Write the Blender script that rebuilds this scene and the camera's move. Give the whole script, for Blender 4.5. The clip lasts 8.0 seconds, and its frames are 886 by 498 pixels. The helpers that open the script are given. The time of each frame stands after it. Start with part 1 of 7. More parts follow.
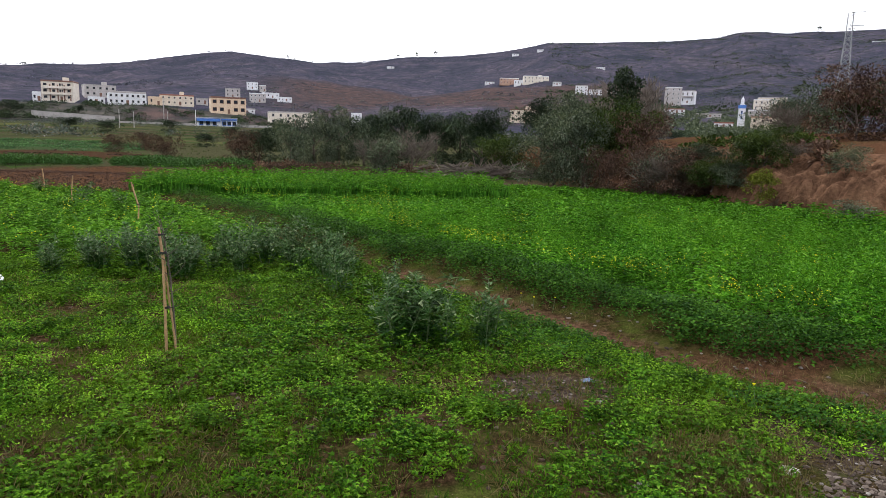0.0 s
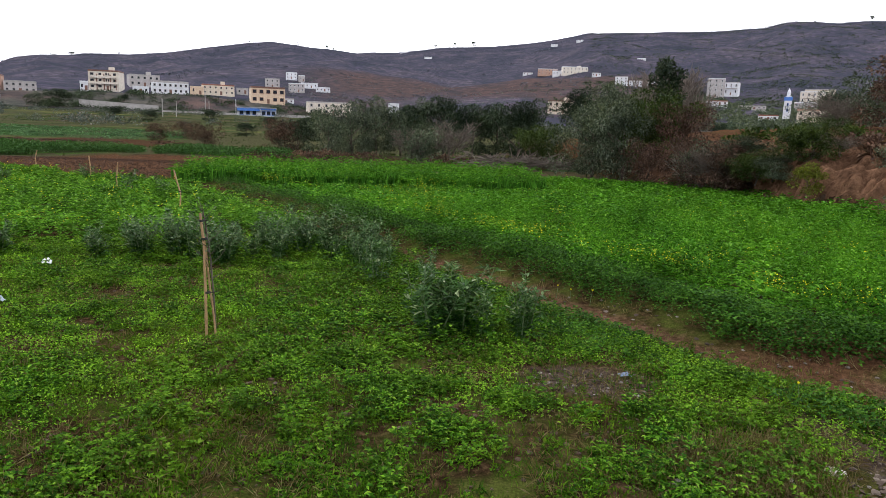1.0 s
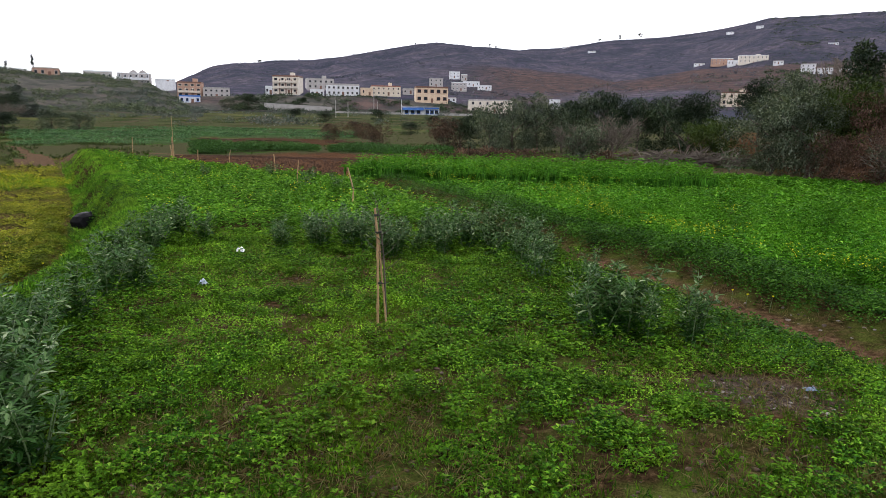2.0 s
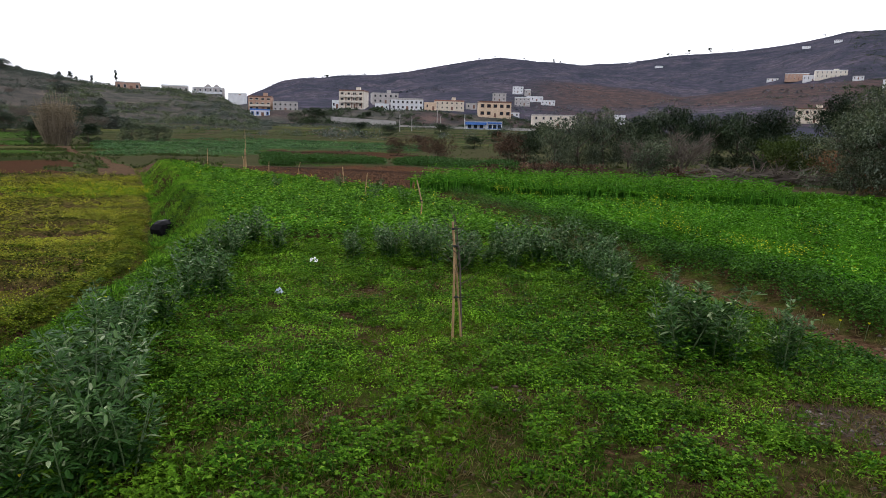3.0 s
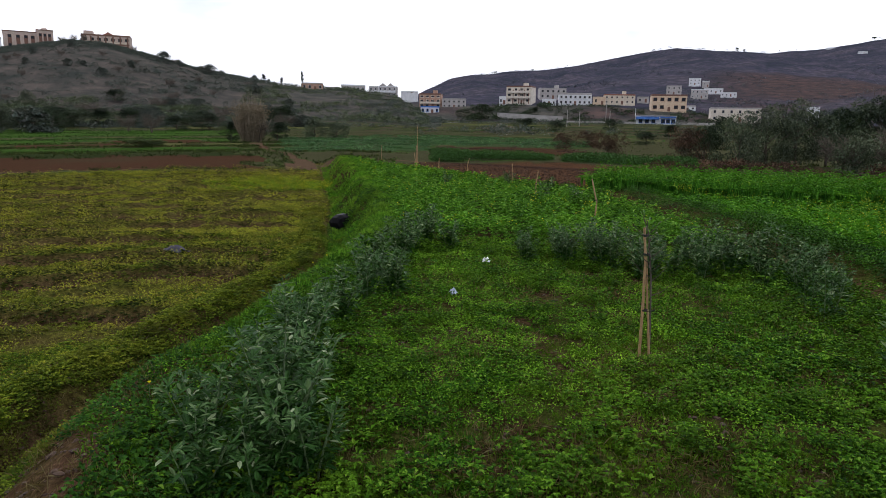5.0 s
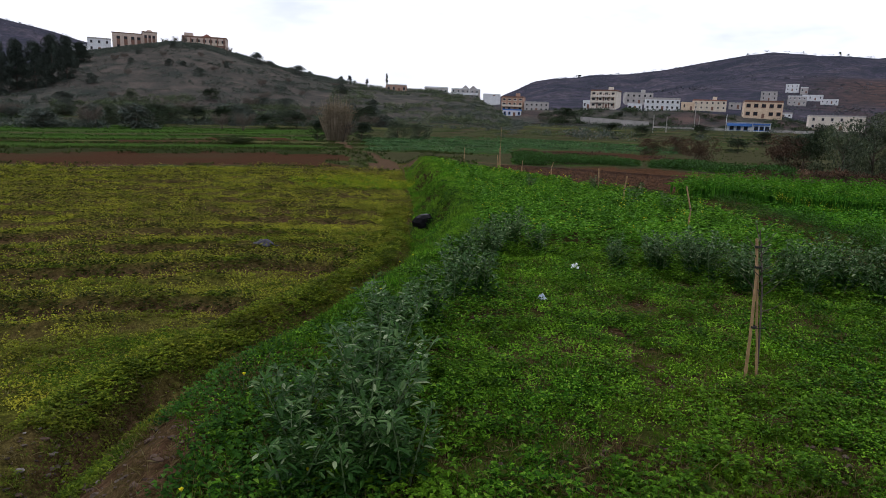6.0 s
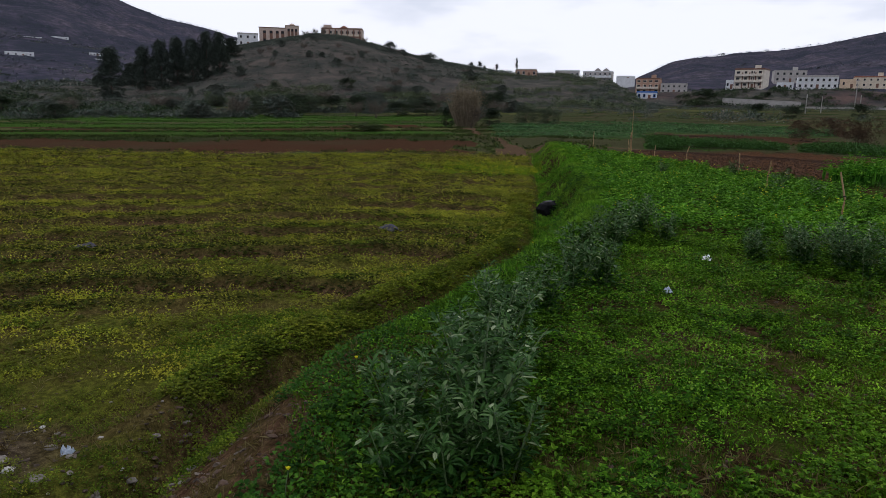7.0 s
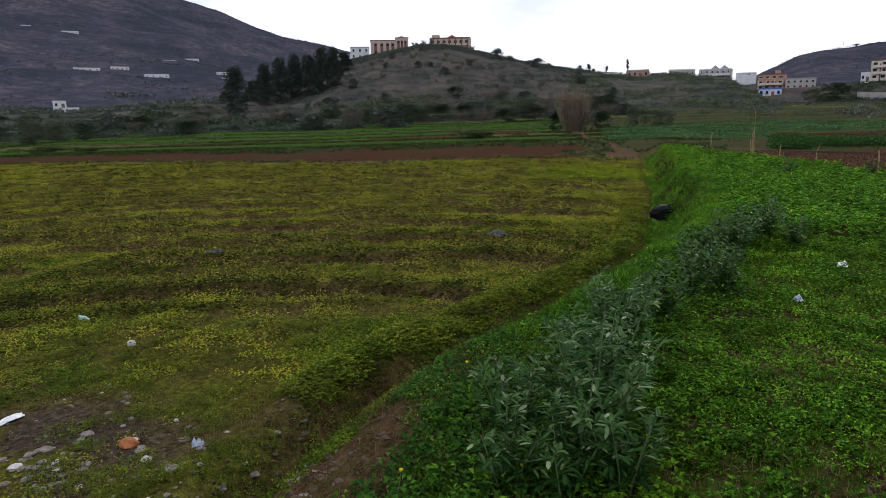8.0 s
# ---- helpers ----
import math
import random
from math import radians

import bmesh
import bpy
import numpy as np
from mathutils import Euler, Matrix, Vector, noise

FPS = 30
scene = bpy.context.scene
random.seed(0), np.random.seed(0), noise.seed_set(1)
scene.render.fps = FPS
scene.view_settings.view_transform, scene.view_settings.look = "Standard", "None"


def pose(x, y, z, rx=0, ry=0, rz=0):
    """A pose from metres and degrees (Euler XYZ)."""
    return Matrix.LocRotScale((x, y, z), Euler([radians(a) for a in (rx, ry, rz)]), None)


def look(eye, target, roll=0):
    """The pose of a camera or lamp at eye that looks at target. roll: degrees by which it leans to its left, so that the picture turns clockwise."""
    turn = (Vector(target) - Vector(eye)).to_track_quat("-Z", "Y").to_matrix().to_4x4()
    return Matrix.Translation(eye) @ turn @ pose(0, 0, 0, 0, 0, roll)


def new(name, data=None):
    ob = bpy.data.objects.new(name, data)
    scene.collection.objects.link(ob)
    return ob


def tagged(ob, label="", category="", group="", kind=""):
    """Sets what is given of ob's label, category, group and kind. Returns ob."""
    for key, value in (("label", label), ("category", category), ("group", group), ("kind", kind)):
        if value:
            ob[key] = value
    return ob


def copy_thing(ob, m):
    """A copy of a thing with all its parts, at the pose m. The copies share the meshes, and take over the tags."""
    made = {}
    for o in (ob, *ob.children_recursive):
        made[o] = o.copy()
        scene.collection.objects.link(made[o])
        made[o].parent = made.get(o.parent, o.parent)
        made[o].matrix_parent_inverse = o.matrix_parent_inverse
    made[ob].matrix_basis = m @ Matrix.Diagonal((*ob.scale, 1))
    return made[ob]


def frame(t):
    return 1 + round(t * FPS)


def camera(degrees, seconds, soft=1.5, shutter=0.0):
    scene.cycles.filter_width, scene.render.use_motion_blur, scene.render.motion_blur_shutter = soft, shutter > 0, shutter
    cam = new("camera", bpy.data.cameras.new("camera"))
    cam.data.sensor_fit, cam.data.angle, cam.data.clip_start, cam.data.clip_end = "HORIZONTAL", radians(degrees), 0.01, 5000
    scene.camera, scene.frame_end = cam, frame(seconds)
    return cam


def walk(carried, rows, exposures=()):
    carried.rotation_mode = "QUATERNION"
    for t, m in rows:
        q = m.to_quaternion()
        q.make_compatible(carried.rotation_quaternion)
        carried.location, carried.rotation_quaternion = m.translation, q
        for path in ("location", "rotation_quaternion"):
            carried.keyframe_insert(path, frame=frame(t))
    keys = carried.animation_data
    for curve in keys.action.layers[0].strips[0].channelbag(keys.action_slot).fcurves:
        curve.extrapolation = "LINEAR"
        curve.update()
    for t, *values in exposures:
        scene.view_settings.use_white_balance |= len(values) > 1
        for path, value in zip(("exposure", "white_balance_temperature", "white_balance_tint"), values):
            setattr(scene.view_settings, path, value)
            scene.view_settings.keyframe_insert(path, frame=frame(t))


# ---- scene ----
cam = camera(66.5, 8.0, soft=0.5)
PATH = [
    (0, (-0.038, 0.054, 1.978), (-0.044, 2.027, 1.653), 1.64),
    (0.5, (-0.032, 0.076, 1.96), (-0.066, 2.049, 1.636), 1.55),
    (1, (-0.058, 0.076, 1.962), (-0.166, 2.041, 1.608), 2.03),
    (1.5, (-0.057, 0.04, 1.963), (-0.481, 1.954, 1.566), 1.75),
    (2.8, (-0.285, 0.022, 1.964), (-0.936, 1.885, 1.639), 1.19),
    (3, (-0.298, 0.028, 1.953), (-1.028, 1.859, 1.615), 1.49),
    (3.5, (-0.353, 0.023, 1.955), (-1.351, 1.707, 1.548), 2.33),
    (4, (-0.412, 0.093, 1.937), (-1.469, 1.768, 1.656), 2.58),
    (4.2, (-0.439, 0.17, 1.972), (-1.546, 1.805, 1.653), 3.38),
    (5.3, (-0.703, 0.253, 1.958), (-1.853, 1.845, 1.582), 0.61),
    (5.5, (-0.759, 0.259, 1.936), (-1.946, 1.818, 1.535), 1.91),
    (6, (-0.821, 0.266, 1.934), (-2.141, 1.725, 1.575), 2.07),
    (6.5, (-0.812, 0.35, 1.926), (-2.276, 1.656, 1.539), 3.14),
    (7, (-0.835, 0.418, 1.933), (-2.399, 1.596, 1.523), 1.07),
    (7.5, (-0.849, 0.419, 1.918), (-2.53, 1.424, 1.514), 0.14),
    (8, (-0.868, 0.413, 1.917), (-2.604, 1.325, 1.525), -0.84),
]
walk(cam, [(t, look(eye, target, roll)) for t, eye, target, roll in PATH],
     [(0.0, 0.03, 6270, 14), (1.5, 0.0, 6270, 14), (2.8, -0.22, 6200, 14), (3.1, -0.36, 6170, 14), (3.5, -0.53, 6120, 14), (4.2, -0.64, 6070, 14),
      (5.5, -0.70, 6040, 14), (6.0, -0.80, 6020, 14), (6.5, -1.12, 6000, 14), (7.2, -1.06, 6000, 14), (8.0, -0.78, 6000, 14)])

# ---- sky and sun ----
world = bpy.data.worlds.new("world")
scene.world = world
world.use_nodes = True
wt = world.node_tree
wt.nodes.clear()
w_out = wt.nodes.new("ShaderNodeOutputWorld")
w_bg = wt.nodes.new("ShaderNodeBackground")
w_sky = wt.nodes.new("ShaderNodeTexSky")
w_sky.sky_type = "NISHITA"
w_sky.sun_disc = False
SUN_ELEV, SUN_AZ = 38.0, 50.0
w_sky.sun_elevation = radians(SUN_ELEV)
w_sky.sun_rotation = radians(-SUN_AZ)
w_sky.altitude = 300
w_gain = wt.nodes.new("ShaderNodeMix")
w_gain.data_type, w_gain.blend_type = "RGBA", "MULTIPLY"
w_gain.inputs["Factor"].default_value = 1.0
w_gain.inputs["B"].default_value = (0.10, 0.10, 0.10, 1)
w_co = wt.nodes.new("ShaderNodeTexCoord")
w_map = wt.nodes.new("ShaderNodeMapping")
w_map.inputs["Scale"].default_value = (1.0, 1.0, 3.4)
w_no = wt.nodes.new("ShaderNodeTexNoise")
w_no.inputs["Scale"].default_value = 3.1
w_no.inputs["Detail"].default_value = 5
w_no.inputs["Roughness"].default_value = 0.55
w_rmp = wt.nodes.new("ShaderNodeValToRGB")
w_rmp.color_ramp.elements[0].position, w_rmp.color_ramp.elements[1].position = 0.30, 0.50
w_rmp.color_ramp.elements[0].color = (0.8, 0.8, 0.8, 1)
w_cl = wt.nodes.new("ShaderNodeValToRGB")
w_cl.color_ramp.elements[0].position, w_cl.color_ramp.elements[1].position = 0.33, 0.47
w_cl.color_ramp.elements[0].color = (1.62, 1.68, 1.80, 1)
w_cl.color_ramp.elements[1].color = (2.05, 2.05, 2.08, 1)
w_mix = wt.nodes.new("ShaderNodeMix")
w_mix.data_type = "RGBA"
wt.links.new(w_sky.outputs["Color"], w_gain.inputs["A"])
wt.links.new(w_co.outputs["Generated"], w_map.inputs["Vector"])
wt.links.new(w_map.outputs["Vector"], w_no.inputs["Vector"])
wt.links.new(w_no.outputs["Fac"], w_rmp.inputs["Fac"])
wt.links.new(w_no.outputs["Fac"], w_cl.inputs["Fac"])
wt.links.new(w_rmp.outputs["Color"], w_mix.inputs["Factor"])
wt.links.new(w_gain.outputs["Result"], w_mix.inputs["A"])
wt.links.new(w_cl.outputs["Color"], w_mix.inputs["B"])
wt.links.new(w_mix.outputs["Result"], w_bg.inputs["Color"])
wt.links.new(w_bg.outputs["Background"], w_out.inputs["Surface"])
w_bg.inputs["Strength"].default_value = 1.0

sun = new("sun", bpy.data.lights.new("sun", "SUN"))
sun.data.energy = 1.4
sun.data.angle = radians(18)
sun.data.color = (1.0, 0.96, 0.9)
sa, se = radians(SUN_AZ), radians(SUN_ELEV)
sun.matrix_world = look((0, 0, 60), (60 * math.sin(sa) * math.cos(se), -60 * math.cos(sa) * math.cos(se), 60 - 60 * math.sin(se)))

# ---- numpy tools ----
RNG = np.random.default_rng(7)


def hash2(ix, iy, seed):
    h = np.sin(ix * 127.1 + iy * 311.7 + seed * 74.7) * 43758.5453
    return h - np.floor(h)


def vnoise(x, y, size, seed=0):
    """Smooth noise from 0 to 1 with features about size metres wide."""
    x, y = np.asarray(x, float) / size, np.asarray(y, float) / size
    ix, iy = np.floor(x), np.floor(y)
    fx, fy = x - ix, y - iy
    fx, fy = fx * fx * (3 - 2 * fx), fy * fy * (3 - 2 * fy)
    a, b = hash2(ix, iy, seed), hash2(ix + 1, iy, seed)
    c, d = hash2(ix, iy + 1, seed), hash2(ix + 1, iy + 1, seed)
    return (a * (1 - fx) + b * fx) * (1 - fy) + (c * (1 - fx) + d * fx) * fy


def fbm(x, y, size, seed=0, octaves=4, gain=0.5):
    total, amp, norm = 0.0, 1.0, 0.0
    for k in range(octaves):
        total = total + amp * vnoise(x, y, size / 2**k, seed + 13 * k)
        norm += amp
        amp *= gain
    return total / norm


def sstep(a, b, v):
    t = np.clip((v - a) / (b - a), 0, 1)
    return t * t * (3 - 2 * t)


def line_dist(x, y, line):
    """Distance to a polyline, positive to the right of its direction, and the length along it."""
    x, y = np.asarray(x, float), np.asarray(y, float)
    best, side, along, run = np.full(x.shape, 1e9), np.ones(x.shape), np.zeros(x.shape), 0.0
    for n, ((ax, ay), (bx, by)) in enumerate(zip(line[:-1], line[1:])):
        dx, dy = bx - ax, by - ay
        ll = math.hypot(dx, dy)
        t = ((x - ax) * dx + (y - ay) * dy) / ll**2
        t = np.clip(t, -50 if n == 0 else 0, 50 if n == len(line) - 2 else 1)
        px, py = x - ax - t * dx, y - ay - t * dy
        d = np.hypot(px, py)
        near = d < best
        best = np.where(near, d, best)
        side = np.where(near, np.sign(dy * (x - ax) - dx * (y - ay)), side)
        along = np.where(near, run + t * ll, along)
        run += ll
    return best * side, along


def table(v, rows):
    a = sorted(rows)
    return np.interp(v, [p for p, _ in a], [q for _, q in a])


# ---- the lie of the land ----
OX, OY = -0.4, 0.2
EDGE = [(-2.2, -0.6), (-4.0, 1.75), (-5.2, 3.0), (-7.4, 7.3), (-8.8, 9.8), (-11.6, 12.8), (-17.3, 18.5), (-23.6, 24.4)]
TRACK = [(6.0, 3.3), (3.6, 5.15), (2.25, 6.2), (0.45, 8.5), (-2.1, 11.55), (-5.4, 15.6), (-9.2, 20.6), (-12.0, 24.0)]
CUT = [(4.5, 40.0), (6.3, 31.5), (8.6, 26.6), (9.7, 21.6), (10.9, 18.9), (12.3, 17.9), (16.0, 15.5), (26.0, 10.0)]
FAR_EDGE = [(-60, 28), (-10, 28), (20, 29), (34, 33), (40, 36.5), (46, 41), (50, 42.3), (61, 43.4), (72, 43.6), (80, 47), (90, 53.5), (110, 64), (140, 60)]
RIDGE = [(-60, 8.8), (-31.7, 8.28), (-29.4, 8.28), (-25.8, 8.33), (-24.3, 8.5), (-22.3, 8.53), (-20.8, 8.16), (-14.6, 8.0), (-7.9, 8.0),
         (-5.7, 7.46), (-2.5, 6.88), (-0.2, 6.62), (4.5, 6.48), (7.2, 6.1), (10.9, 5.82), (13.5, 6.14), (17.4, 6.3), (24, 5.1),
         (27.8, 4.6), (31, 4.32), (33, 4.05), (35.5, 3.42), (37.7, 2.5), (42, 1.2), (60, 2.0), (69.5, 5.5), (71.7, 6.15), (74.8, 6.95),
         (79, 8.5), (81.3, 9.3), (90, 11.6), (100, 12.6), (120, 11), (180, 6)]
RED_HILL = [(16, 0.3), (12.7, 1.75), (9, 2.4), (4.4, 3.0), (-0.25, 3.8), (-3.5, 4.25), (-9.5, 4.45), (-14, 4.2), (-20, 3.2), (-26, 2.5), (-34, 2.2), (-60, 1.5)]
KNOLL = [(36.4, 0.0), (37.7, 1.1), (39.7, 2.3), (43.4, 2.7), (46.8, 2.75), (49.4, 3.02), (52, 3.42), (55.7, 4.15), (58, 4.75), (61.2, 5.5),
         (64, 5.65), (68, 4.95), (70.4, 4.55), (73.2, 3.5), (77, 2.2), (81, 1.9), (86, 1.7), (91, 1.6), (100, 1.6), (120, 0.6), (150, 0)]
SHELF = [(40, 0.9), (36, 1.45), (30.7, 1.7), (24, 1.8), (19, 1.5), (16, 1.3), (13, 0.5), (9, 0.0)]
PLAIN = [(0, 0), (40, 0), (60, -0.15), (90, -0.2), (130, 0.4), (200, 2.2), (260, 3.3), (310, 4.1), (420, 8), (800, 18), (2000, 45)]


def polar(x, y):
    return np.hypot(x - OX, y - OY), np.degrees(np.arctan2(-(x - OX), y - OY))


def fall(a, r):
    """The whole valley side drops gently towards the bearings past 43 degrees."""
    return r * 0.000323 * np.clip(a - 43, 0, 60) * sstep(178, 112, a)


def far_u(x, y):
    r, a = polar(x, y)
    return r / table(a, FAR_EDGE) * (1 + 0.04 * (vnoise(x, y, 30, 5) - 0.5))


# fields across the valley: bearings, near edge at each bearing, far edge at each bearing, what covers them
CLAY, SOIL, LIP, OLIVE, DRYGRASS, VEGETABLE, HEDGE, GREEN, ROUGH = range(9)
FIELDS = [
    (-16, 19, 28.5, 29, 35.5, 36.5, DRYGRASS), (36, 46, 34.5, 42.5, 36.5, 46, CLAY), (45.4, 48.8, 41.3, 41.8, 47, 47, CLAY),
    (27, 36.6, 40.6, 41, 46, 46, HEDGE), (15.5, 26, 37.2, 40.5, 41.5, 45.5, HEDGE), (24, 36.2, 58, 53, 68, 76, SOIL),
    (23.5, 37, 77, 76, 105, 117, VEGETABLE), (37, 49.2, 57, 57, 117, 97, VEGETABLE), (37.5, 45, 117, 103, 124, 110, SOIL), (32.5, 43, 164, 186, 170, 194, OLIVE),
    (18, 32, 118, 122, 127, 131, OLIVE), (20, 34, 142, 146, 150, 155, DRYGRASS), (44, 56, 150, 158, 158, 170, OLIVE), (18, 44, 205, 215, 214, 226, OLIVE),
    (62, 112, 176, 196, 183, 206, DRYGRASS), (52, 112, 156, 176, 164, 186, OLIVE),
]
# strips past the mown field, as shares of the distance to its far edge
LEFT_STRIPS = [(1.0, 1.014, CLAY), (1.014, 1.30, SOIL), (1.30, 1.46, LIP), (1.46, 1.64, GREEN), (1.64, 1.72, LIP), (1.72, 1.86, SOIL), (1.86, 1.96, OLIVE), (1.96, 2.06, SOIL), (2.06, 2.5, GREEN), (2.5, 2.62, LIP), (2.62, 3.3, GREEN)]
FOOTPATH = [(-31.5, 29.5), (-38.8, 34.7), (-45.9, 38.3), (-69.0, 55.3), (-84.0, 62.0)]


def field_code(x, y):
    """Which field lies at each place beyond the near crops."""
    r, a = polar(x, y)
    r = r * (1 + 0.035 * (vnoise(x, y, 6, 91) - 0.5) + 0.03 * (vnoise(x, y, 22, 92) - 0.5))
    a = a + 0.7 * (vnoise(x, y, 5, 93) - 0.5)
    code = np.full(r.shape, ROUGH)
    for a0, a1, n0, n1, f0, f1, kind in FIELDS:
        k = (a - a0) / (a1 - a0)
        code = np.where((k > 0) & (k < 1) & (r > n0 + (n1 - n0) * k) & (r < f0 + (f1 - f0) * k), kind, code)
    v = far_u(x, y)
    v = 1 + (v - 1) * (1 + 0.30 * (fbm(x, y, 7, 91, 3) - 0.5) + 0.25 * (vnoise(x, y, 26, 96) - 0.5)) + 0.012 * (vnoise(x, y, 3, 97) - 0.5)
    left = a > 51.5 + 7 * (fbm(x, y, 9, 95, 3) - 0.5) + 5 * (vnoise(x, y, 2.2, 98) - 0.5)
    for v0, v1, kind in LEFT_STRIPS:
        code = np.where(left & (v > v0) & (v < v1), kind, code)
    foot, _ = line_dist(x, y, FOOTPATH)
    return np.where((np.abs(foot) < 0.1 + 0.8 * vnoise(x, y, 3, 94)) & (r > 40) & (r < 90), CLAY, code)


ROW_BEND = [(30, 0.80), (40, 0.83), (49, 0.89), (57, 0.94), (75, 1.0), (88, 1.11), (110, 1.2)]


def mown_row(x, y, nearer=0.0):
    """Broken rows of thicker growth across the mown field, from 0 to 1; nearer: the strip that many metres before each row."""
    r, a = polar(x, y)
    w = r / table(a, ROW_BEND) + 0.8 * (fbm(x, y, 3.0, 71, 2) - 0.5) + 0.25 * (fbm(x, y, 0.7, 70, 2) - 0.5) + nearer
    wave = np.exp(-((((w - 13.5) / 2.85 + 0.5) % 1 - 0.5) / 0.075) ** 2)
    minor = np.exp(-((((w - 12.6) / 1.43 + 0.5) % 1 - 0.5) / 0.12) ** 2) * sstep(0.38, 0.56, vnoise(x * 0.7, y, 2.1, 74))
    return np.maximum(wave * sstep(0.30, 0.47, fbm(x * 0.6, y, 3.4, 72, 3)), 0.8 * minor) * sstep(8, 11, w)


def height(x, y, fine=True):
    x, y = np.asarray(x, float), np.asarray(y, float)
    r, a = polar(x, y)
    s, _ = line_dist(x, y, EDGE)
    s = s + 0.35 * (vnoise(x, y, 1.3, 3) - 0.5)
    low = -0.34 - 0.03 * np.minimum(r, 22)
    z = low * (1 - sstep(-1.0, -0.05, s)) + 0.07 * np.exp(-((s - 0.25) / 0.5) ** 2)
    z = z - (0.10 + 0.14 * sstep(9, 6, r)) * np.exp(-((s + 1.12) / 0.16) ** 2) * sstep(34, 10, r)
    z = z + (0.20 + 0.08 * (vnoise(x, y, 1.7, 36) - 0.5)) * np.exp(-((s + 1.62) / 0.27) ** 2) * sstep(34, 12, r) * sstep(4.6, 6.2, r)
    z = z + 0.22 * mown_row(x, y) * sstep(-1.9, -2.5, s) * sstep(60, 45, r)
    z = z * sstep(62, 30, r)
    t, _ = line_dist(x, y, TRACK)
    z = z - 0.05 * np.exp(-(t / 0.32) ** 2) * sstep(30, 20, r)
    z = z + 0.16 * np.exp(-((t - 0.9) / 0.45) ** 2) * sstep(30, 14, r) * sstep(-1, 1, s)
    c, _ = line_dist(x, y, CUT)
    cn = -c + 2.2 * (fbm(x, y, 1.9, 21, 4, 0.6) - 0.5)
    lift = 1.45 * sstep(-0.2, 1.9, cn) + 0.35 * sstep(1.6, 3.2, cn) + 0.09 * np.clip(cn - 2, 0, 30) + 0.25 * (fbm(x, y, 0.7, 22, 3) - 0.5) * sstep(-0.2, 0.6, cn)
    z = z + lift * sstep(75, 40, r) * sstep(14, -2, a)
    z = z + table(r, PLAIN)
    z = z + 0.28 * sstep(0.2, -1.2, y + 0.25 * x) * sstep(6, 2, r)
    # terraces across the valley floor
    u = far_u(x, y)
    st = (u - 1) * 3.2
    step = np.floor(st) + sstep(0.80, 1.0, st - np.floor(st))
    z = z + np.where(u > 1, 0.28 * (step - st) * sstep(1.0, 1.2, u) * sstep(300, 160, r), 0)

    def rise(rows, r0, r1, power=1.0, straight=False):
        top = 1.95 + r1 * np.tan(np.radians(table(a, rows)))
        f = (np.clip((r - r0) / (r1 - r0), 0, 1) if straight else sstep(r0, r1, r)) ** power
        foot = table(np.full_like(r, r0), PLAIN)
        return np.where(r > r0, foot + (top - foot) * f, -50.0)

    gul = fbm(x, y, 220, 31, 5, 0.55)
    main = rise(RIDGE, 470, 1850, 1.12, True) + 70 * (gul - 0.56) * sstep(560, 1100, r) * (0.25 + 0.75 * sstep(1850, 1400, r))
    main = np.where(r > 1850, main - (r - 1850) * 0.12, main)
    red = rise(RED_HILL, 370, 790, 1.0, True) + 8 * (fbm(x, y, 80, 8, 3) - 0.55) * sstep(420, 560, r)
    red = np.where(r > 820, red - (r - 820) * 0.2, red)
    knoll = rise(KNOLL, 165, 385, 0.9)
    ter = 2.8
    kk = knoll / ter
    kstep = np.floor(kk) + sstep(0.6, 1.0, kk - np.floor(kk))
    knoll = np.where(knoll < 19, 0.5 * knoll + 0.5 * kstep * ter, knoll)
    knoll = np.where(r > 420, knoll - (r - 420) * 0.3, knoll)
    shelf = rise(SHELF, 318, 366)
    shelf = np.where(r > 420, shelf - (r - 420) * 0.1, shelf)
    upper = rise([(p, e + 0.75 if e > 0.6 else e) for p, e in SHELF], 366, 455, 1.0, True)
    upper = np.where(r > 470, upper - (r - 470) * 0.1, upper)
    z = np.maximum.reduce([z, main, red, knoll, shelf, upper]) - fall(a, r)
    if fine:
        z = z + 0.05 * (fbm(x, y, 0.8, 40, 3) - 0.5) * sstep(40, 15, r)
        z = z + 0.8 * (fbm(x, y, 25, 44, 3) - 0.5) * sstep(70, 200, r)
    return z


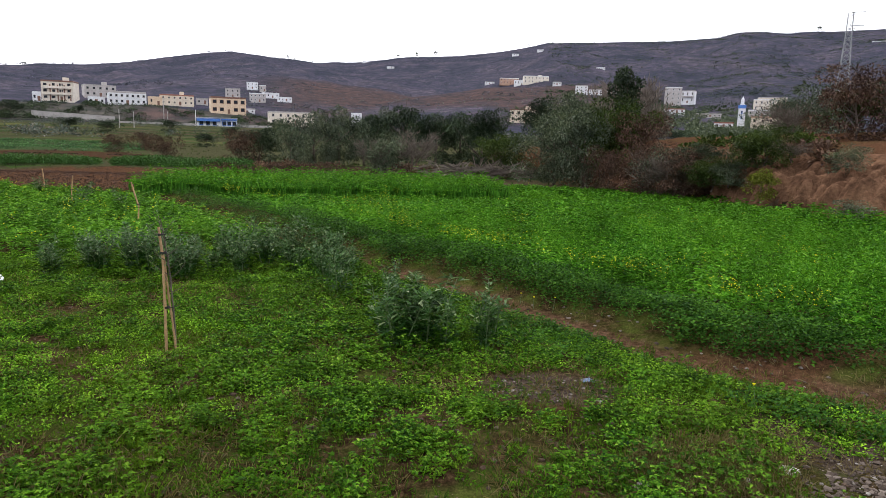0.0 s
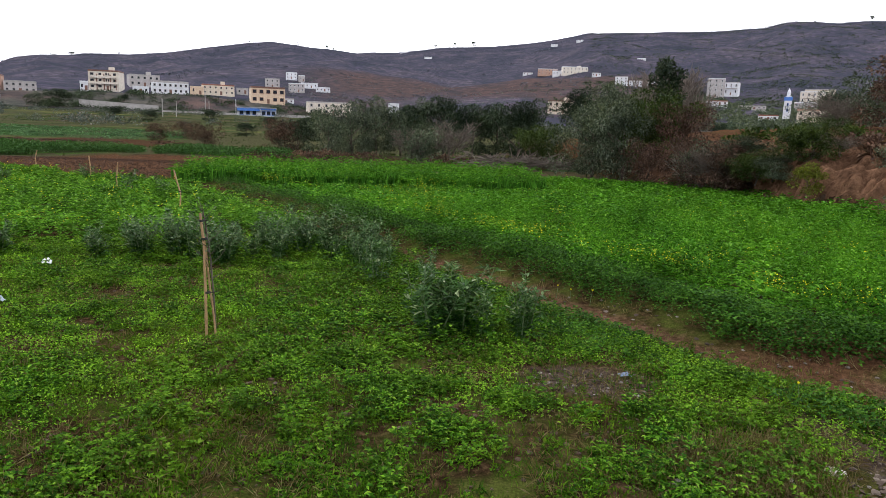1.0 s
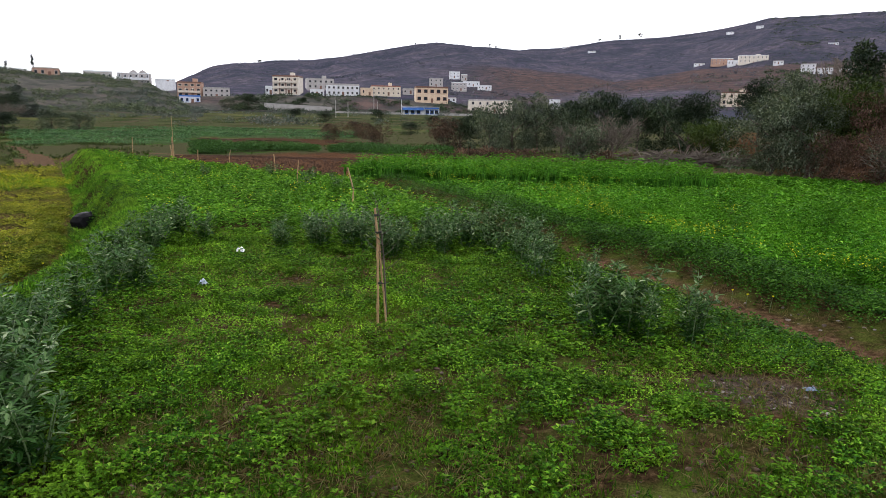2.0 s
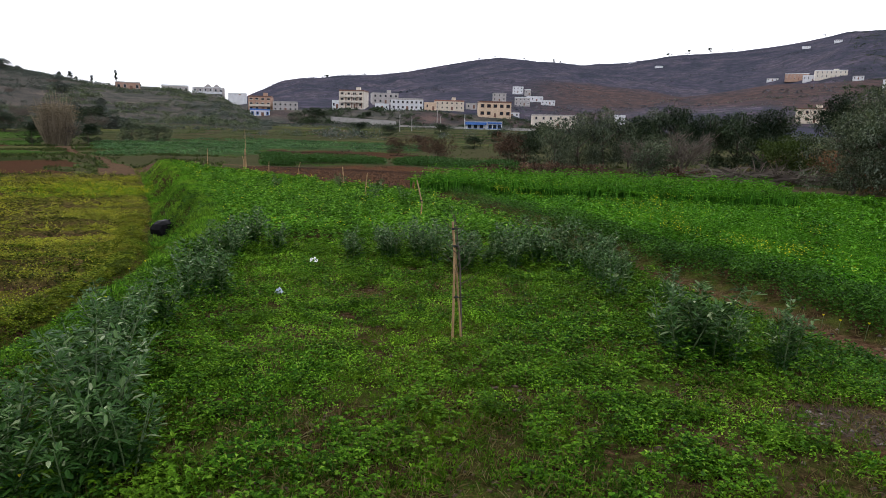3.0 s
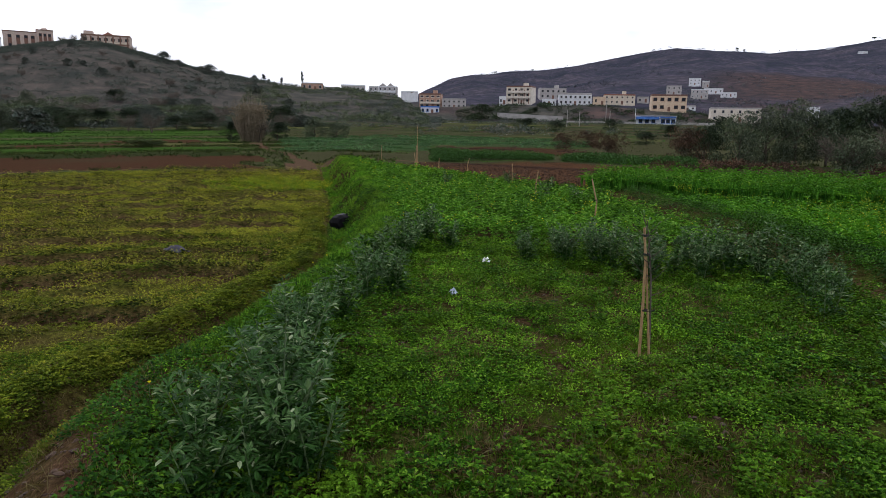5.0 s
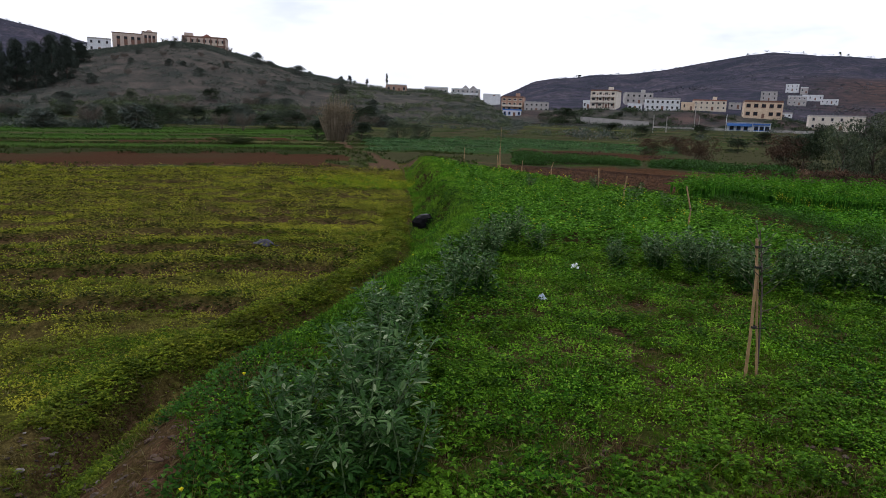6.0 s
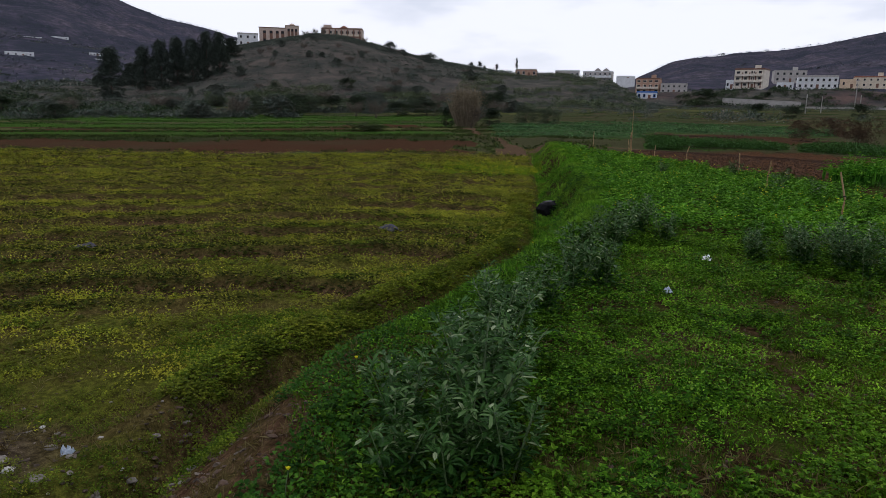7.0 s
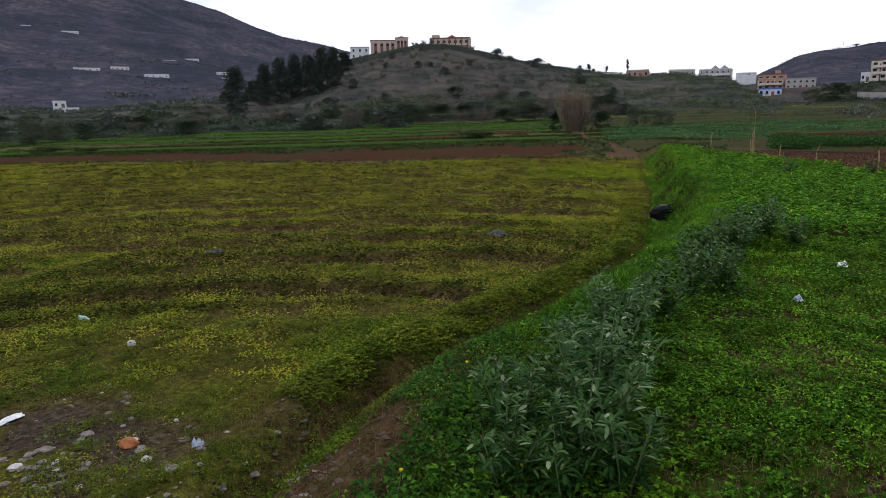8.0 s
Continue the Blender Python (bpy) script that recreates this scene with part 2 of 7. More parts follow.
def zones(x, y):
    """Which crop or surface covers a place, as weights from 0 to 1."""
    r, a = polar(x, y)
    s, _ = line_dist(x, y, EDGE)
    t, ta = line_dist(x, y, TRACK)
    c, _ = line_dist(x, y, CUT)
    n1 = fbm(x, y, 1.6, 2, 4)
    u = far_u(x, y)
    # direction of TRACK runs away from the eye, so t < 0 is the weedy plot
    wide = 0.16 + 0.50 * sstep(4.6, 0.5, ta) + 0.22 * (n1 - 0.5)
    path = sstep(wide + 0.14, wide - 0.05, np.abs(t + 0.02)) * sstep(13.5, 11.5, ta)
    inner = (s > 0) & (t < 0)
    tall = inner & (y > 9.9 + 0.55 * (x + 7.3)) & (y < 19.6 - 0.46 * (x + 9))
    tilled = (s > 0) & (a > 17) & (a < 39) & ~tall
    tilled &= r > table(a, [(17, 36.2), (20, 33), (22.6, 27.4), (24, 24.8), (26.7, 24.3), (28.8, 25.6), (32.2, 25.8), (35.3, 31), (38.3, 33), (39, 34)]) * (1 + 0.03 * (vnoise(x, y, 2.0, 63) - 0.5))
    tilled &= r < table(a, [(17, 36.4), (21, 37.6), (25.7, 39.6), (32.5, 40.6), (36.2, 37.8), (39, 35)])
    plot = inner & ~tall
    right = (t > 0) & (c > 0) & (u < 1.0) & ~tilled
    lush = right & (t > 0.75)
    back = right & (y > 21.4 + 0.12 * x) & (x > -10.6) & (x < 1.8 + 1.2 * (vnoise(x, y, 1.5, 61) - 0.5))
    mown = (s < -0.9) & (u < 1.0)
    return dict(r=r, a=a, s=s, t=t, ta=ta, c=c, u=u, path=path, tall=tall, plot=plot, right=right, lush=lush, back=back, mown=mown, tilled=tilled)


# ---- materials ----
def nodes_of(name):
    m = bpy.data.materials.new(name)
    m.use_nodes = True
    return m, m.node_tree, m.node_tree.nodes["Principled BSDF"]


def rgba(c):
    return (c[0], c[1], c[2], 1.0)


def noise_node(nt, scale, detail=4, rough=0.6, coord="Object"):
    co = nt.nodes.new("ShaderNodeTexCoord")
    n = nt.nodes.new("ShaderNodeTexNoise")
    n.inputs["Scale"].default_value, n.inputs["Detail"].default_value, n.inputs["Roughness"].default_value = scale, detail, rough
    nt.links.new(co.outputs[coord], n.inputs["Vector"])
    return n.outputs["Fac"]


def ramp(nt, fac, stops, mode="LINEAR"):
    r = nt.nodes.new("ShaderNodeValToRGB")
    e = r.color_ramp.elements
    r.color_ramp.interpolation = mode
    while len(e) < len(stops):
        e.new(0.5)
    for k, (p, c) in enumerate(stops):
        e[k].position, e[k].color = p, rgba(c)
    nt.links.new(fac, r.inputs["Fac"])
    return r.outputs["Color"]


def mix(nt, fac, a, b, blend="MIX"):
    m = nt.nodes.new("ShaderNodeMix")
    m.data_type, m.blend_type = "RGBA", blend
    for key, v in (("Factor", fac), ("A", a), ("B", b)):
        if isinstance(v, (int, float)):
            m.inputs[key].default_value = v
        elif isinstance(v, tuple):
            m.inputs[key].default_value = rgba(v)
        else:
            nt.links.new(v, m.inputs[key])
    return m.outputs["Result"]


def bump(nt, bsdf, fac, strength, distance):
    b = nt.nodes.new("ShaderNodeBump")
    b.inputs["Strength"].default_value, b.inputs["Distance"].default_value = strength, distance
    nt.links.new(fac, b.inputs["Height"])
    nt.links.new(b.outputs["Normal"], bsdf.inputs["Normal"])


def rough_mat(name, dark, light, scale=8.0, rough=0.8, relief=0.01, fine=60.0, metal=0.0):
    """A surface with blotches and grain."""
    m, nt, bsdf = nodes_of(name)
    big, small = noise_node(nt, scale), noise_node(nt, fine, 3)
    col = ramp(nt, big, [(0.3, dark), (0.7, light)])
    grain = ramp(nt, small, [(0.25, (0.7, 0.7, 0.7)), (0.75, (1.15, 1.15, 1.15))])
    nt.links.new(mix(nt, 1.0, col, grain, "MULTIPLY"), bsdf.inputs["Base Color"])
    bsdf.inputs["Roughness"].default_value, bsdf.inputs["Metallic"].default_value = rough, metal
    if relief:
        bump(nt, bsdf, small, 0.5, relief)
    return m


def leaf_mat(name, stops, rough=0.55, through_light=0.3, patch=0.0, patch_size=1.0, patch_col=(0.1, 0.1, 0.02), gloss=0.04, clump=0.0):
    """Leaves: a colour of its own for each leaf, patches across the crop, clumps of cooler dark and warmer pale tone,
    light through the blade.
    """
    m, nt, bsdf = nodes_of(name)
    geo = nt.nodes.new("ShaderNodeNewGeometry")
    col = ramp(nt, geo.outputs["Random Per Island"], stops)
    if patch:
        f = ramp(nt, noise_node(nt, patch_size, 3), [(0.42, (0, 0, 0)), (0.62, (patch, patch, patch))])
        col = mix(nt, f, col, patch_col)
    if clump:
        col = mix(nt, 1.0, col, ramp(nt, noise_node(nt, clump, 3, 0.6), [(0.32, (0.42, 0.46, 0.50)), (0.5, (1.0, 1.0, 1.0)), (0.70, (1.65, 1.55, 1.4))]), "MULTIPLY")
    nt.links.new(col, bsdf.inputs["Base Color"])
    bsdf.inputs["Roughness"].default_value = rough
    bsdf.inputs["Specular IOR Level"].default_value = gloss
    tr = nt.nodes.new("ShaderNodeBsdfTranslucent")
    nt.links.new(mix(nt, 1.0, col, (1.0, 0.95, 0.45), "MULTIPLY"), tr.inputs["Color"])
    mx = nt.nodes.new("ShaderNodeMixShader")
    mx.inputs["Fac"].default_value = through_light
    out = nt.nodes["Material Output"]
    nt.links.new(bsdf.outputs["BSDF"], mx.inputs[1])
    nt.links.new(tr.outputs["BSDF"], mx.inputs[2])
    nt.links.new(mx.outputs["Shader"], out.inputs["Surface"])
    return m


def ground_mat():
    m, nt, bsdf = nodes_of("ground")

    def attr(name):
        a = nt.nodes.new("ShaderNodeAttribute")
        a.attribute_name = name
        return a.outputs["Fac"]

    n_mid, n_fine, n_grit = noise_node(nt, 2.2), noise_node(nt, 14, 6), noise_node(nt, 70, 3)
    litter = ramp(nt, n_fine, [(0.30, (0.010, 0.007, 0.004)), (0.5, (0.032, 0.020, 0.010)), (0.70, (0.085, 0.055, 0.028))])
    moss = ramp(nt, n_mid, [(0.35, (0.022, 0.036, 0.006)), (0.65, (0.056, 0.074, 0.014))])
    base = mix(nt, ramp(nt, n_mid, [(0.40, (0, 0, 0)), (0.60, (0.75, 0.75, 0.75))]), litter, moss)
    mown = ramp(nt, n_fine, [(0.30, (0.020, 0.022, 0.006)), (0.5, (0.064, 0.068, 0.012)), (0.72, (0.135, 0.140, 0.020))])
    mown = mix(nt, ramp(nt, n_mid, [(0.44, (0, 0, 0)), (0.66, (0.42, 0.42, 0.42))]), mown, (0.060, 0.045, 0.014))
    base = mix(nt, attr("mown"), base, mown)
    clay = ramp(nt, n_fine, [(0.28, (0.026, 0.014, 0.008)), (0.5, (0.072, 0.041, 0.024)), (0.75, (0.15, 0.090, 0.056))])
    base = mix(nt, attr("clay"), base, clay)
    till = ramp(nt, n_fine, [(0.28, (0.035, 0.018, 0.010)), (0.55, (0.085, 0.044, 0.024)), (0.75, (0.13, 0.070, 0.04))])
    base = mix(nt, attr("tilled"), base, till)
    grit = ramp(nt, n_fine, [(0.32, (0.022, 0.016, 0.012)), (0.52, (0.056, 0.041, 0.030)), (0.7, (0.105, 0.080, 0.060))])
    base = mix(nt, attr("gravel"), base, grit)
    green, olive, brown, blue, hedge = (0.034, 0.078, 0.013), (0.078, 0.084, 0.030), (0.056, 0.027, 0.017), (0.036, 0.066, 0.026), (0.022, 0.034, 0.012)
    clay2, dry, rough_ = (0.092, 0.058, 0.038), (0.078, 0.066, 0.036), (0.050, 0.052, 0.026)
    kinds = (clay2, brown, hedge, olive, dry, blue, (0.030, 0.050, 0.018), green, rough_)
    strips = ramp(nt, attr("band"), [(k / 9, c) for k, c in enumerate(kinds)], "CONSTANT")
    strips = mix(nt, ramp(nt, n_mid, [(0.3, (0, 0, 0)), (0.7, (0.32, 0.32, 0.32))]), strips, (0.040, 0.036, 0.016))
    wrap = nt.nodes.new("ShaderNodeMath")
    wrap.operation = "FRACT"
    nt.links.new(attr("terrace"), wrap.inputs[0])
    far = ramp(nt, wrap.outputs["Value"], [(0.0, hedge), (0.18, (0.074, 0.076, 0.034)), (0.24, (0.046, 0.056, 0.026)), (0.46, (0.066, 0.058, 0.034)), (0.54, (0.064, 0.046, 0.034)), (0.62, hedge), (0.76, (0.048, 0.056, 0.026)), (0.90, (0.058, 0.052, 0.036))], "CONSTANT")
    strips = mix(nt, attr("far_strips"), strips, far)
    strips = mix(nt, ramp(nt, noise_node(nt, 0.09, 4), [(0.46, (0, 0, 0)), (0.66, (0.45, 0.45, 0.45))]), strips, (0.046, 0.042, 0.024))
    base = mix(nt, attr("strips"), base, strips)
    # mountain colours hold the distance haze as a purple-grey tint
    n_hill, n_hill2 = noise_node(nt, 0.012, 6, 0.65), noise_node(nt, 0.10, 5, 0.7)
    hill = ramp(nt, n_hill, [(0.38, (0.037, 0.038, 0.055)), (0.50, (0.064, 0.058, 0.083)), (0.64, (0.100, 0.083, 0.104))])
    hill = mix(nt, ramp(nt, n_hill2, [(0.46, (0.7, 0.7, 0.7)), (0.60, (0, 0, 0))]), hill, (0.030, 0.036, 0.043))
    redh = ramp(nt, n_hill2, [(0.36, (0.036, 0.035, 0.037)), (0.50, (0.062, 0.046, 0.045)), (0.64, (0.092, 0.060, 0.054))])
    knl = ramp(nt, n_hill2, [(0.35, (0.036, 0.042, 0.036)), (0.52, (0.066, 0.064, 0.056)), (0.7, (0.108, 0.095, 0.083))])
    hill = mix(nt, attr("knoll"), hill, knl)
    hill = mix(nt, attr("redhill"), hill, redh)
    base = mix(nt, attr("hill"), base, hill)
    base = mix(nt, 1.0, base, ramp(nt, n_grit, [(0.30, (0.55, 0.55, 0.55)), (0.5, (0.95, 0.95, 0.95)), (0.72, (1.5, 1.45, 1.4))]), "MULTIPLY")
    nt.links.new(base, bsdf.inputs["Base Color"])
    bsdf.inputs["Roughness"].default_value = 0.95
    bsdf.inputs["Specular IOR Level"].default_value = 0.0
    bump(nt, bsdf, n_fine, 1.0, 0.05)
    return m


M_GROUND = ground_mat()
M_CLOVER = leaf_mat("clover", [(0.0, (0.0102, 0.0402, 0.0021)), (0.4, (0.0321, 0.1008, 0.0035)), (0.8, (0.0737, 0.1780, 0.0060)), (1.0, (0.1172, 0.2081, 0.0151))], 0.55, 0.1, 0.6, 0.6, (0.0737, 0.1143, 0.0051), clump=3.2)
M_MAT = leaf_mat("weed_mat", [(0.0, (0.0294, 0.0985, 0.0060)), (0.5, (0.0962, 0.2463, 0.0121)), (1.0, (0.2204, 0.4082, 0.0272))], 0.6, 0.1, 0.5, 0.7, (0.1603, 0.2604, 0.0181), clump=2.6)
M_STRAW = leaf_mat("straw", [(0.0, (0.0800, 0.0600, 0.0240)), (0.6, (0.1600, 0.1280, 0.0560)), (1.0, (0.2400, 0.2080, 0.1120))], 0.8, 0.2)
M_MALLOW = leaf_mat("mallow", [(0.0, (0.0139, 0.0478, 0.0062)), (0.6, (0.0378, 0.1102, 0.0122)), (1.0, (0.0696, 0.1607, 0.0167))], 0.5, 0.2, clump=2.4)
M_CROP = leaf_mat("crop", [(0.0, (0.012, 0.058, 0.004)), (0.4, (0.044, 0.160, 0.010)), (0.8, (0.085, 0.245, 0.016)), (1.0, (0.170, 0.350, 0.040))], 0.55, 0.25, 0.4, 0.25, (0.095, 0.245, 0.016), clump=1.3)
M_TALL = leaf_mat("tall_crop", [(0.0, (0.0155, 0.0630, 0.0069)), (0.4, (0.0597, 0.1766, 0.0138)), (0.8, (0.1143, 0.2776, 0.0242)), (1.0, (0.2143, 0.3910, 0.0552))], 0.55, 0.25, 0.4, 0.3, (0.1104, 0.2586, 0.0207), clump=1.3)
M_MOWN = leaf_mat("mown_weed", [(0.0, (0.1231, 0.1599, 0.0163)), (0.5, (0.2244, 0.2623, 0.0237)), (1.0, (0.3113, 0.3263, 0.0326))], 0.65, 0.2, 0.5, 1.6, (0.2353, 0.2047, 0.0266), clump=0.9)
M_TUFT = leaf_mat("regrowth", [(0.0, (0.0264, 0.0607, 0.0046)), (0.5, (0.0660, 0.1202, 0.0080)), (1.0, (0.1562, 0.2150, 0.0161))], 0.6, 0.2, 0.6, 0.5, (0.1262, 0.1138, 0.0207), clump=2.6)
M_BANKGRASS = leaf_mat("bank_grass", [(0.0, (0.0323, 0.1170, 0.0081)), (0.5, (0.0808, 0.2273, 0.0149)), (1.0, (0.1830, 0.3718, 0.0405))], 0.6, 0.3, 0.5, 0.5, (0.1615, 0.2479, 0.0338), clump=1.8)
M_EDGE = leaf_mat("edge_weed", [(0.0, (0.0325, 0.0575, 0.0056)), (0.5, (0.0834, 0.1286, 0.0101)), (1.0, (0.1966, 0.2370, 0.0200))], 0.6, 0.2, 0.5, 0.6, (0.1734, 0.1440, 0.0200), clump=2.0)
M_SHADED_STALKS = leaf_mat("shaded_stalk", [(0.0, (0.0216, 0.0810, 0.0081)), (0.7, (0.0486, 0.1674, 0.0135)), (1.0, (0.1080, 0.2970, 0.0270))], 0.7, 0.1)
M_CUTROW_SHADE = leaf_mat("cut_growth_shade", [(0.0, (0.0121, 0.0210, 0.0039)), (0.6, (0.0282, 0.0431, 0.0079)), (1.0, (0.0572, 0.0574, 0.0174))], 0.8, 0.1)
# palest stops put waxy leaf glints into the colour; the low copy has none
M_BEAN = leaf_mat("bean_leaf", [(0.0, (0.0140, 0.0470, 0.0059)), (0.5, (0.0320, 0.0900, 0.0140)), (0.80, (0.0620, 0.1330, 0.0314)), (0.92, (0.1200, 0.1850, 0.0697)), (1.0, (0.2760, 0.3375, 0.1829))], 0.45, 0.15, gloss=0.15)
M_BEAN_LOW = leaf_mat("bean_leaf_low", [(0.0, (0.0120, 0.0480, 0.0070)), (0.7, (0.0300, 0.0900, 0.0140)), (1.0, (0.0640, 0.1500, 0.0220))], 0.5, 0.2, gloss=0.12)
M_MOUND = leaf_mat("clover_mound", [(0.0, (0.0054, 0.0238, 0.0019)), (0.4, (0.0259, 0.0914, 0.0039)), (0.8, (0.0749, 0.1907, 0.0086)), (1.0, (0.1635, 0.2780, 0.0288))], 0.6, 0.1, 0.5, 0.7, (0.0715, 0.1390, 0.0058), gloss=0.05, clump=3.0)
M_BEAN_STEM = rough_mat("bean_stem", (0.07, 0.12, 0.04), (0.13, 0.18, 0.08), 20, 0.6, 0)
M_CLOD = rough_mat("clod", (0.042, 0.021, 0.012), (0.088, 0.046, 0.027), 4, 0.95, 0)
M_HEDGECROP = leaf_mat("vegetable_leaf", [(0.0, (0.022, 0.062, 0.014)), (1.0, (0.062, 0.140, 0.036))], 0.5, 0.15)
M_STRIPGREEN = leaf_mat("strip_green", [(0.0, (0.028, 0.070, 0.014)), (0.6, (0.052, 0.112, 0.024)), (1.0, (0.085, 0.150, 0.038))], 0.6, 0.15, clump=0.6)
M_STRIPEDGE = leaf_mat("strip_edge", [(0.0, (0.026, 0.042, 0.014)), (0.6, (0.052, 0.074, 0.022)), (1.0, (0.090, 0.108, 0.040))], 0.7, 0.15, clump=0.8)
M_YELLOW = leaf_mat("yellow_petal", [(0.0, (0.58, 0.52, 0.01)), (1.0, (0.75, 0.70, 0.03))], 0.5, 0.3)
M_BLUEGREEN = leaf_mat("cabbage", [(0.0, (0.0442, 0.1053, 0.0364)), (1.0, (0.0910, 0.1755, 0.0812))], 0.5, 0.15, clump=0.25)
M_OLIVE = leaf_mat("olive_leaf", [(0.0, (0.0443, 0.0640, 0.0386)), (0.6, (0.0961, 0.1244, 0.0825)), (1.0, (0.1540, 0.1824, 0.1391))], 0.6, 0.2, clump=0.5)
M_DARKLEAF = leaf_mat("dark_leaf", [(0.0, (0.0201, 0.0358, 0.0225)), (0.7, (0.0452, 0.0687, 0.0386)), (1.0, (0.0778, 0.1045, 0.0580))], 0.6, 0.15, clump=0.4)
M_GREENLEAF = leaf_mat("green_leaf", [(0.0, (0.0238, 0.0443, 0.0119)), (0.7, (0.0527, 0.0820, 0.0221)), (1.0, (0.0850, 0.1189, 0.0357))], 0.6, 0.25, clump=0.6)
M_GREYTWIG = leaf_mat("grey_twig", [(0.0, (0.0797, 0.0659, 0.0585)), (1.0, (0.2019, 0.1754, 0.1487))], 0.8, 0.05)
M_DRY = leaf_mat("dry_scrub", [(0.0, (0.0504, 0.0300, 0.0228)), (0.6, (0.1056, 0.0636, 0.0480)), (1.0, (0.1680, 0.1176, 0.0888))], 0.8, 0.1, clump=0.7)
M_REED = leaf_mat("reed", [(0.0, (0.1275, 0.1007, 0.0682)), (1.0, (0.2890, 0.2450, 0.1852))], 0.8, 0.15)
# far and hill scrub: leaf colours lifted and blued to hold the haze
M_HAZYSCRUB = leaf_mat("hazy_scrub", [(0.0, (0.0648, 0.0710, 0.0918)), (1.0, (0.1242, 0.1269, 0.1478))], 0.8, 0.05)
M_HAZYHILLSCRUB = leaf_mat("hill_scrub", [(0.0, (0.0516, 0.0706, 0.0613)), (0.7, (0.1079, 0.1315, 0.1108)), (1.0, (0.1875, 0.1755, 0.1633))], 0.8, 0.05)
M_PINE = leaf_mat("pine_leaf", [(0.0, (0.040, 0.053, 0.046)), (1.0, (0.078, 0.098, 0.080))], 0.8, 0.05)
M_BANKSOIL = rough_mat("bank_soil", (0.048, 0.026, 0.016), (0.200, 0.112, 0.066), 1.6, 0.95, 0.12, 9)
M_BANKSOIL.node_tree.nodes["Principled BSDF"].inputs["Specular IOR Level"].default_value = 0.0
M_BARK = rough_mat("bark", (0.05, 0.038, 0.03), (0.13, 0.10, 0.08), 6, 0.9, 0.01)
M_CANE = rough_mat("cane", (0.24, 0.14, 0.065), (0.40, 0.26, 0.12), 9, 0.55, 0.002, 120)
M_TIE = rough_mat("tie", (0.012, 0.011, 0.010), (0.03, 0.028, 0.025), 30, 0.8, 0.002)
M_STONE = rough_mat("stone", (0.085, 0.072, 0.060), (0.25, 0.22, 0.185), 9, 0.85, 0.01, 50)
M_WHITESTONE = rough_mat("pale_stone", (0.34, 0.32, 0.29), (0.55, 0.53, 0.49), 9, 0.8, 0.01, 50)
M_REDCLOD = rough_mat("red_clod", (0.22, 0.07, 0.02), (0.42, 0.15, 0.05), 12, 0.9, 0.02, 60)
M_LITTER_W = rough_mat("white_plastic", (0.62, 0.63, 0.64), (0.82, 0.83, 0.84), 14, 0.35, 0.004)
M_BOTTLE = rough_mat("green_plastic", (0.22, 0.42, 0.30), (0.45, 0.62, 0.50), 14, 0.3, 0.002)
M_LITTER_D = rough_mat("dirty_blue_plastic", (0.09, 0.12, 0.19), (0.20, 0.26, 0.36), 14, 0.5, 0.004)
M_LITTER_B = rough_mat("pale_blue_plastic", (0.20, 0.26, 0.34), (0.42, 0.47, 0.54), 14, 0.35, 0.004)
M_BLACKBAG = rough_mat("black_plastic", (0.004, 0.004, 0.005), (0.009, 0.009, 0.010), 14, 0.6, 0.01)
M_BLACKBAG.node_tree.nodes["Principled BSDF"].inputs["Specular IOR Level"].default_value = 0.08
M_CLOTH = rough_mat("grey_violet_cloth", (0.0248, 0.0231, 0.0319), (0.0715, 0.0660, 0.0880), 18, 0.9, 0.01)
M_CREAM = rough_mat("cream_plaster", (0.56, 0.5, 0.42), (0.72, 0.66, 0.56), 0.5, 0.85, 0, 4)
M_WHITE = rough_mat("white_plaster", (0.58, 0.59, 0.61), (0.74, 0.75, 0.77), 0.5, 0.85, 0, 4)
M_GREY = rough_mat("grey_render", (0.34, 0.32, 0.31), (0.48, 0.45, 0.43), 0.5, 0.9, 0, 4)
M_OCHRE = rough_mat("ochre_plaster", (0.55, 0.41, 0.28), (0.7, 0.55, 0.4), 0.5, 0.85, 0, 4)
M_TAN = rough_mat("tan_plaster", (0.56, 0.48, 0.37), (0.7, 0.62, 0.5), 0.5, 0.85, 0, 4)
M_PINK = rough_mat("pink_brick_render", (0.34, 0.20, 0.14), (0.48, 0.31, 0.23), 0.5, 0.9, 0, 4)
M_ROSE = rough_mat("rose_plaster", (0.44, 0.345, 0.285), (0.58, 0.47, 0.40), 0.5, 0.85, 0, 4)
M_BROWNTRIM = rough_mat("brown_trim", (0.12, 0.055, 0.035), (0.20, 0.10, 0.07), 2, 0.7, 0, 8)
M_BLUE = rough_mat("blue_paint", (0.04, 0.13, 0.42), (0.07, 0.20, 0.55), 1, 0.6, 0, 8)
M_CONCRETE = rough_mat("concrete", (0.26, 0.25, 0.235), (0.42, 0.40, 0.38), 0.4, 0.9, 0, 5)
M_ASPHALT = rough_mat("asphalt", (0.04, 0.04, 0.042), (0.085, 0.083, 0.08), 0.6, 0.9, 0, 6)
M_ROOFTILE = rough_mat("red_roof_tile", (0.20, 0.075, 0.05), (0.34, 0.15, 0.10), 1.5, 0.8, 0, 8)
M_STEEL = rough_mat("galvanised_steel", (0.20, 0.21, 0.22), (0.34, 0.35, 0.36), 1.5, 0.5, 0, 10, 0.6)
M_CARPAINT = rough_mat("white_car_paint", (0.70, 0.71, 0.72), (0.78, 0.79, 0.80), 1.5, 0.25, 0, 10)
M_RUBBER = rough_mat("rubber", (0.015, 0.015, 0.015), (0.03, 0.03, 0.03), 10, 0.8, 0)
M_PANE, _nt, _b = nodes_of("window_pane")
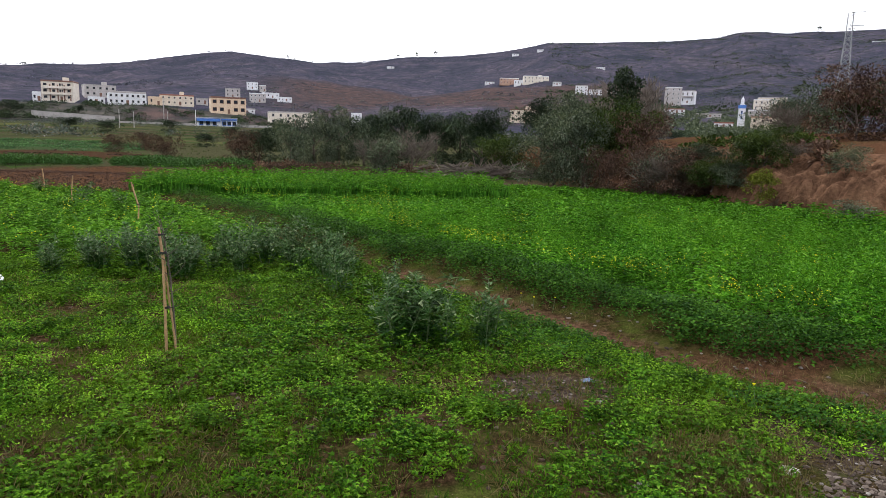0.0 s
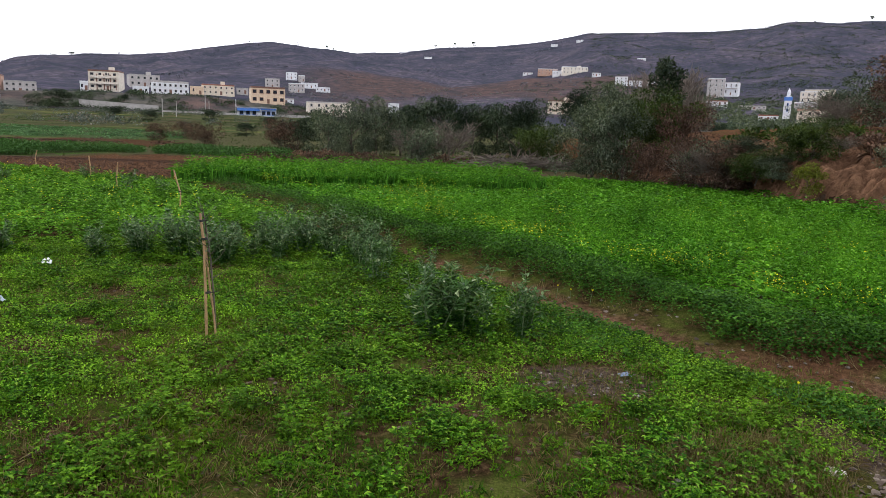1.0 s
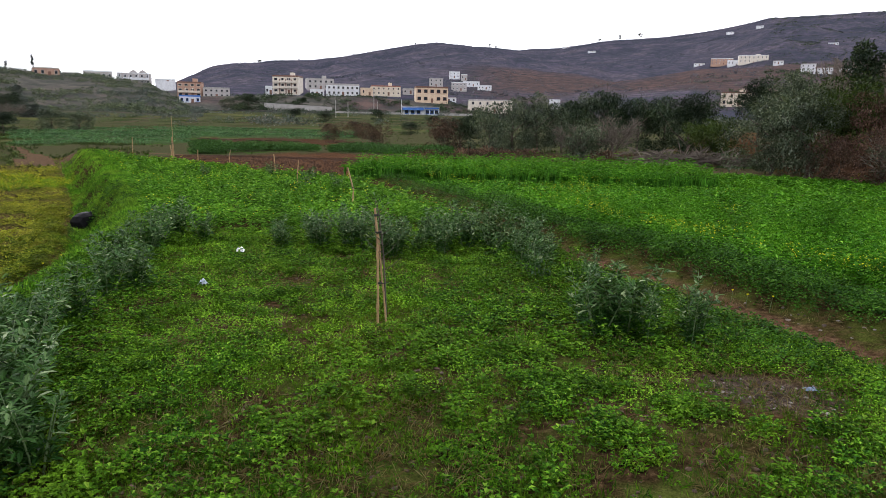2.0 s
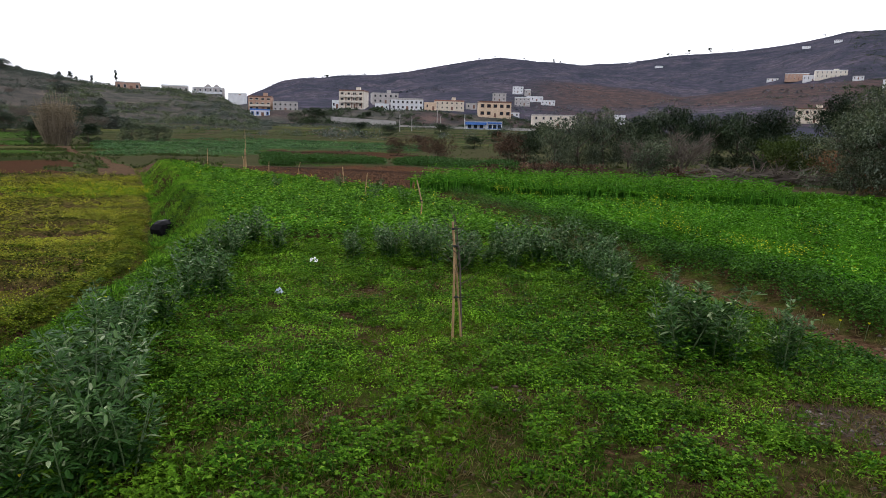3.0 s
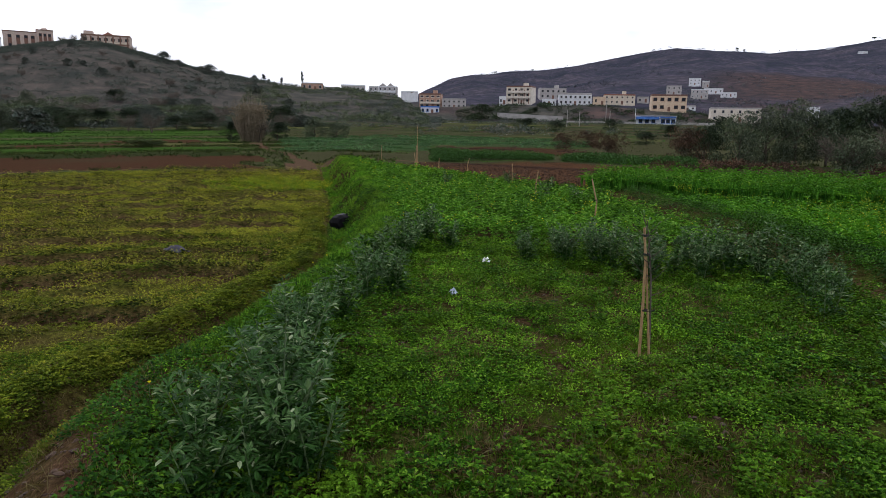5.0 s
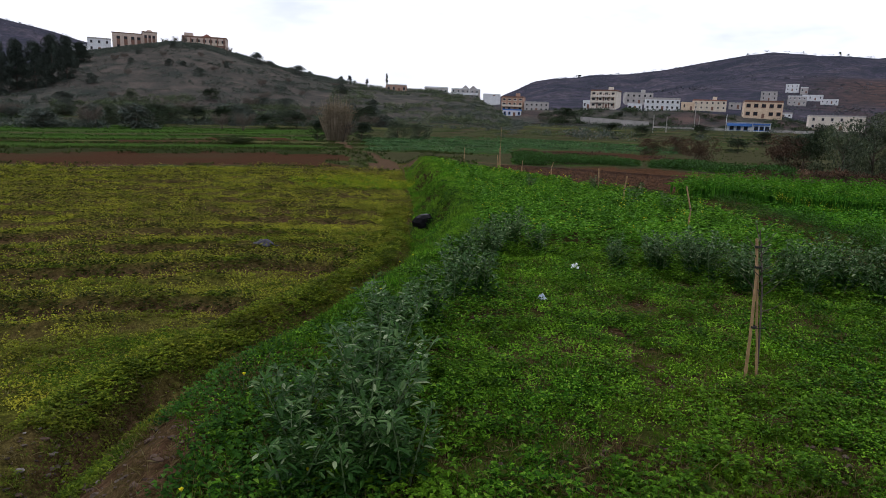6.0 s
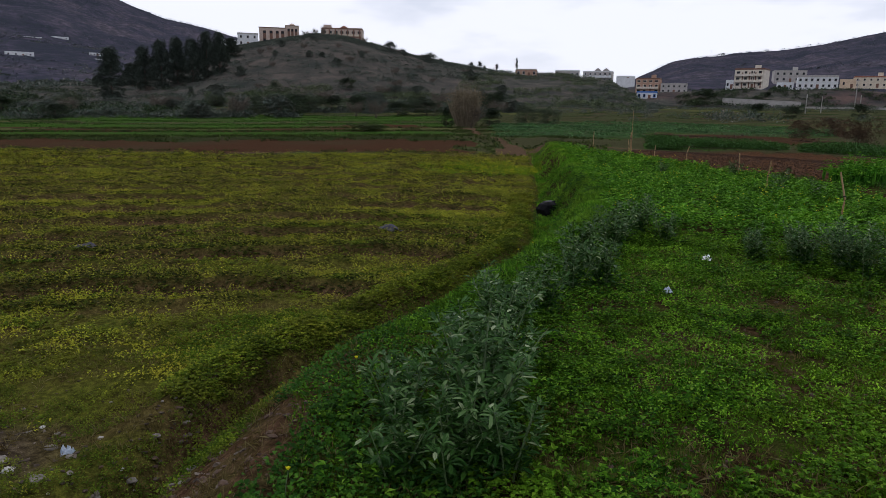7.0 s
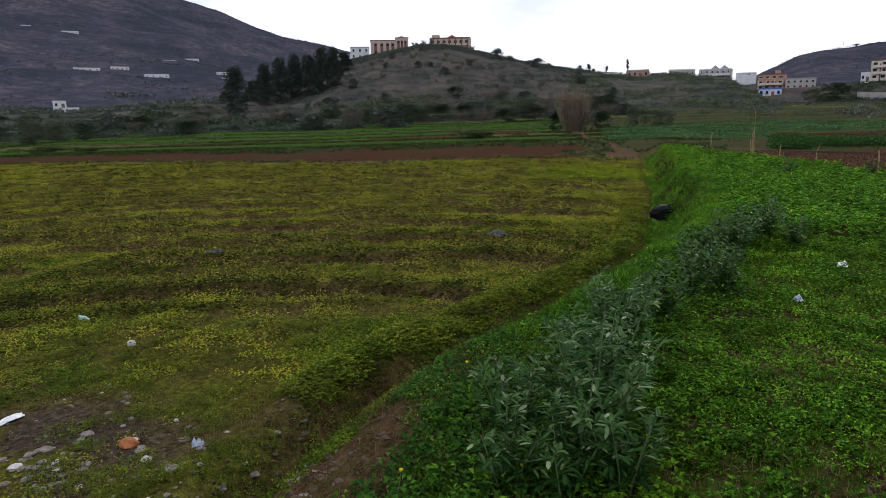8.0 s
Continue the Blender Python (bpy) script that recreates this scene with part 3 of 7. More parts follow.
_b.inputs["Base Color"].default_value = (0.02, 0.024, 0.03, 1)
_b.inputs["Roughness"].default_value = 0.12


# ---- mesh tools ----
def mesh_np(name, verts, faces, material, smooth=False):
    """A mesh from numpy arrays; faces all have the same number of corners."""
    me = bpy.data.meshes.new(name)
    verts = np.ascontiguousarray(verts, dtype=np.float32)
    faces = np.ascontiguousarray(faces, dtype=np.int32)
    n, k = faces.shape
    me.vertices.add(len(verts))
    me.vertices.foreach_set("co", verts.ravel())
    me.loops.add(n * k)
    me.loops.foreach_set("vertex_index", faces.ravel())
    me.polygons.add(n)
    me.polygons.foreach_set("loop_start", np.arange(0, n * k, k, dtype=np.int32))
    me.polygons.foreach_set("use_smooth", np.full(n, smooth, dtype=bool))
    me.update(calc_edges=True)
    if material:
        me.materials.append(material)
    return me


def part(name, data, material, parent, label=""):
    """Links a bmesh or a mesh as one object under parent."""
    if isinstance(data, bmesh.types.BMesh):
        me = bpy.data.meshes.new(name)
        data.to_mesh(me)
        data.free()
    else:
        me = data
    if material and not me.materials:
        me.materials.append(material)
    ob = new(name, me)
    ob.parent = parent
    if label:
        ob["label"] = label
    return ob


def unit(v):
    return v / np.maximum(np.linalg.norm(v, axis=-1, keepdims=True), 1e-9)


def leaf_arrays(base, way, length, width, fold=0.25, droop=0.15, fine=False):
    """Folded leaf blades: arrays of vertices and faces."""
    n = len(base)
    way = unit(way)
    up = np.tile(np.array([0, 0, 1.0]), (n, 1)) + 0.01
    side = unit(np.cross(way, up))
    nor = np.cross(side, way)
    L, W = np.reshape(length, (-1, 1)) * np.ones((n, 1)), np.reshape(width, (-1, 1)) * np.ones((n, 1))
    down = np.array([0, 0, -1.0])
    if not fine:
        mid = base + way * L * 0.5
        v = np.stack([base, mid + side * W / 2 + nor * fold * W, base + way * L + down * droop * L, mid - side * W / 2 + nor * fold * W], 1)
        f = np.array([[0, 1, 2], [0, 2, 3]])
    else:
        a, b = base + way * L * 0.3, base + way * L * 0.72 + down * droop * L * 0.4
        tip = base + way * L + down * droop * L
        v = np.stack([base, a + side * W * 0.46 + nor * fold * W, b + side * W * 0.42 + nor * fold * W, tip,
                      b - side * W * 0.42 + nor * fold * W, a - side * W * 0.46 + nor * fold * W], 1)
        f = np.array([[0, 1, 2, 3], [0, 3, 4, 5]])
    k = v.shape[1]
    faces = (f[None] + k * np.arange(n)[:, None, None]).reshape(-1, f.shape[1])
    return v.reshape(-1, 3), faces


def leaf_mesh(name, base, way, length, width, material, **more):
    v, f = leaf_arrays(base, way, length, width, **more)
    return mesh_np(name, v, f, material)


def tube(bm, pts, radii, sides=6):
    """A tapered tube through points, added to a bmesh."""
    rings = []
    for k, p in enumerate(pts):
        p = Vector(p)
        d = (Vector(pts[min(k + 1, len(pts) - 1)]) - Vector(pts[max(k - 1, 0)])).normalized()
        q = d.to_track_quat("Z", "Y")
        rings.append([bm.verts.new(p + q @ Vector((radii[k] * math.cos(2 * math.pi * j / sides), radii[k] * math.sin(2 * math.pi * j / sides), 0))) for j in range(sides)])
    for a, b in zip(rings[:-1], rings[1:]):
        for j in range(sides):
            bm.faces.new((a[j], a[(j + 1) % sides], b[(j + 1) % sides], b[j]))
    bm.faces.new(rings[0][::-1])
    bm.faces.new(rings[-1])
    return bm


def box(bm, x0, x1, y0, y1, z0, z1, bevel=0.0):
    made = bmesh.ops.create_cube(bm, size=1.0, matrix=Matrix.Translation(((x0 + x1) / 2, (y0 + y1) / 2, (z0 + z1) / 2)) @ Matrix.Diagonal((x1 - x0, y1 - y0, z1 - z0, 1)))
    if bevel:
        edges = {e for v in made["verts"] for e in v.link_edges}
        bmesh.ops.bevel(bm, geom=list(edges), offset=bevel, segments=1, affect="EDGES")
    return bm


def empty(name, m, label, category, group="", kind=""):
    ob = new(name)
    ob.empty_display_size = 0.1
    ob.matrix_basis = m
    return tagged(ob, label, category, group, kind)


def ground_z(x, y):
    return float(height(np.array([x]), np.array([y]))[0])


def at_bearing(az, r):
    """Plan place at a bearing to the left of +y, r metres off."""
    return OX - r * math.sin(radians(az)), OY + r * math.cos(radians(az))


# ---- the ground, one sheet to the horizon ----
def build_ground():
    th = np.concatenate([np.arange(-62, -34, 0.5), np.arange(-34, -12, 0.2), np.arange(-12, 122, 0.42), np.arange(122, 298, 2.0)])
    rr = [0.0, 0.001]
    r = 0.9
    while r < 4200:
        rr.append(r)
        r *= 1.034 if r < 6 else 1.016 if r < 60 else 1.026 if r < 500 else 1.05
    rr = np.array(rr[1:])
    T, R = np.meshgrid(np.radians(th), rr, indexing="ij")
    X, Y = OX - R * np.sin(T), OY + R * np.cos(T)
    x, y = X.ravel(), Y.ravel()
    z = height(x, y)
    v = np.stack([x, y, z], 1)
    nt, nr = len(th), len(rr)
    i, j = np.meshgrid(np.arange(nt), np.arange(nr - 1), indexing="ij")
    i2 = (i + 1) % nt
    f = np.stack([i * nr + j, i * nr + j + 1, i2 * nr + j + 1, i2 * nr + j], -1).reshape(-1, 4)
    me = mesh_np("ground", v, f, M_GROUND, True)
    q = zones(x, y)
    xx, yy = v[:, 0], v[:, 1]
    n1, n2 = fbm(xx, yy, 0.9, 61, 4), fbm(xx, yy, 3.0, 66, 4)
    s, t, c, r, a, u = q["s"], q["t"], q["c"], q["r"], q["a"], q["u"]
    clay = q["path"].copy()
    clay = np.maximum(clay, sstep(0.5, 0.62, n1) * sstep(-1.6, -1.0, s) * sstep(0.2, -0.5, s) * 0.8 * sstep(10, 6.5, r))
    clay = np.maximum(clay, (0.55 + 0.4 * sstep(0.4, 0.6, n1)) * sstep(-1.6, -1.25, s) * sstep(0.25, -0.1, s) * sstep(9, 6, r))
    clay = np.maximum(clay, 0.8 * sstep(0.45, 0.6, n1) * sstep(0.22, 0.1, np.abs(s + 1.3)) * sstep(30, 20, r))
    row = mown_row(xx, yy, 0.32)
    clay = np.maximum(clay, row * q["mown"])
    clay = np.maximum(clay, 0.45 * sstep(0.42, 0.55, n1) * sstep(4.2, 1.5, np.hypot(xx + 6.1, yy - 0.3)))
    clay = np.maximum(clay, sstep(0.58, 0.72, n1) * (q["plot"] | q["mown"]) * 0.4)
    clay = np.maximum(clay, 0.3 * sstep(0.1, -0.5, c + 0.6 * (n1 - 0.5)) * sstep(70, 45, r) * sstep(10, 0, a))
    clay = np.maximum(clay, sstep(2.2, 0.8, np.hypot(xx + 33, yy - 29.5) / 2.5))
    tilled = np.where(q["tilled"], 1.0, 0.0)
    tilled = np.maximum(tilled, 0.9 * sstep(1.15, 0.45, np.hypot((xx - 3.3) / 1.2, yy - 6.15)) * sstep(0.40, 0.55, n1))
    tilled = np.maximum(tilled, (0.5 + 0.5 * sstep(0.35, 0.6, n2)) * sstep(0.1, -0.6, c) * sstep(70, 45, r) * sstep(10, 0, a))
    tilled = np.maximum(tilled, 0.8 * sstep(0.6, 0.3, np.hypot((xx - 0.85) / 1.4, yy - 5.25)))
    gravel = sstep(0.36, 0.52, n1) * np.maximum(sstep(1.7, 0.6, np.hypot((xx - 2.95) / 1.2, yy - 3.6)), 1.2 * sstep(1.7, 0.6, np.hypot(xx + 6.5, (yy + 0.25) / 0.9)))
    gravel = np.maximum(gravel, sstep(0.46, 0.30, np.hypot((xx - 0.85) / 1.5, yy - 5.27)))
    strips = sstep(0.985, 1.0, u) * np.where((c > 0) | (r > 60), 1, 0) * np.where(q["tilled"], 0, 1)
    k_knoll = np.where((a > 36) & (a < 125), sstep(185, 225, r), 0)
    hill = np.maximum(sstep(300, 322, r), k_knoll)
    redhill = sstep(380, 450, r) * sstep(1000, 830, r) * sstep(18, 10, a) * sstep(0.30, 0.5, fbm(xx, yy, 90, 77, 3)) * sstep(-20, -14, a)
    redhill = np.maximum(redhill, 0.22 * k_knoll * sstep(460, 410, r) * sstep(0.42, 0.6, fbm(xx, yy, 60, 79, 3)))
    redhill = np.maximum(redhill, 0.8 * np.where((a > 8) & (a < 37), sstep(302, 318, r) * sstep(375, 350, r), 0) * sstep(0.45, 0.6, fbm(xx, yy, 22, 80, 3)))
    for name, val in (("mown", np.where(q["mown"], 1.0, 0.0)), ("clay", clay), ("tilled", tilled), ("gravel", gravel), ("strips", strips),
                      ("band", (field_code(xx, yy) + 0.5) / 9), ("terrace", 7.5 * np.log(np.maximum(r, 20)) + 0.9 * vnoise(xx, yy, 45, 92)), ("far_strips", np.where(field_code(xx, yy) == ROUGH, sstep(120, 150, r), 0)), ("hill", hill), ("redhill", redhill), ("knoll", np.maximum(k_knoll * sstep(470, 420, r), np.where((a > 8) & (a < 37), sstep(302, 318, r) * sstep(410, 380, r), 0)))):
        at = me.attributes.new(name, "FLOAT", "POINT")
        at.data.foreach_set("value", np.ascontiguousarray(val, dtype=np.float32))
    ob = new("ground", me)
    tagged(ob, "valley ground of weedy plots, ploughed strips and scrubby hills", "ground", kind="structure")


build_ground()


# ---- the eroded earth bank at the far side of the crop ----
def build_bank():
    cut = [(3.2 * 1.9, 31.5), (8.6, 26.6), (9.7, 21.6), (10.9, 18.9), (12.3, 17.9), (16.0, 15.5), (20.0, 13.3)]
    seg = [math.dist(a, b) for a, b in zip(cut[:-1], cut[1:])]
    total = sum(seg)
    cum = np.concatenate([[0], np.cumsum(seg)])
    L = np.arange(0, total, 0.055)
    D = np.arange(-0.5, 3.4, 0.055)
    px, py = np.interp(L, cum, [p[0] for p in cut]), np.interp(L, cum, [p[1] for p in cut])
    k = np.ones(41) / 41
    px, py = np.convolve(np.pad(px, 20, "edge"), k, "valid"), np.convolve(np.pad(py, 20, "edge"), k, "valid")
    tx, ty = np.gradient(px), np.gradient(py)
    tl = np.hypot(tx, ty)
    nx, ny = -ty / tl, tx / tl
    X, Y = px[:, None] + nx[:, None] * D[None], py[:, None] + ny[:, None] * D[None]
    LL, DD = np.meshgrid(L, D, indexing="ij")
    skew = LL - 0.55 * DD
    gully = np.abs(fbm(skew, DD * 0.30, 1.5, 201, 4, 0.55) - 0.5) * 2
    big = fbm(LL, DD * 0.0, 4.5, 205, 2)
    d = DD + 0.55 - 1.1 * gully - 0.9 * (big - 0.5)
    rise = ((1.25 + 0.8 * (big - 0.4)) * sstep(0.0, 0.9, d) + 0.45 * sstep(0.9, 2.6, d)) * (1 - 0.35 * sstep(15.5, 20.5, LL))
    rough = 0.62 * (fbm(X, Y, 0.6, 207, 5, 0.74) - 0.5) - 0.34 * np.exp(-((fbm(skew * 1.5, DD * 0.35, 0.9, 208, 3) - 0.5) / 0.05) ** 2) - 0.22 * sstep(0.60, 0.72, fbm(X, Y, 0.35, 209, 3))
    base = height(X, Y)
    fade = sstep(-0.5, -0.1, DD) * sstep(3.4, 2.4, DD) * sstep(0, 1.5, LL) * sstep(total, total - 1.0, LL)
    flat = height(np.broadcast_to(px[:, None] - nx[:, None] * 1.2, X.shape), np.broadcast_to(py[:, None] - ny[:, None] * 1.2, Y.shape), False)
    Z = np.maximum(flat + rise + rough, base + 0.03) * fade + (base - 0.15) * (1 - fade)
    n, m = X.shape
    v = np.stack([X, Y, Z], -1).reshape(-1, 3)
    i, j = np.meshgrid(np.arange(n - 1), np.arange(m - 1), indexing="ij")
    f = np.stack([i * m + j, (i + 1) * m + j, (i + 1) * m + j + 1, i * m + j + 1], -1).reshape(-1, 4)
    tagged(new("bank", mesh_np("bank", v, f, M_BANKSOIL, False)), "eroded reddish earth bank beside the crop", "bank", kind="structure")


build_bank()


# ---- field cover: leaves and stalks that nobody could count ----
def stuff(name, mesh, label, category):
    return tagged(new(name, mesh), label, category, kind="stuff")


def scatter(n, a0, a1, r0, r1, power=1.0):
    """Random places in a fan of the plan, thinning out with distance."""
    a, r = RNG.uniform(a0, a1, n), r0 + (r1 - r0) * RNG.uniform(0, 1, n) ** power
    return OX - r * np.sin(np.radians(a)), OY + r * np.cos(np.radians(a))


def rosettes(x, y, count, size, lift, spread=(5, 65), stem=0.0, taper=0.0, jitter=0.35, width=0.55):
    """Leaves fanned round each place: base, way, length, width. stem: leaves climb to that height."""
    n = len(x)
    z = height(x, y)
    size, stem = np.broadcast_to(size, n), np.broadcast_to(stem, n)
    i = np.repeat(np.arange(n), count)
    k = np.tile(np.arange(count), n)
    m = len(i)
    turn = k * 2.4 + RNG.uniform(0, 6.28, n)[i] + RNG.normal(0, 0.3, m)
    up = np.radians(RNG.uniform(spread[0], spread[1], m))
    frac = (k + RNG.uniform(0, 1, m)) / count
    way = np.stack([np.cos(turn) * np.cos(up), np.sin(turn) * np.cos(up), np.sin(up)], 1)
    off = jitter * size[i]
    base = np.stack([x[i] + RNG.normal(0, 1, m) * off, y[i] + RNG.normal(0, 1, m) * off, z[i] + lift + stem[i] * frac], 1)
    ln = size[i] * RNG.uniform(0.65, 1.25, m) * (1 - taper * frac)
    return base, way, ln, ln * width


def blades(x, y, count, tall, lean=0.5, width=0.06):
    n = len(x)
    i = np.repeat(np.arange(n), count)
    m = len(i)
    turn, tilt = RNG.uniform(0, 6.28, m), np.abs(RNG.normal(0, lean, m))
    way = np.stack([np.cos(turn) * np.sin(tilt), np.sin(turn) * np.sin(tilt), np.cos(tilt)], 1)
    base = np.stack([x[i] + RNG.normal(0, 0.02, m), y[i] + RNG.normal(0, 0.02, m), height(x, y)[i]], 1)
    ln = np.broadcast_to(tall, n)[i] * RNG.uniform(0.5, 1.2, m)
    return base, way, ln, np.maximum(ln * width, 0.004)


def pick(x, y, keep):
    return x[keep], y[keep]


def rubble_free(x, y):
    """True off the gravel heap at the end of the track."""
    return np.hypot((x - 2.62) / 0.68, (y - 3.72) / 0.48) + 0.5 * (vnoise(x, y, 0.4, 15) - 0.5) > 1.0


def mounds(x, y, wide, tall, count, size, fingers=3, slim=0.48):
    """Domes of fingered leaves round each place: base, way, length, width."""
    n = len(x)
    z = height(x, y)
    i = np.repeat(np.arange(n), count)
    m = len(i)
    d = unit(RNG.normal(0, 1, (m, 3)))
    d[:, 2] = np.abs(d[:, 2])
    shell = RNG.uniform(0.35, 1.05, m) ** 0.6
    p = np.stack([x[i] + d[:, 0] * wide[i] * shell, y[i] + d[:, 1] * wide[i] * shell, z[i] + 0.005 + d[:, 2] * tall[i] * shell], 1)
    turn = np.arctan2(d[:, 1], d[:, 0]) + RNG.normal(0, 0.7, m)
    up = RNG.uniform(-0.1, 0.75, m)
    ln = np.broadcast_to(size, n)[i] * RNG.uniform(0.6, 1.3, m)
    base, way, length = [], [], []
    for k in range(fingers):
        a = turn + (k - (fingers - 1) / 2) * 1.0
        base.append(p)
        way.append(np.stack([np.cos(a), np.sin(a), up + 0.1 * RNG.normal(0, 1, m)], 1))
        length.append(ln * (1.0 if k == fingers // 2 else 0.85))
    ln = np.concatenate(length)
    return np.vstack(base), np.vstack(way), ln, ln * slim


# low weeds of the plot with the stakes
x, y = scatter(66000, -42, 66, 1.7, 13.5, 0.85)
q = zones(x, y)
bare = fbm(x, y, 0.24, 62, 2) * 0.75 + fbm(x, y, 2.0, 17, 3) * 0.25
keep = (q["s"] > -0.2 + 1.0 * sstep(7.5, 4.5, q["r"])) & (q["t"] < -0.45) & ~q["tall"] & (bare + RNG.normal(0, 0.05, len(x)) < 0.475 + 0.05 * sstep(4, 8, q["r"]))
keep &= (np.hypot((x - 0.85) / 1.4, y - 5.25) > 0.42) & rubble_free(x, y)
x, y = pick(x, y, keep)
r_ = np.hypot(x, y)
big = 0.024 + 0.022 * vnoise(x, y, 0.35, 9) * (0.5 + vnoise(x, y, 2.5, 19))
stuff("low_weeds", leaf_mesh("low_weeds", *rosettes(x, y, 6, big, 0.004, (-5, 60), 0.01 + 0.13 * vnoise(x, y, 0.32, 12) ** 2 * sstep(4, 8, r_), 0.3, 0.6, 0.60), M_CLOVER), "bright green low weeds covering the plot", "weeds")
x, y = scatter(52000, -42, 66, 4.3, 13.5, 0.75)
q = zones(x, y)
x, y = pick(x, y, (q["s"] > -0.1) & (q["t"] < -0.4) & ~q["tall"] & (fbm(x, y, 0.32, 262, 3) * 0.7 + fbm(x, y, 1.8, 217, 2) * 0.3 < 0.56) & (np.hypot((x - 0.85) / 1.4, y - 5.25) > 0.42) & rubble_free(x, y))
stuff("weed_mat", leaf_mesh("weed_mat", *rosettes(x, y, 6, 0.020 + 0.0022 * np.hypot(x, y), 0.003, (0, 50), 0.02 + 0.09 * vnoise(x, y, 0.3, 212) ** 2, 0.2, 0.9, 0.46), M_MAT), "low mat of small-leaved green weeds covering the plot", "weeds")
x, y = scatter(32000, -42, 66, 1.7, 13, 0.9)
q = zones(x, y)
x, y = pick(x, y, (q["s"] > -0.2) & (q["t"] < -0.3) & ~q["tall"] & (fbm(x, y, 0.5, 162, 3) > 0.44) & rubble_free(x, y))
stuff("fine_weeds", leaf_mesh("fine_weeds", *rosettes(x, y, 6, 0.042, 0.004, (5, 75), 0.03 + 0.10 * vnoise(x, y, 0.4, 12) ** 2, 0.3, 0.45, 0.24), M_CLOVER), "fine narrow-leaved weeds in the plot", "weeds")
x, y = scatter(12000, -42, 66, 1.7, 12, 0.9)
q = zones(x, y)
x, y = pick(x, y, (q["s"] > -0.4) & (q["t"] < 0.1) & ~q["tall"] & (fbm(x, y, 1.1, 91, 3) > 0.46) & rubble_free(x, y))
stuff("grass_blades", leaf_mesh("grass_blades", *blades(x, y, 4, 0.09, 0.6, 0.05), M_CLOVER), "thin green grass blades among the weeds", "grass")
x, y = scatter(27000, -46, 100, 1.5, 13, 0.9)
q = zones(x, y)
x, y = pick(x, y, (~q["tall"]) & (q["t"] < 0.3 + 1.2 * sstep(7, 3, q["ta"])) & ((fbm(x, y, 0.6, 61, 3) > 0.46) | (np.hypot((x - 0.7) / 1.4, y - 5.2) < 0.5)))
b_, w_, l_, d_ = blades(x, y, 4, 0.10, 1.25, 0.035)
b_[:, 2] += 0.01
stuff("dry_stalks", leaf_mesh("dry_stalks", b_, w_, l_, d_, M_STRAW), "dead straw stalks lying between the weeds", "straw")

# leafy mounds of clover-like weeds standing out of the low cover
x, y = scatter(19000, -42, 66, 1.7, 12.5, 0.72)
q = zones(x, y)
lush = fbm(x, y, 1.5, 117, 3)
x, y = pick(x, y, (q["s"] > 0.95 * sstep(7.5, 4.5, q["r"])) & (q["t"] < -0.5) & ~q["tall"] & (fbm(x, y, 0.24, 62, 2) * 0.75 + fbm(x, y, 2.0, 17, 3) * 0.25 < 0.475) & (lush + RNG.normal(0, 0.1, len(x)) > 0.42) & (np.hypot((x - 0.85) / 1.4, y - 5.25) > 0.5) & rubble_free(x, y))
wide_ = 0.05 + 0.10 * RNG.uniform(0, 1, len(x)) ** 1.5 * (0.4 + 1.2 * fbm(x, y, 1.5, 117, 3))
stuff("clover_mounds", leaf_mesh("clover_mounds", *mounds(x, y, wide_, wide_ * RNG.uniform(0.8, 1.9, len(x)), 12, 0.032 + 0.0012 * np.hypot(x, y)), M_MOUND), "leafy mounds of bright green clover-like weeds", "weeds")

x, y = scatter(9000, 66, 318, 0.3, 8, 0.8)
q = zones(x, y)
x, y = pick(x, y, (q["s"] > -0.4) & (q["t"] < -0.2) & (fbm(x, y, 0.5, 62, 2) < 0.56))
stuff("rear_weeds", leaf_mesh("rear_weeds", *rosettes(x, y, 5, 0.045, 0.004, (0, 60), 0.04, 0.2, 0.8, 0.55), M_CLOVER), "low green weeds on the near corner of the plot", "weeds")

# dark creeping mallow on the banks, along both sides of the track and round the beans
x, y = scatter(110000, -46, 75, 1.5, 24, 0.75)
q = zones(x, y)
n_ = vnoise(x, y, 0.9, 33) - 0.5
edge_bank = (q["s"] > -1.15 + 0.3 * n_ + 0.98 * sstep(6.6, 4.4, q["r"])) & (q["s"] < 0.45 + 0.7 * n_ + 0.75 * sstep(7.5, 4.5, q["r"]))
near_side = (q["t"] > -0.95 + 0.4 * n_) & (q["t"] < -0.22 + 0.15 * n_) & (q["s"] > 0)
far_side = (q["t"] > 0.35 + 0.2 * n_ + 0.5 * sstep(4, 0.5, q["ta"])) & (q["t"] < 1.15 + 0.4 * n_) & (q["c"] > 0)
x, y = pick(x, y, (edge_bank | near_side | far_side) & (q["path"] < 0.3) & rubble_free(x, y))
q = zones(x, y)
hgt = np.where(q["t"] > 0, 0.20, 0.07) * (0.4 + vnoise(x, y, 0.5, 5))
stuff("mallow", leaf_mesh("mallow", *rosettes(x, y, 6, 0.030 + 0.018 * vnoise(x, y, 0.8, 41), 0.005, (-5, 50), hgt, 0.2, 0.9, 0.85), M_MALLOW), "dark green creeping mallow on the banks of the track", "weeds")

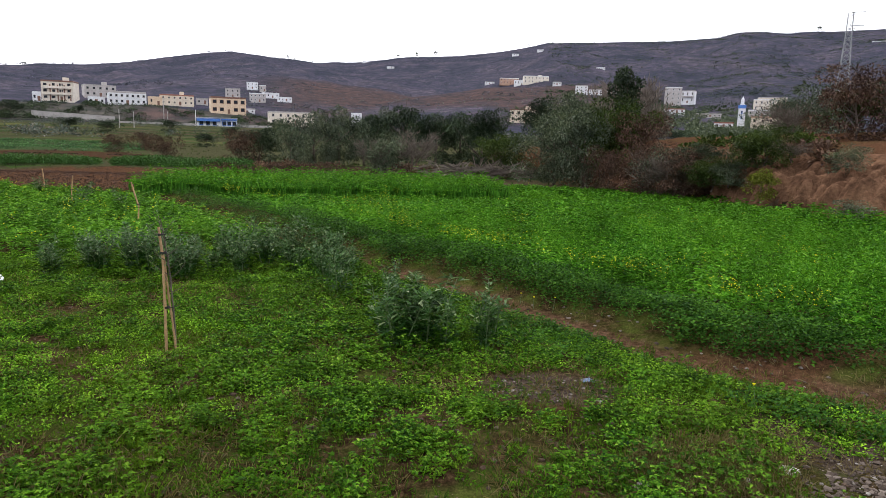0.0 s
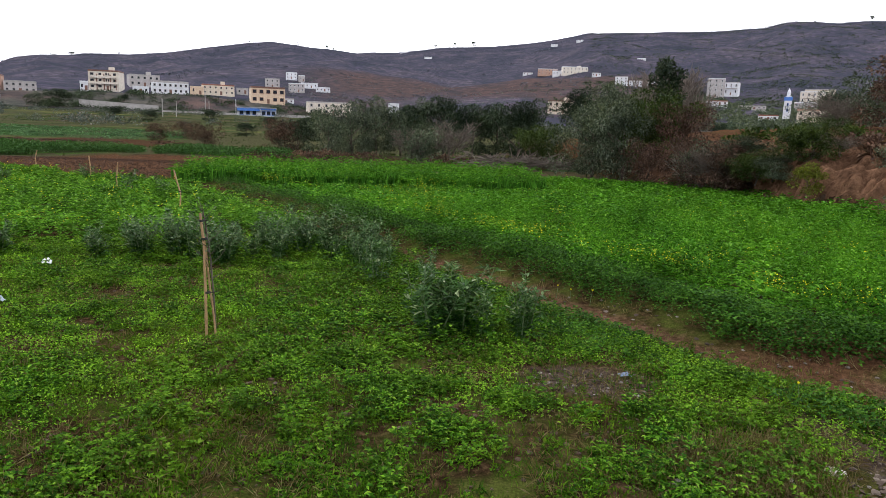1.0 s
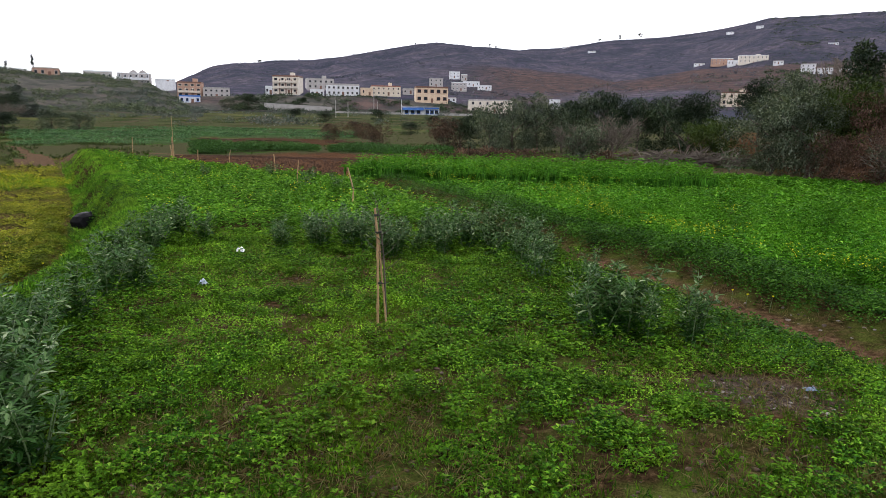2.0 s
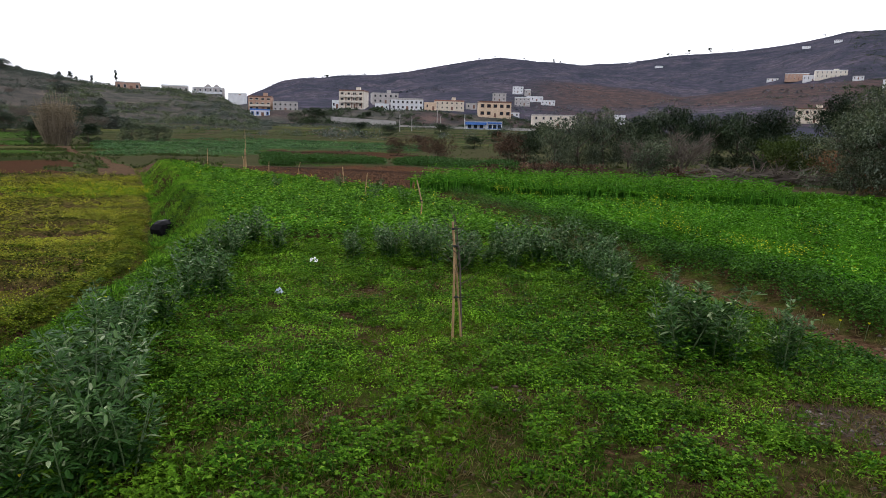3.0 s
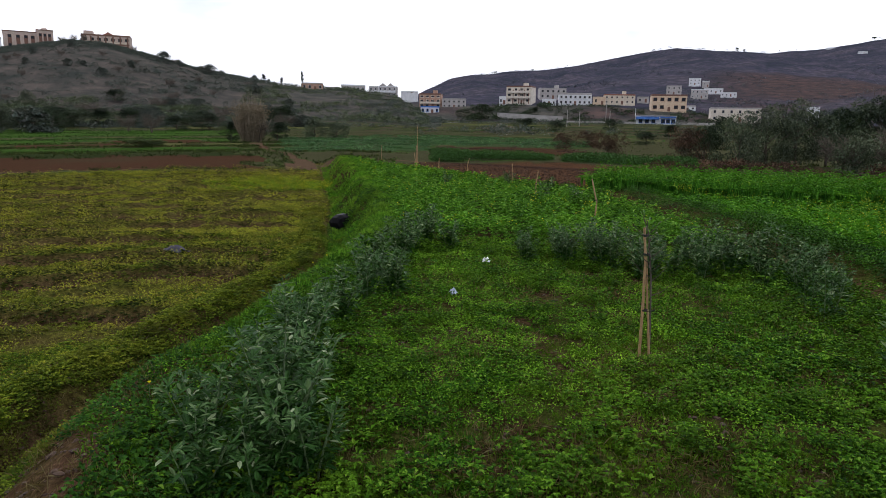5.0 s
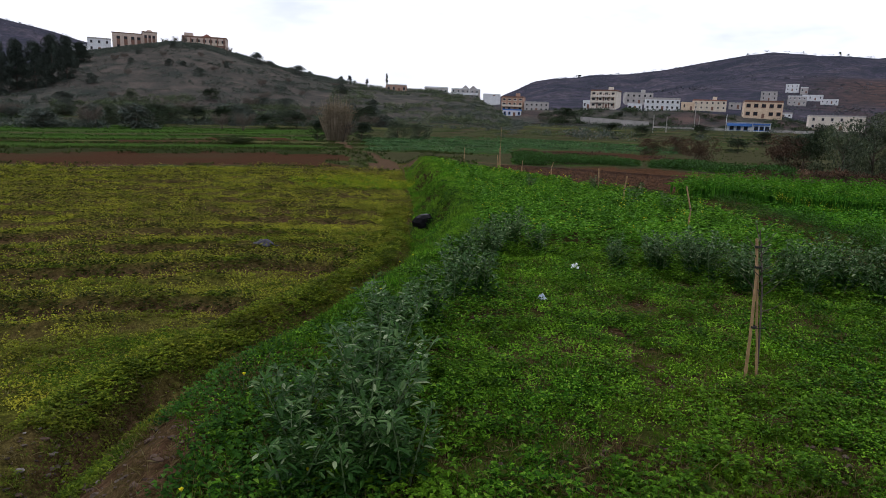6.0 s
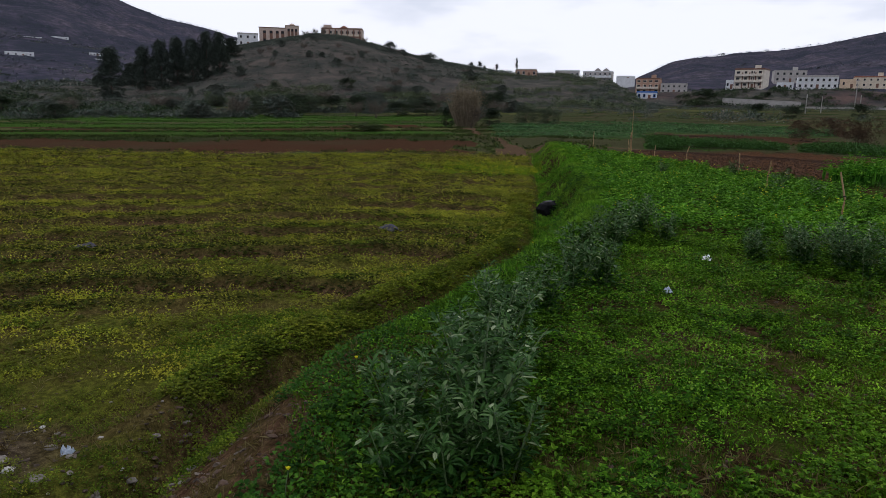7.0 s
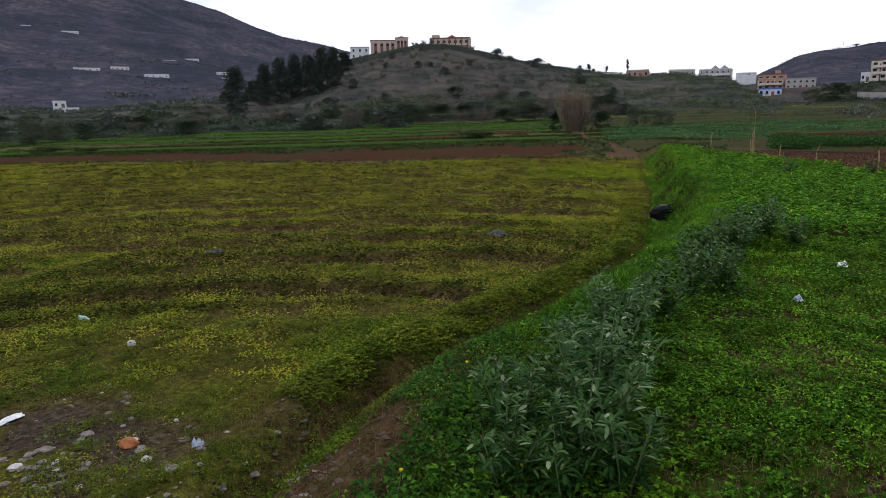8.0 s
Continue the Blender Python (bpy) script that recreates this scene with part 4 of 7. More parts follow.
x, y = scatter(34000, -34, 24, 4.5, 17, 1.0)
q = zones(x, y)
n_ = vnoise(x, y, 0.8, 34) - 0.5
n_ = n_ + 1.3 * (vnoise(x, y, 0.35, 35) - 0.5)
x, y = pick(x, y, (q["t"] > 0.46 + 0.35 * n_ + 0.45 * sstep(4, 0.5, q["ta"])) & (q["t"] < 1.35 + 0.7 * n_) & (q["path"] < 0.2) & (q["ta"] < 15))
stuff("trailing_mallow", leaf_mesh("trailing_mallow", *rosettes(x, y, 7, 0.034 + 0.02 * vnoise(x, y, 0.6, 42), 0.005, (-10, 50), 0.10 + 0.26 * vnoise(x, y, 0.7, 44) ** 1.5, 0.2, 0.9, 0.85), M_MALLOW), "dark mounds of trailing mallow along the track", "weeds")
x, y = scatter(5200, -42, -8, 3.2, 6, 1.0)
x, y = pick(x, y, (np.hypot((x - 1.68) / 0.55, (y - 3.95) / 0.4) < 1) & rubble_free(x, y))
stuff("dry_grass", leaf_mesh("dry_grass", *blades(x, y, 7, 0.12, 0.9, 0.03), M_STRAW), "tuft of dry yellow grass by the gravel", "grass")

# the lush crop to the right of the track
x, y = scatter(15000, -42, 34, 4.5, 31, 0.75)
q = zones(x, y)
x, y = pick(x, y, q["lush"] & ~q["back"] & (q["t"] > 0.9 + 0.5 * vnoise(x, y, 1.2, 14)))
full = (0.5 + fbm(x, y, 1.3, 23, 3)) * (1 - 0.6 * sstep(16.5, 19.0, y - 0.12 * x))
wide_ = RNG.uniform(0.10, 0.24, len(x)) * full
tall_ = RNG.uniform(0.18, 0.62, len(x)) * full
stuff("green_crop", leaf_mesh("green_crop", *mounds(x, y, wide_, tall_, 13, 0.075 + 0.0018 * np.hypot(x, y), 3, 0.33), M_CROP), "lush green leafy crop field", "crop")
x, y = scatter(16000, -34, 30, 5, 30, 0.9)
q = zones(x, y)
x, y = pick(x, y, q["lush"] & (fbm(x, y, 1.6, 29, 3) + 0.22 * sstep(4, 1, q["t"]) * sstep(19, 9, y) > 0.63))
x, y = pick(x, y, RNG.uniform(0, 1, len(x)) < 0.42 * sstep(9, 3, zones(x, y)["t"]) + 0.06)
b_, w_, l_, d_ = rosettes(x, y, 4, 0.018, 0.34, (0, 60), 0.16, 0, 1.6, 0.9)
stuff("yellow_flowers", leaf_mesh("yellow_flowers", b_, w_, l_, d_, M_YELLOW), "small yellow mustard flowers above the crop", "flowers")
# upright shoots standing out of it towards the gravel end
x, y = scatter(5200, -44, 8, 5.5, 15, 0.9)
q = zones(x, y)
x, y = pick(x, y, q["lush"] & (q["t"] > 1.3) & (vnoise(x, y, 1.1, 224) + 0.25 * sstep(-5, -30, q["a"]) > 0.5))
stuff("crop_shoots", leaf_mesh("crop_shoots", *rosettes(x, y, 14, 0.075, 0.10, (10, 65), RNG.uniform(0.3, 0.62, len(x)), 0.35, 0.5, 0.22), M_CROP), "upright leafy shoots standing out of the crop", "crop")
# darker taller strip at its far end
x, y = scatter(16000, -22, 32, 17, 34, 1.0)
q = zones(x, y)
x, y = pick(x, y, q["back"])
x, y = x[::2], y[::2]
b_, w_, l_, d_ = mounds(x, y, RNG.uniform(0.08, 0.18, len(x)), RNG.uniform(0.5, 0.78, len(x)), 12, 0.11, 3, 0.3)
b_[:, 2] = np.maximum(b_[:, 2], height(b_[:, 0], b_[:, 1]) + 0.30)
stuff("tall_green_crop", leaf_mesh("tall_green_crop", b_, w_, l_, d_, M_CROP), "taller dark green crop strip at the field's end", "crop")

# front stalks, their green darkened for the shade among dense stems
x, y = scatter(15000, -22, 32, 17, 34, 1.0)
q = zones(x, y)
x, y = pick(x, y, q["back"] & (y < 23.4 + 0.12 * x))
stuff("crop_stalks", leaf_mesh("crop_stalks", *blades(x, y, 6, 0.46, 0.16, 0.10), M_SHADED_STALKS), "upright stalks fronting the taller crop, coloured dark for shade among the stems", "crop")

# leafy crop behind the bean row
x, y = scatter(13000, 8, 56, 8.5, 40, 0.85)
q = zones(x, y)
x, y = pick(x, y, q["tall"] & (q["s"] > 0.3) & (q["t"] < -0.3))
full = (0.45 + fbm(x, y, 1.6, 53, 3)) * (0.5 + 0.5 * sstep(34, 12, np.hypot(x, y)))
stuff("leafy_crop", leaf_mesh("leafy_crop", *mounds(x, y, RNG.uniform(0.10, 0.24, len(x)) * full, RNG.uniform(0.15, 0.48, len(x)) * full, 13, 0.07 + 0.0016 * np.hypot(x, y), 3, 0.36), M_TALL), "bright green leafy crop beyond the bean plants", "crop")
x, y = x[::14], y[::14]
stuff("leafy_crop_bloom", leaf_mesh("leafy_crop_bloom", *rosettes(x, y, 3, 0.03, 0.24, (0, 60), 0.12, 0, 1.4, 0.9), M_YELLOW), "scattered yellow flowers in the leafy crop", "flowers")
# grass of the bank further out
x, y = scatter(40000, 36, 60, 6, 42, 1.0)
q = zones(x, y)
x, y = pick(x, y, (q["s"] > -1.15) & (q["s"] < 0.9))
stuff("bank_grass", leaf_mesh("bank_grass", *blades(x, y, 6, 0.05 + 0.17 * fbm(x, y, 0.9, 154, 3), 0.7, 0.10), M_BANKGRASS), "grass on the bank between the fields", "grass")

# the mown field below the bank
x, y = scatter(125000, 34, 106, 2.2, 60, 1.2)
q = zones(x, y)
den = fbm(x, y, 0.45, 73, 3) * 0.6 + 0.4 * fbm(x, y, 3, 75, 4)
den = den - 0.10 * sstep(4.5, 1.5, np.hypot(x + 6.1, y - 0.3)) - 0.22 * sstep(2.4, 1.0, np.hypot(x + 6.3, y - 0.1))
x, y = pick(x, y, (q["s"] < -1.35 - 0.40 * sstep(22, 14, q["r"])) & (q["u"] < 1.0) & (den + 0.25 * mown_row(x, y, -0.10) - 0.28 * mown_row(x, y, 0.14) + RNG.normal(0, 0.05, len(x)) > 0.40))
r_ = np.hypot(x, y)
sz = (0.022 + 0.0017 * np.minimum(r_, 45)) * (0.8 + 0.5 * vnoise(x, y, 1.5, 78))
stuff("mown_weeds", leaf_mesh("mown_weeds", *rosettes(x, y, 5, sz * 0.92, 0.003, (0, 55), 0.015 + 0.18 * mown_row(x, y) + 0.12 * vnoise(x, y, 0.38, 79) ** 2, 0.2, 0.9, 0.6), M_MOWN), "yellowish mown weeds with rows of cut growth", "weeds")
x, y = scatter(11000, 38, 104, 3, 18, 0.8)
q = zones(x, y)
x, y = pick(x, y, (q["s"] < -1.4) & (fbm(x, y, 0.9, 73, 3) > 0.45) & (np.hypot(x + 6.3, y - 0.1) > 1.7))
wide_ = RNG.uniform(0.04, 0.13, len(x))
stuff("mown_tufts", leaf_mesh("mown_tufts", *mounds(x, y, wide_, wide_ * RNG.uniform(0.35, 0.8, len(x)), 8, 0.034 + 0.001 * np.hypot(x, y)), M_TUFT), "green tufts regrowing in the mown field", "weeds")
# cut growth on each row's near flank, its colour darkened for shade
x, y = scatter(95000, 36, 106, 5, 60, 1.2)
q = zones(x, y)
x, y = pick(x, y, (q["s"] < -2.0) & (q["u"] < 1.0) & (mown_row(x, y, 0.13) > 0.22 + RNG.uniform(0, 0.35, len(x))))
stuff("cut_rows", leaf_mesh("cut_rows", *rosettes(x, y, 4, 0.055 + 0.0020 * np.hypot(x, y), 0.004, (-5, 40), 0.05, 0.2, 0.9, 0.4), M_CUTROW_SHADE), "rows of cut growth across the mown field, coloured dark for their shaded side", "cut growth")
x, y = scatter(34000, 36, 80, 2.5, 46, 1.0)
q = zones(x, y)
x, y = pick(x, y, (q["s"] < -0.8) & (q["s"] > -1.5) & (fbm(x, y, 0.5, 95, 3) > 0.38 + 0.14 * sstep(6.2, 5.0, q["r"])))
ex, ey = scatter(26000, 44, 74, 4.9, 17, 1.0)
eq = zones(ex, ey)
ex, ey = pick(ex, ey, (eq["s"] < -0.75) & (eq["s"] > -1.5) & (vnoise(ex, ey, 0.5, 195) > 0.22))
x, y = np.concatenate([x, ex]), np.concatenate([y, ey])
stuff("ditch_weeds", leaf_mesh("ditch_weeds", *rosettes(x, y, 6, 0.026 + 0.001 * np.hypot(x, y), 0.004, (0, 60), 0.06, 0.2, 0.9, 0.6), M_TUFT), "weeds in the furrow below the bank", "weeds")
x, y = scatter(26000, 38, 80, 6.0, 24, 1.0)
q = zones(x, y)
x, y = pick(x, y, (q["s"] < -1.42 + 0.25 * (vnoise(x, y, 0.7, 181) - 0.5)) & (q["s"] > -2.05 + 0.5 * (vnoise(x, y, 1.6, 182) - 0.5)) & (np.hypot(x + 6.3, y - 0.1) > 1.6))
wide_ = RNG.uniform(0.05, 0.12, len(x))
stuff("edge_mounds", leaf_mesh("edge_mounds", *mounds(x, y, wide_, wide_ * RNG.uniform(0.6, 1.0, len(x)), 13, 0.034 + 0.001 * np.hypot(x, y)), M_EDGE), "dark green weed mounds along the edge of the mown field", "weeds")
x, y = scatter(16000, 40, 62, 25, 42, 1.0)
q = zones(x, y)
cx, cy = at_bearing(49.2, 33.0)
x, y = pick(x, y, (q["s"] < -0.8) & (np.hypot((x - cx) / 1.3, y - cy) + 3.0 * (fbm(x, y, 2.2, 4, 3)) < 4.0))
stuff("yellow_patch", leaf_mesh("yellow_patch", *rosettes(x, y, 6, 0.06, 0.01, (10, 70), 0.16, 0.2, 0.8, 0.5), M_MAT), "taller weeds left standing in the mown field", "weeds")
b_, w_, l_, d_ = rosettes(x[::2], y[::2], 3, 0.032, 0.10, (0, 60), 0.10, 0, 1.2, 0.9)
stuff("yellow_bloom", leaf_mesh("yellow_bloom", b_, w_, l_, d_, M_YELLOW), "yellow flowers on the weeds left standing", "flowers")

# crops and weeds on the strips across the valley
x, y = scatter(30000, 14, 112, 37, 165, 1.0)
code = field_code(x, y)
x, y = pick(x, y, ((code == VEGETABLE) | (code == GREEN)) & ~zones(x, y)["tilled"] & (fbm(x, y, 5, 81, 3) > 0.36))
grassy = field_code(x, y) == GREEN
gx, gy = x[grassy], y[grassy]
stuff("green_strips", leaf_mesh("green_strips", *blades(gx, gy, 7, 0.10 + 0.0016 * np.hypot(gx, gy), 0.7, 0.2), M_STRIPGREEN), "young green corn on far strips", "crop")
x, y = x[~grassy], y[~grassy]
stuff("strip_crop", leaf_mesh("strip_crop", *rosettes(x, y, 6, 0.09 + 0.0022 * np.hypot(x, y), 0.02, (5, 70), 0.20, 0.2, 0.8, 0.5), M_BLUEGREEN), "blue-green vegetable crop on far strips", "crop")
x, y = scatter(7000, 14, 38, 36, 48, 1.0)
x, y = pick(x, y, (field_code(x, y) == HEDGE) & ~zones(x, y)["tilled"])
stuff("tall_vegetables", leaf_mesh("tall_vegetables", *rosettes(x, y, 9, 0.16, 0.02, (5, 70), 0.25 + 0.35 * vnoise(x, y, 1.5, 84), 0.2, 0.9, 0.5), M_HEDGECROP), "taller leafy vegetable row beside the ploughed plot", "crop")
x, y = scatter(20000, -12, 112, 29, 175, 1.0)
code = field_code(x, y)
q = zones(x, y)
x, y = pick(x, y, ((code == LIP) | ((code == ROUGH) & (fbm(x, y, 7, 83, 3) > 0.5)) | ((code == DRYGRASS) & (RNG.uniform(0, 1, len(x)) < 0.3))) & (q["u"] > 1.02) & ((q["c"] > 0) | (q["r"] > 70)) & ~q["tilled"])
stuff("strip_weeds", leaf_mesh("strip_weeds", *blades(x, y, 5, 0.18 + 0.0012 * np.hypot(x, y), 0.8, 0.14), M_GREENLEAF), "rough weeds along the terrace edges", "weeds")
x, y = scatter(2000, 22, 40, 50, 80, 1.0)
x, y = pick(x, y, (field_code(x, y) == SOIL) & (vnoise(x, y, 4, 87) > 0.45))
stuff("far_clods", leaf_mesh("far_clods", *rosettes(x, y, 3, 0.10 + 0.001 * np.hypot(x, y), 0.0, (10, 60), 0.0, 0, 0.5, 0.9), M_CLOD), "clods on the far ploughed strips", "soil")
# rough weeds growing over the edges between the strips
x, y = scatter(34000, 40, 112, 35, 95, 1.0)
code = field_code(x, y)
edge_ = (code != field_code(x + 0.5, y - 0.4)) | (code != field_code(x - 0.5, y + 0.4)) | ((code == ROUGH) & (vnoise(x, y, 2.5, 231) > 0.55)) | ((code == LIP) & (vnoise(x, y, 2.0, 232) > 0.35))
q = zones(x, y)
x, y = pick(x, y, (edge_ | (code == ROUGH) & (q["u"] < 1.15)) & (q["u"] > 1.0) & ~q["tilled"] & (vnoise(x, y, 1.2, 233) > 0.3))
stuff("edge_weeds", leaf_mesh("edge_weeds", *blades(x, y, 6, 0.10 + 0.0022 * np.hypot(x, y), 0.9, 0.2), M_STRIPEDGE), "rough dark weeds along the edges of the far strips", "weeds")
# clods of the tilled strip
x, y = scatter(14000, 16, 40, 23, 41, 1.0)
q = zones(x, y)
x, y = pick(x, y, q["tilled"])
stuff("clods", leaf_mesh("clods", *rosettes(x, y, 3, 0.042, 0.0, (10, 60), 0.0, 0, 0.5, 0.9), M_CLOD), "clods of reddish tilled soil", "soil")

# gravel and small rubble by the track ends and on the path
ico = bmesh.new()
bmesh.ops.create_icosphere(ico, subdivisions=1, radius=1.0)
ICO_V = np.array([tuple(v.co) for v in ico.verts])
ICO_F = np.array([[v.index for v in f.verts] for f in ico.faces])
ico.free()


def lumps(name, x, y, lo, hi, material, label, category, flat=0.65, skew=2.2):
    n = len(x)
    size = lo + (hi - lo) * RNG.uniform(0, 1, n) ** skew
    turn = RNG.uniform(0, 6.28, n)
    vv = ICO_V[None] * (1 + 0.25 * RNG.normal(0, 1, (n, len(ICO_V), 1))) * size[:, None, None] * np.array([1.25, 0.9, flat])
    c, s_ = np.cos(turn)[:, None], np.sin(turn)[:, None]
    vv = np.stack([vv[..., 0] * c - vv[..., 1] * s_, vv[..., 0] * s_ + vv[..., 1] * c, vv[..., 2]], -1)
    vv = vv + np.stack([x, y, height(x, y) + size * flat * 0.3], 1)[:, None, :]
    ff = ICO_F[None] + len(ICO_V) * np.arange(n)[:, None, None]
    return stuff(name, mesh_np(name, vv.reshape(-1, 3), ff.reshape(-1, 3), material), label, category)


M_GRAVEL, _nt, _b = nodes_of("gravel")
_g = _nt.nodes.new("ShaderNodeNewGeometry")
_nt.links.new(ramp(_nt, _g.outputs["Random Per Island"], [(0.0, (0.032, 0.023, 0.017)), (0.6, (0.075, 0.056, 0.042)), (0.92, (0.16, 0.13, 0.105)), (1.0, (0.30, 0.28, 0.25))]), _b.inputs["Base Color"])
_b.inputs["Roughness"].default_value = 0.9
_b.inputs["Specular IOR Level"].default_value = 0.2
g1 = np.stack([RNG.normal(-6.2, 0.9, 1100), RNG.normal(0.05, 0.6, 1100)], 1)
g2 = np.stack([RNG.normal(2.65, 0.42, 1300), RNG.normal(3.7, 0.25, 1300)], 1)
f_ = RNG.uniform(0, 1, 130)
g3 = np.stack([3.9 - 3.4 * f_ + RNG.normal(0, 0.2, 130), 4.9 + 3.6 * f_ + RNG.normal(0, 0.2, 130)], 1)
f_ = RNG.uniform(0, 1, 420)
g4 = np.stack([-3.9 - 2.2 * f_ + RNG.normal(0, 0.3, 420), 0.5 + 1.6 * f_ + RNG.normal(0, 0.25, 420)], 1)
g5 = np.stack([RNG.normal(0.85, 0.32, 220), RNG.normal(5.25, 0.14, 220)], 1)
gg = np.vstack([g1, g2, g3, g4, g5])
lumps("gravel", gg[:, 0], gg[:, 1], 0.004, 0.024, M_GRAVEL, "gravel and small rubble on bare soil", "gravel")
x, y = scatter(5200, -42, 66, 1.8, 9, 0.8)
q = zones(x, y)
x, y = pick(x, y, (q["s"] > 0.2) & (q["t"] < -0.4) & ~q["tall"] & (fbm(x, y, 0.24, 62, 2) * 0.75 + fbm(x, y, 2.0, 17, 3) * 0.25 > 0.46))
lumps("plot_clods", x, y, 0.004, 0.026, rough_mat("plot_clod", (0.030, 0.018, 0.010), (0.095, 0.058, 0.034), 30, 0.95, 0), "crumbs and clods of brown soil between the weeds", "soil", 0.6, 2.6)
x, y = scatter(3000, 44, 92, 2.4, 9, 1.0)
q = zones(x, y)
x, y = pick(x, y, (q["s"] < 0.1) & (q["s"] > -1.6))
lumps("foot_clods", x, y, 0.006, 0.032, rough_mat("foot_clod", (0.040, 0.023, 0.014), (0.105, 0.062, 0.038), 20, 0.95, 0), "clods and crumbs of brown soil at the foot of the bank", "soil", 0.6, 3.2)
x, y = scatter(20000, 60, 104, 2.5, 9, 1.0)
x, y = pick(x, y, (zones(x, y)["s"] < -1.2) & (fbm(x, y, 0.5, 97, 3) > 0.49 + 0.12 * sstep(1.6, 0.7, np.hypot(x + 6.5, y + 0.2))))
stuff("rubble_weeds", leaf_mesh("rubble_weeds", *rosettes(x, y, 6, 0.026, 0.004, (0, 60), 0.05, 0.2, 1.0, 0.5), M_TUFT), "dark weeds growing through the rubble", "weeds")


# ---- broad bean plants ----
def bean_plant(seed, tall, stems, spread):
    """A bean bush: each stem carries its own leaves; built at the origin."""
    rng = np.random.default_rng(seed)
    plant = empty("bean_plant", Matrix(), "grey-green broad bean plant with paired leaflets", "bean plant", "bean plants in the plot")
    for k in range(stems):
        turn = 6.283 * k / stems + rng.normal(0, 0.4)
        h = tall * rng.uniform(0.72, 1.08)
        out = spread * rng.uniform(0.35, 1.0)
        f = np.linspace(0, 1, 7)
        bow = rng.uniform(0.9, 1.7)
        pts = np.stack([np.cos(turn) * out * f**bow + 0.04 * np.cos(turn), np.sin(turn) * out * f**bow + 0.04 * np.sin(turn), h * f - 0.03], 1)
        bm = tube(bmesh.new(), [tuple(p) for p in pts], list(np.linspace(0.008, 0.003, 7)), 5)
        stem = part("stem", bm, M_BEAN_STEM, plant)
        n = int(14 + 14 * h)
        base, way, ln = [], [], []
        for j in range(n):
            g = 0.10 + 0.90 * (j + rng.uniform(0, 0.6)) / n
            p = np.array([np.interp(g, f, pts[:, c]) for c in range(3)])
            side = turn + (j % 2) * 3.14 + rng.normal(0, 0.7)
            stalk = np.array([math.cos(side), math.sin(side), rng.uniform(0.1, 0.7)])
            reach = (0.09 - 0.05 * max(0, g - 0.6) / 0.4) * rng.uniform(0.7, 1.3)
            for pair in range(2 + j % 2):
                b = p + stalk * reach * (0.35 + 0.35 * pair)
                for sgn in (-1, 1):
                    w = side + sgn * rng.uniform(0.35, 1.0)
                    base.append(b)
                    way.append((math.cos(w), math.sin(w), rng.uniform(-0.3, 1.2)))
                    ln.append(rng.uniform(0.058, 0.112) * (1.05 - 0.3 * g))
        base, way, ln = np.array(base), np.array(way), np.array(ln)
        # darker copy on lower leaves, the copy with glints in its colour above
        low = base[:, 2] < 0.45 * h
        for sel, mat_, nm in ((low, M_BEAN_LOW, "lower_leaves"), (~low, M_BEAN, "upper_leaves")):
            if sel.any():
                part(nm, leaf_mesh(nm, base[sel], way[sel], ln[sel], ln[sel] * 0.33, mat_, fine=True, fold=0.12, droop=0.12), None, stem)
    return plant


def sit(x, y, turn=0.0, sink=0.0, scale=1.0):
    return Matrix.Translation((x, y, ground_z(x, y) - sink)) @ Matrix.Rotation(turn, 4, "Z") @ Matrix.Scale(scale, 4)


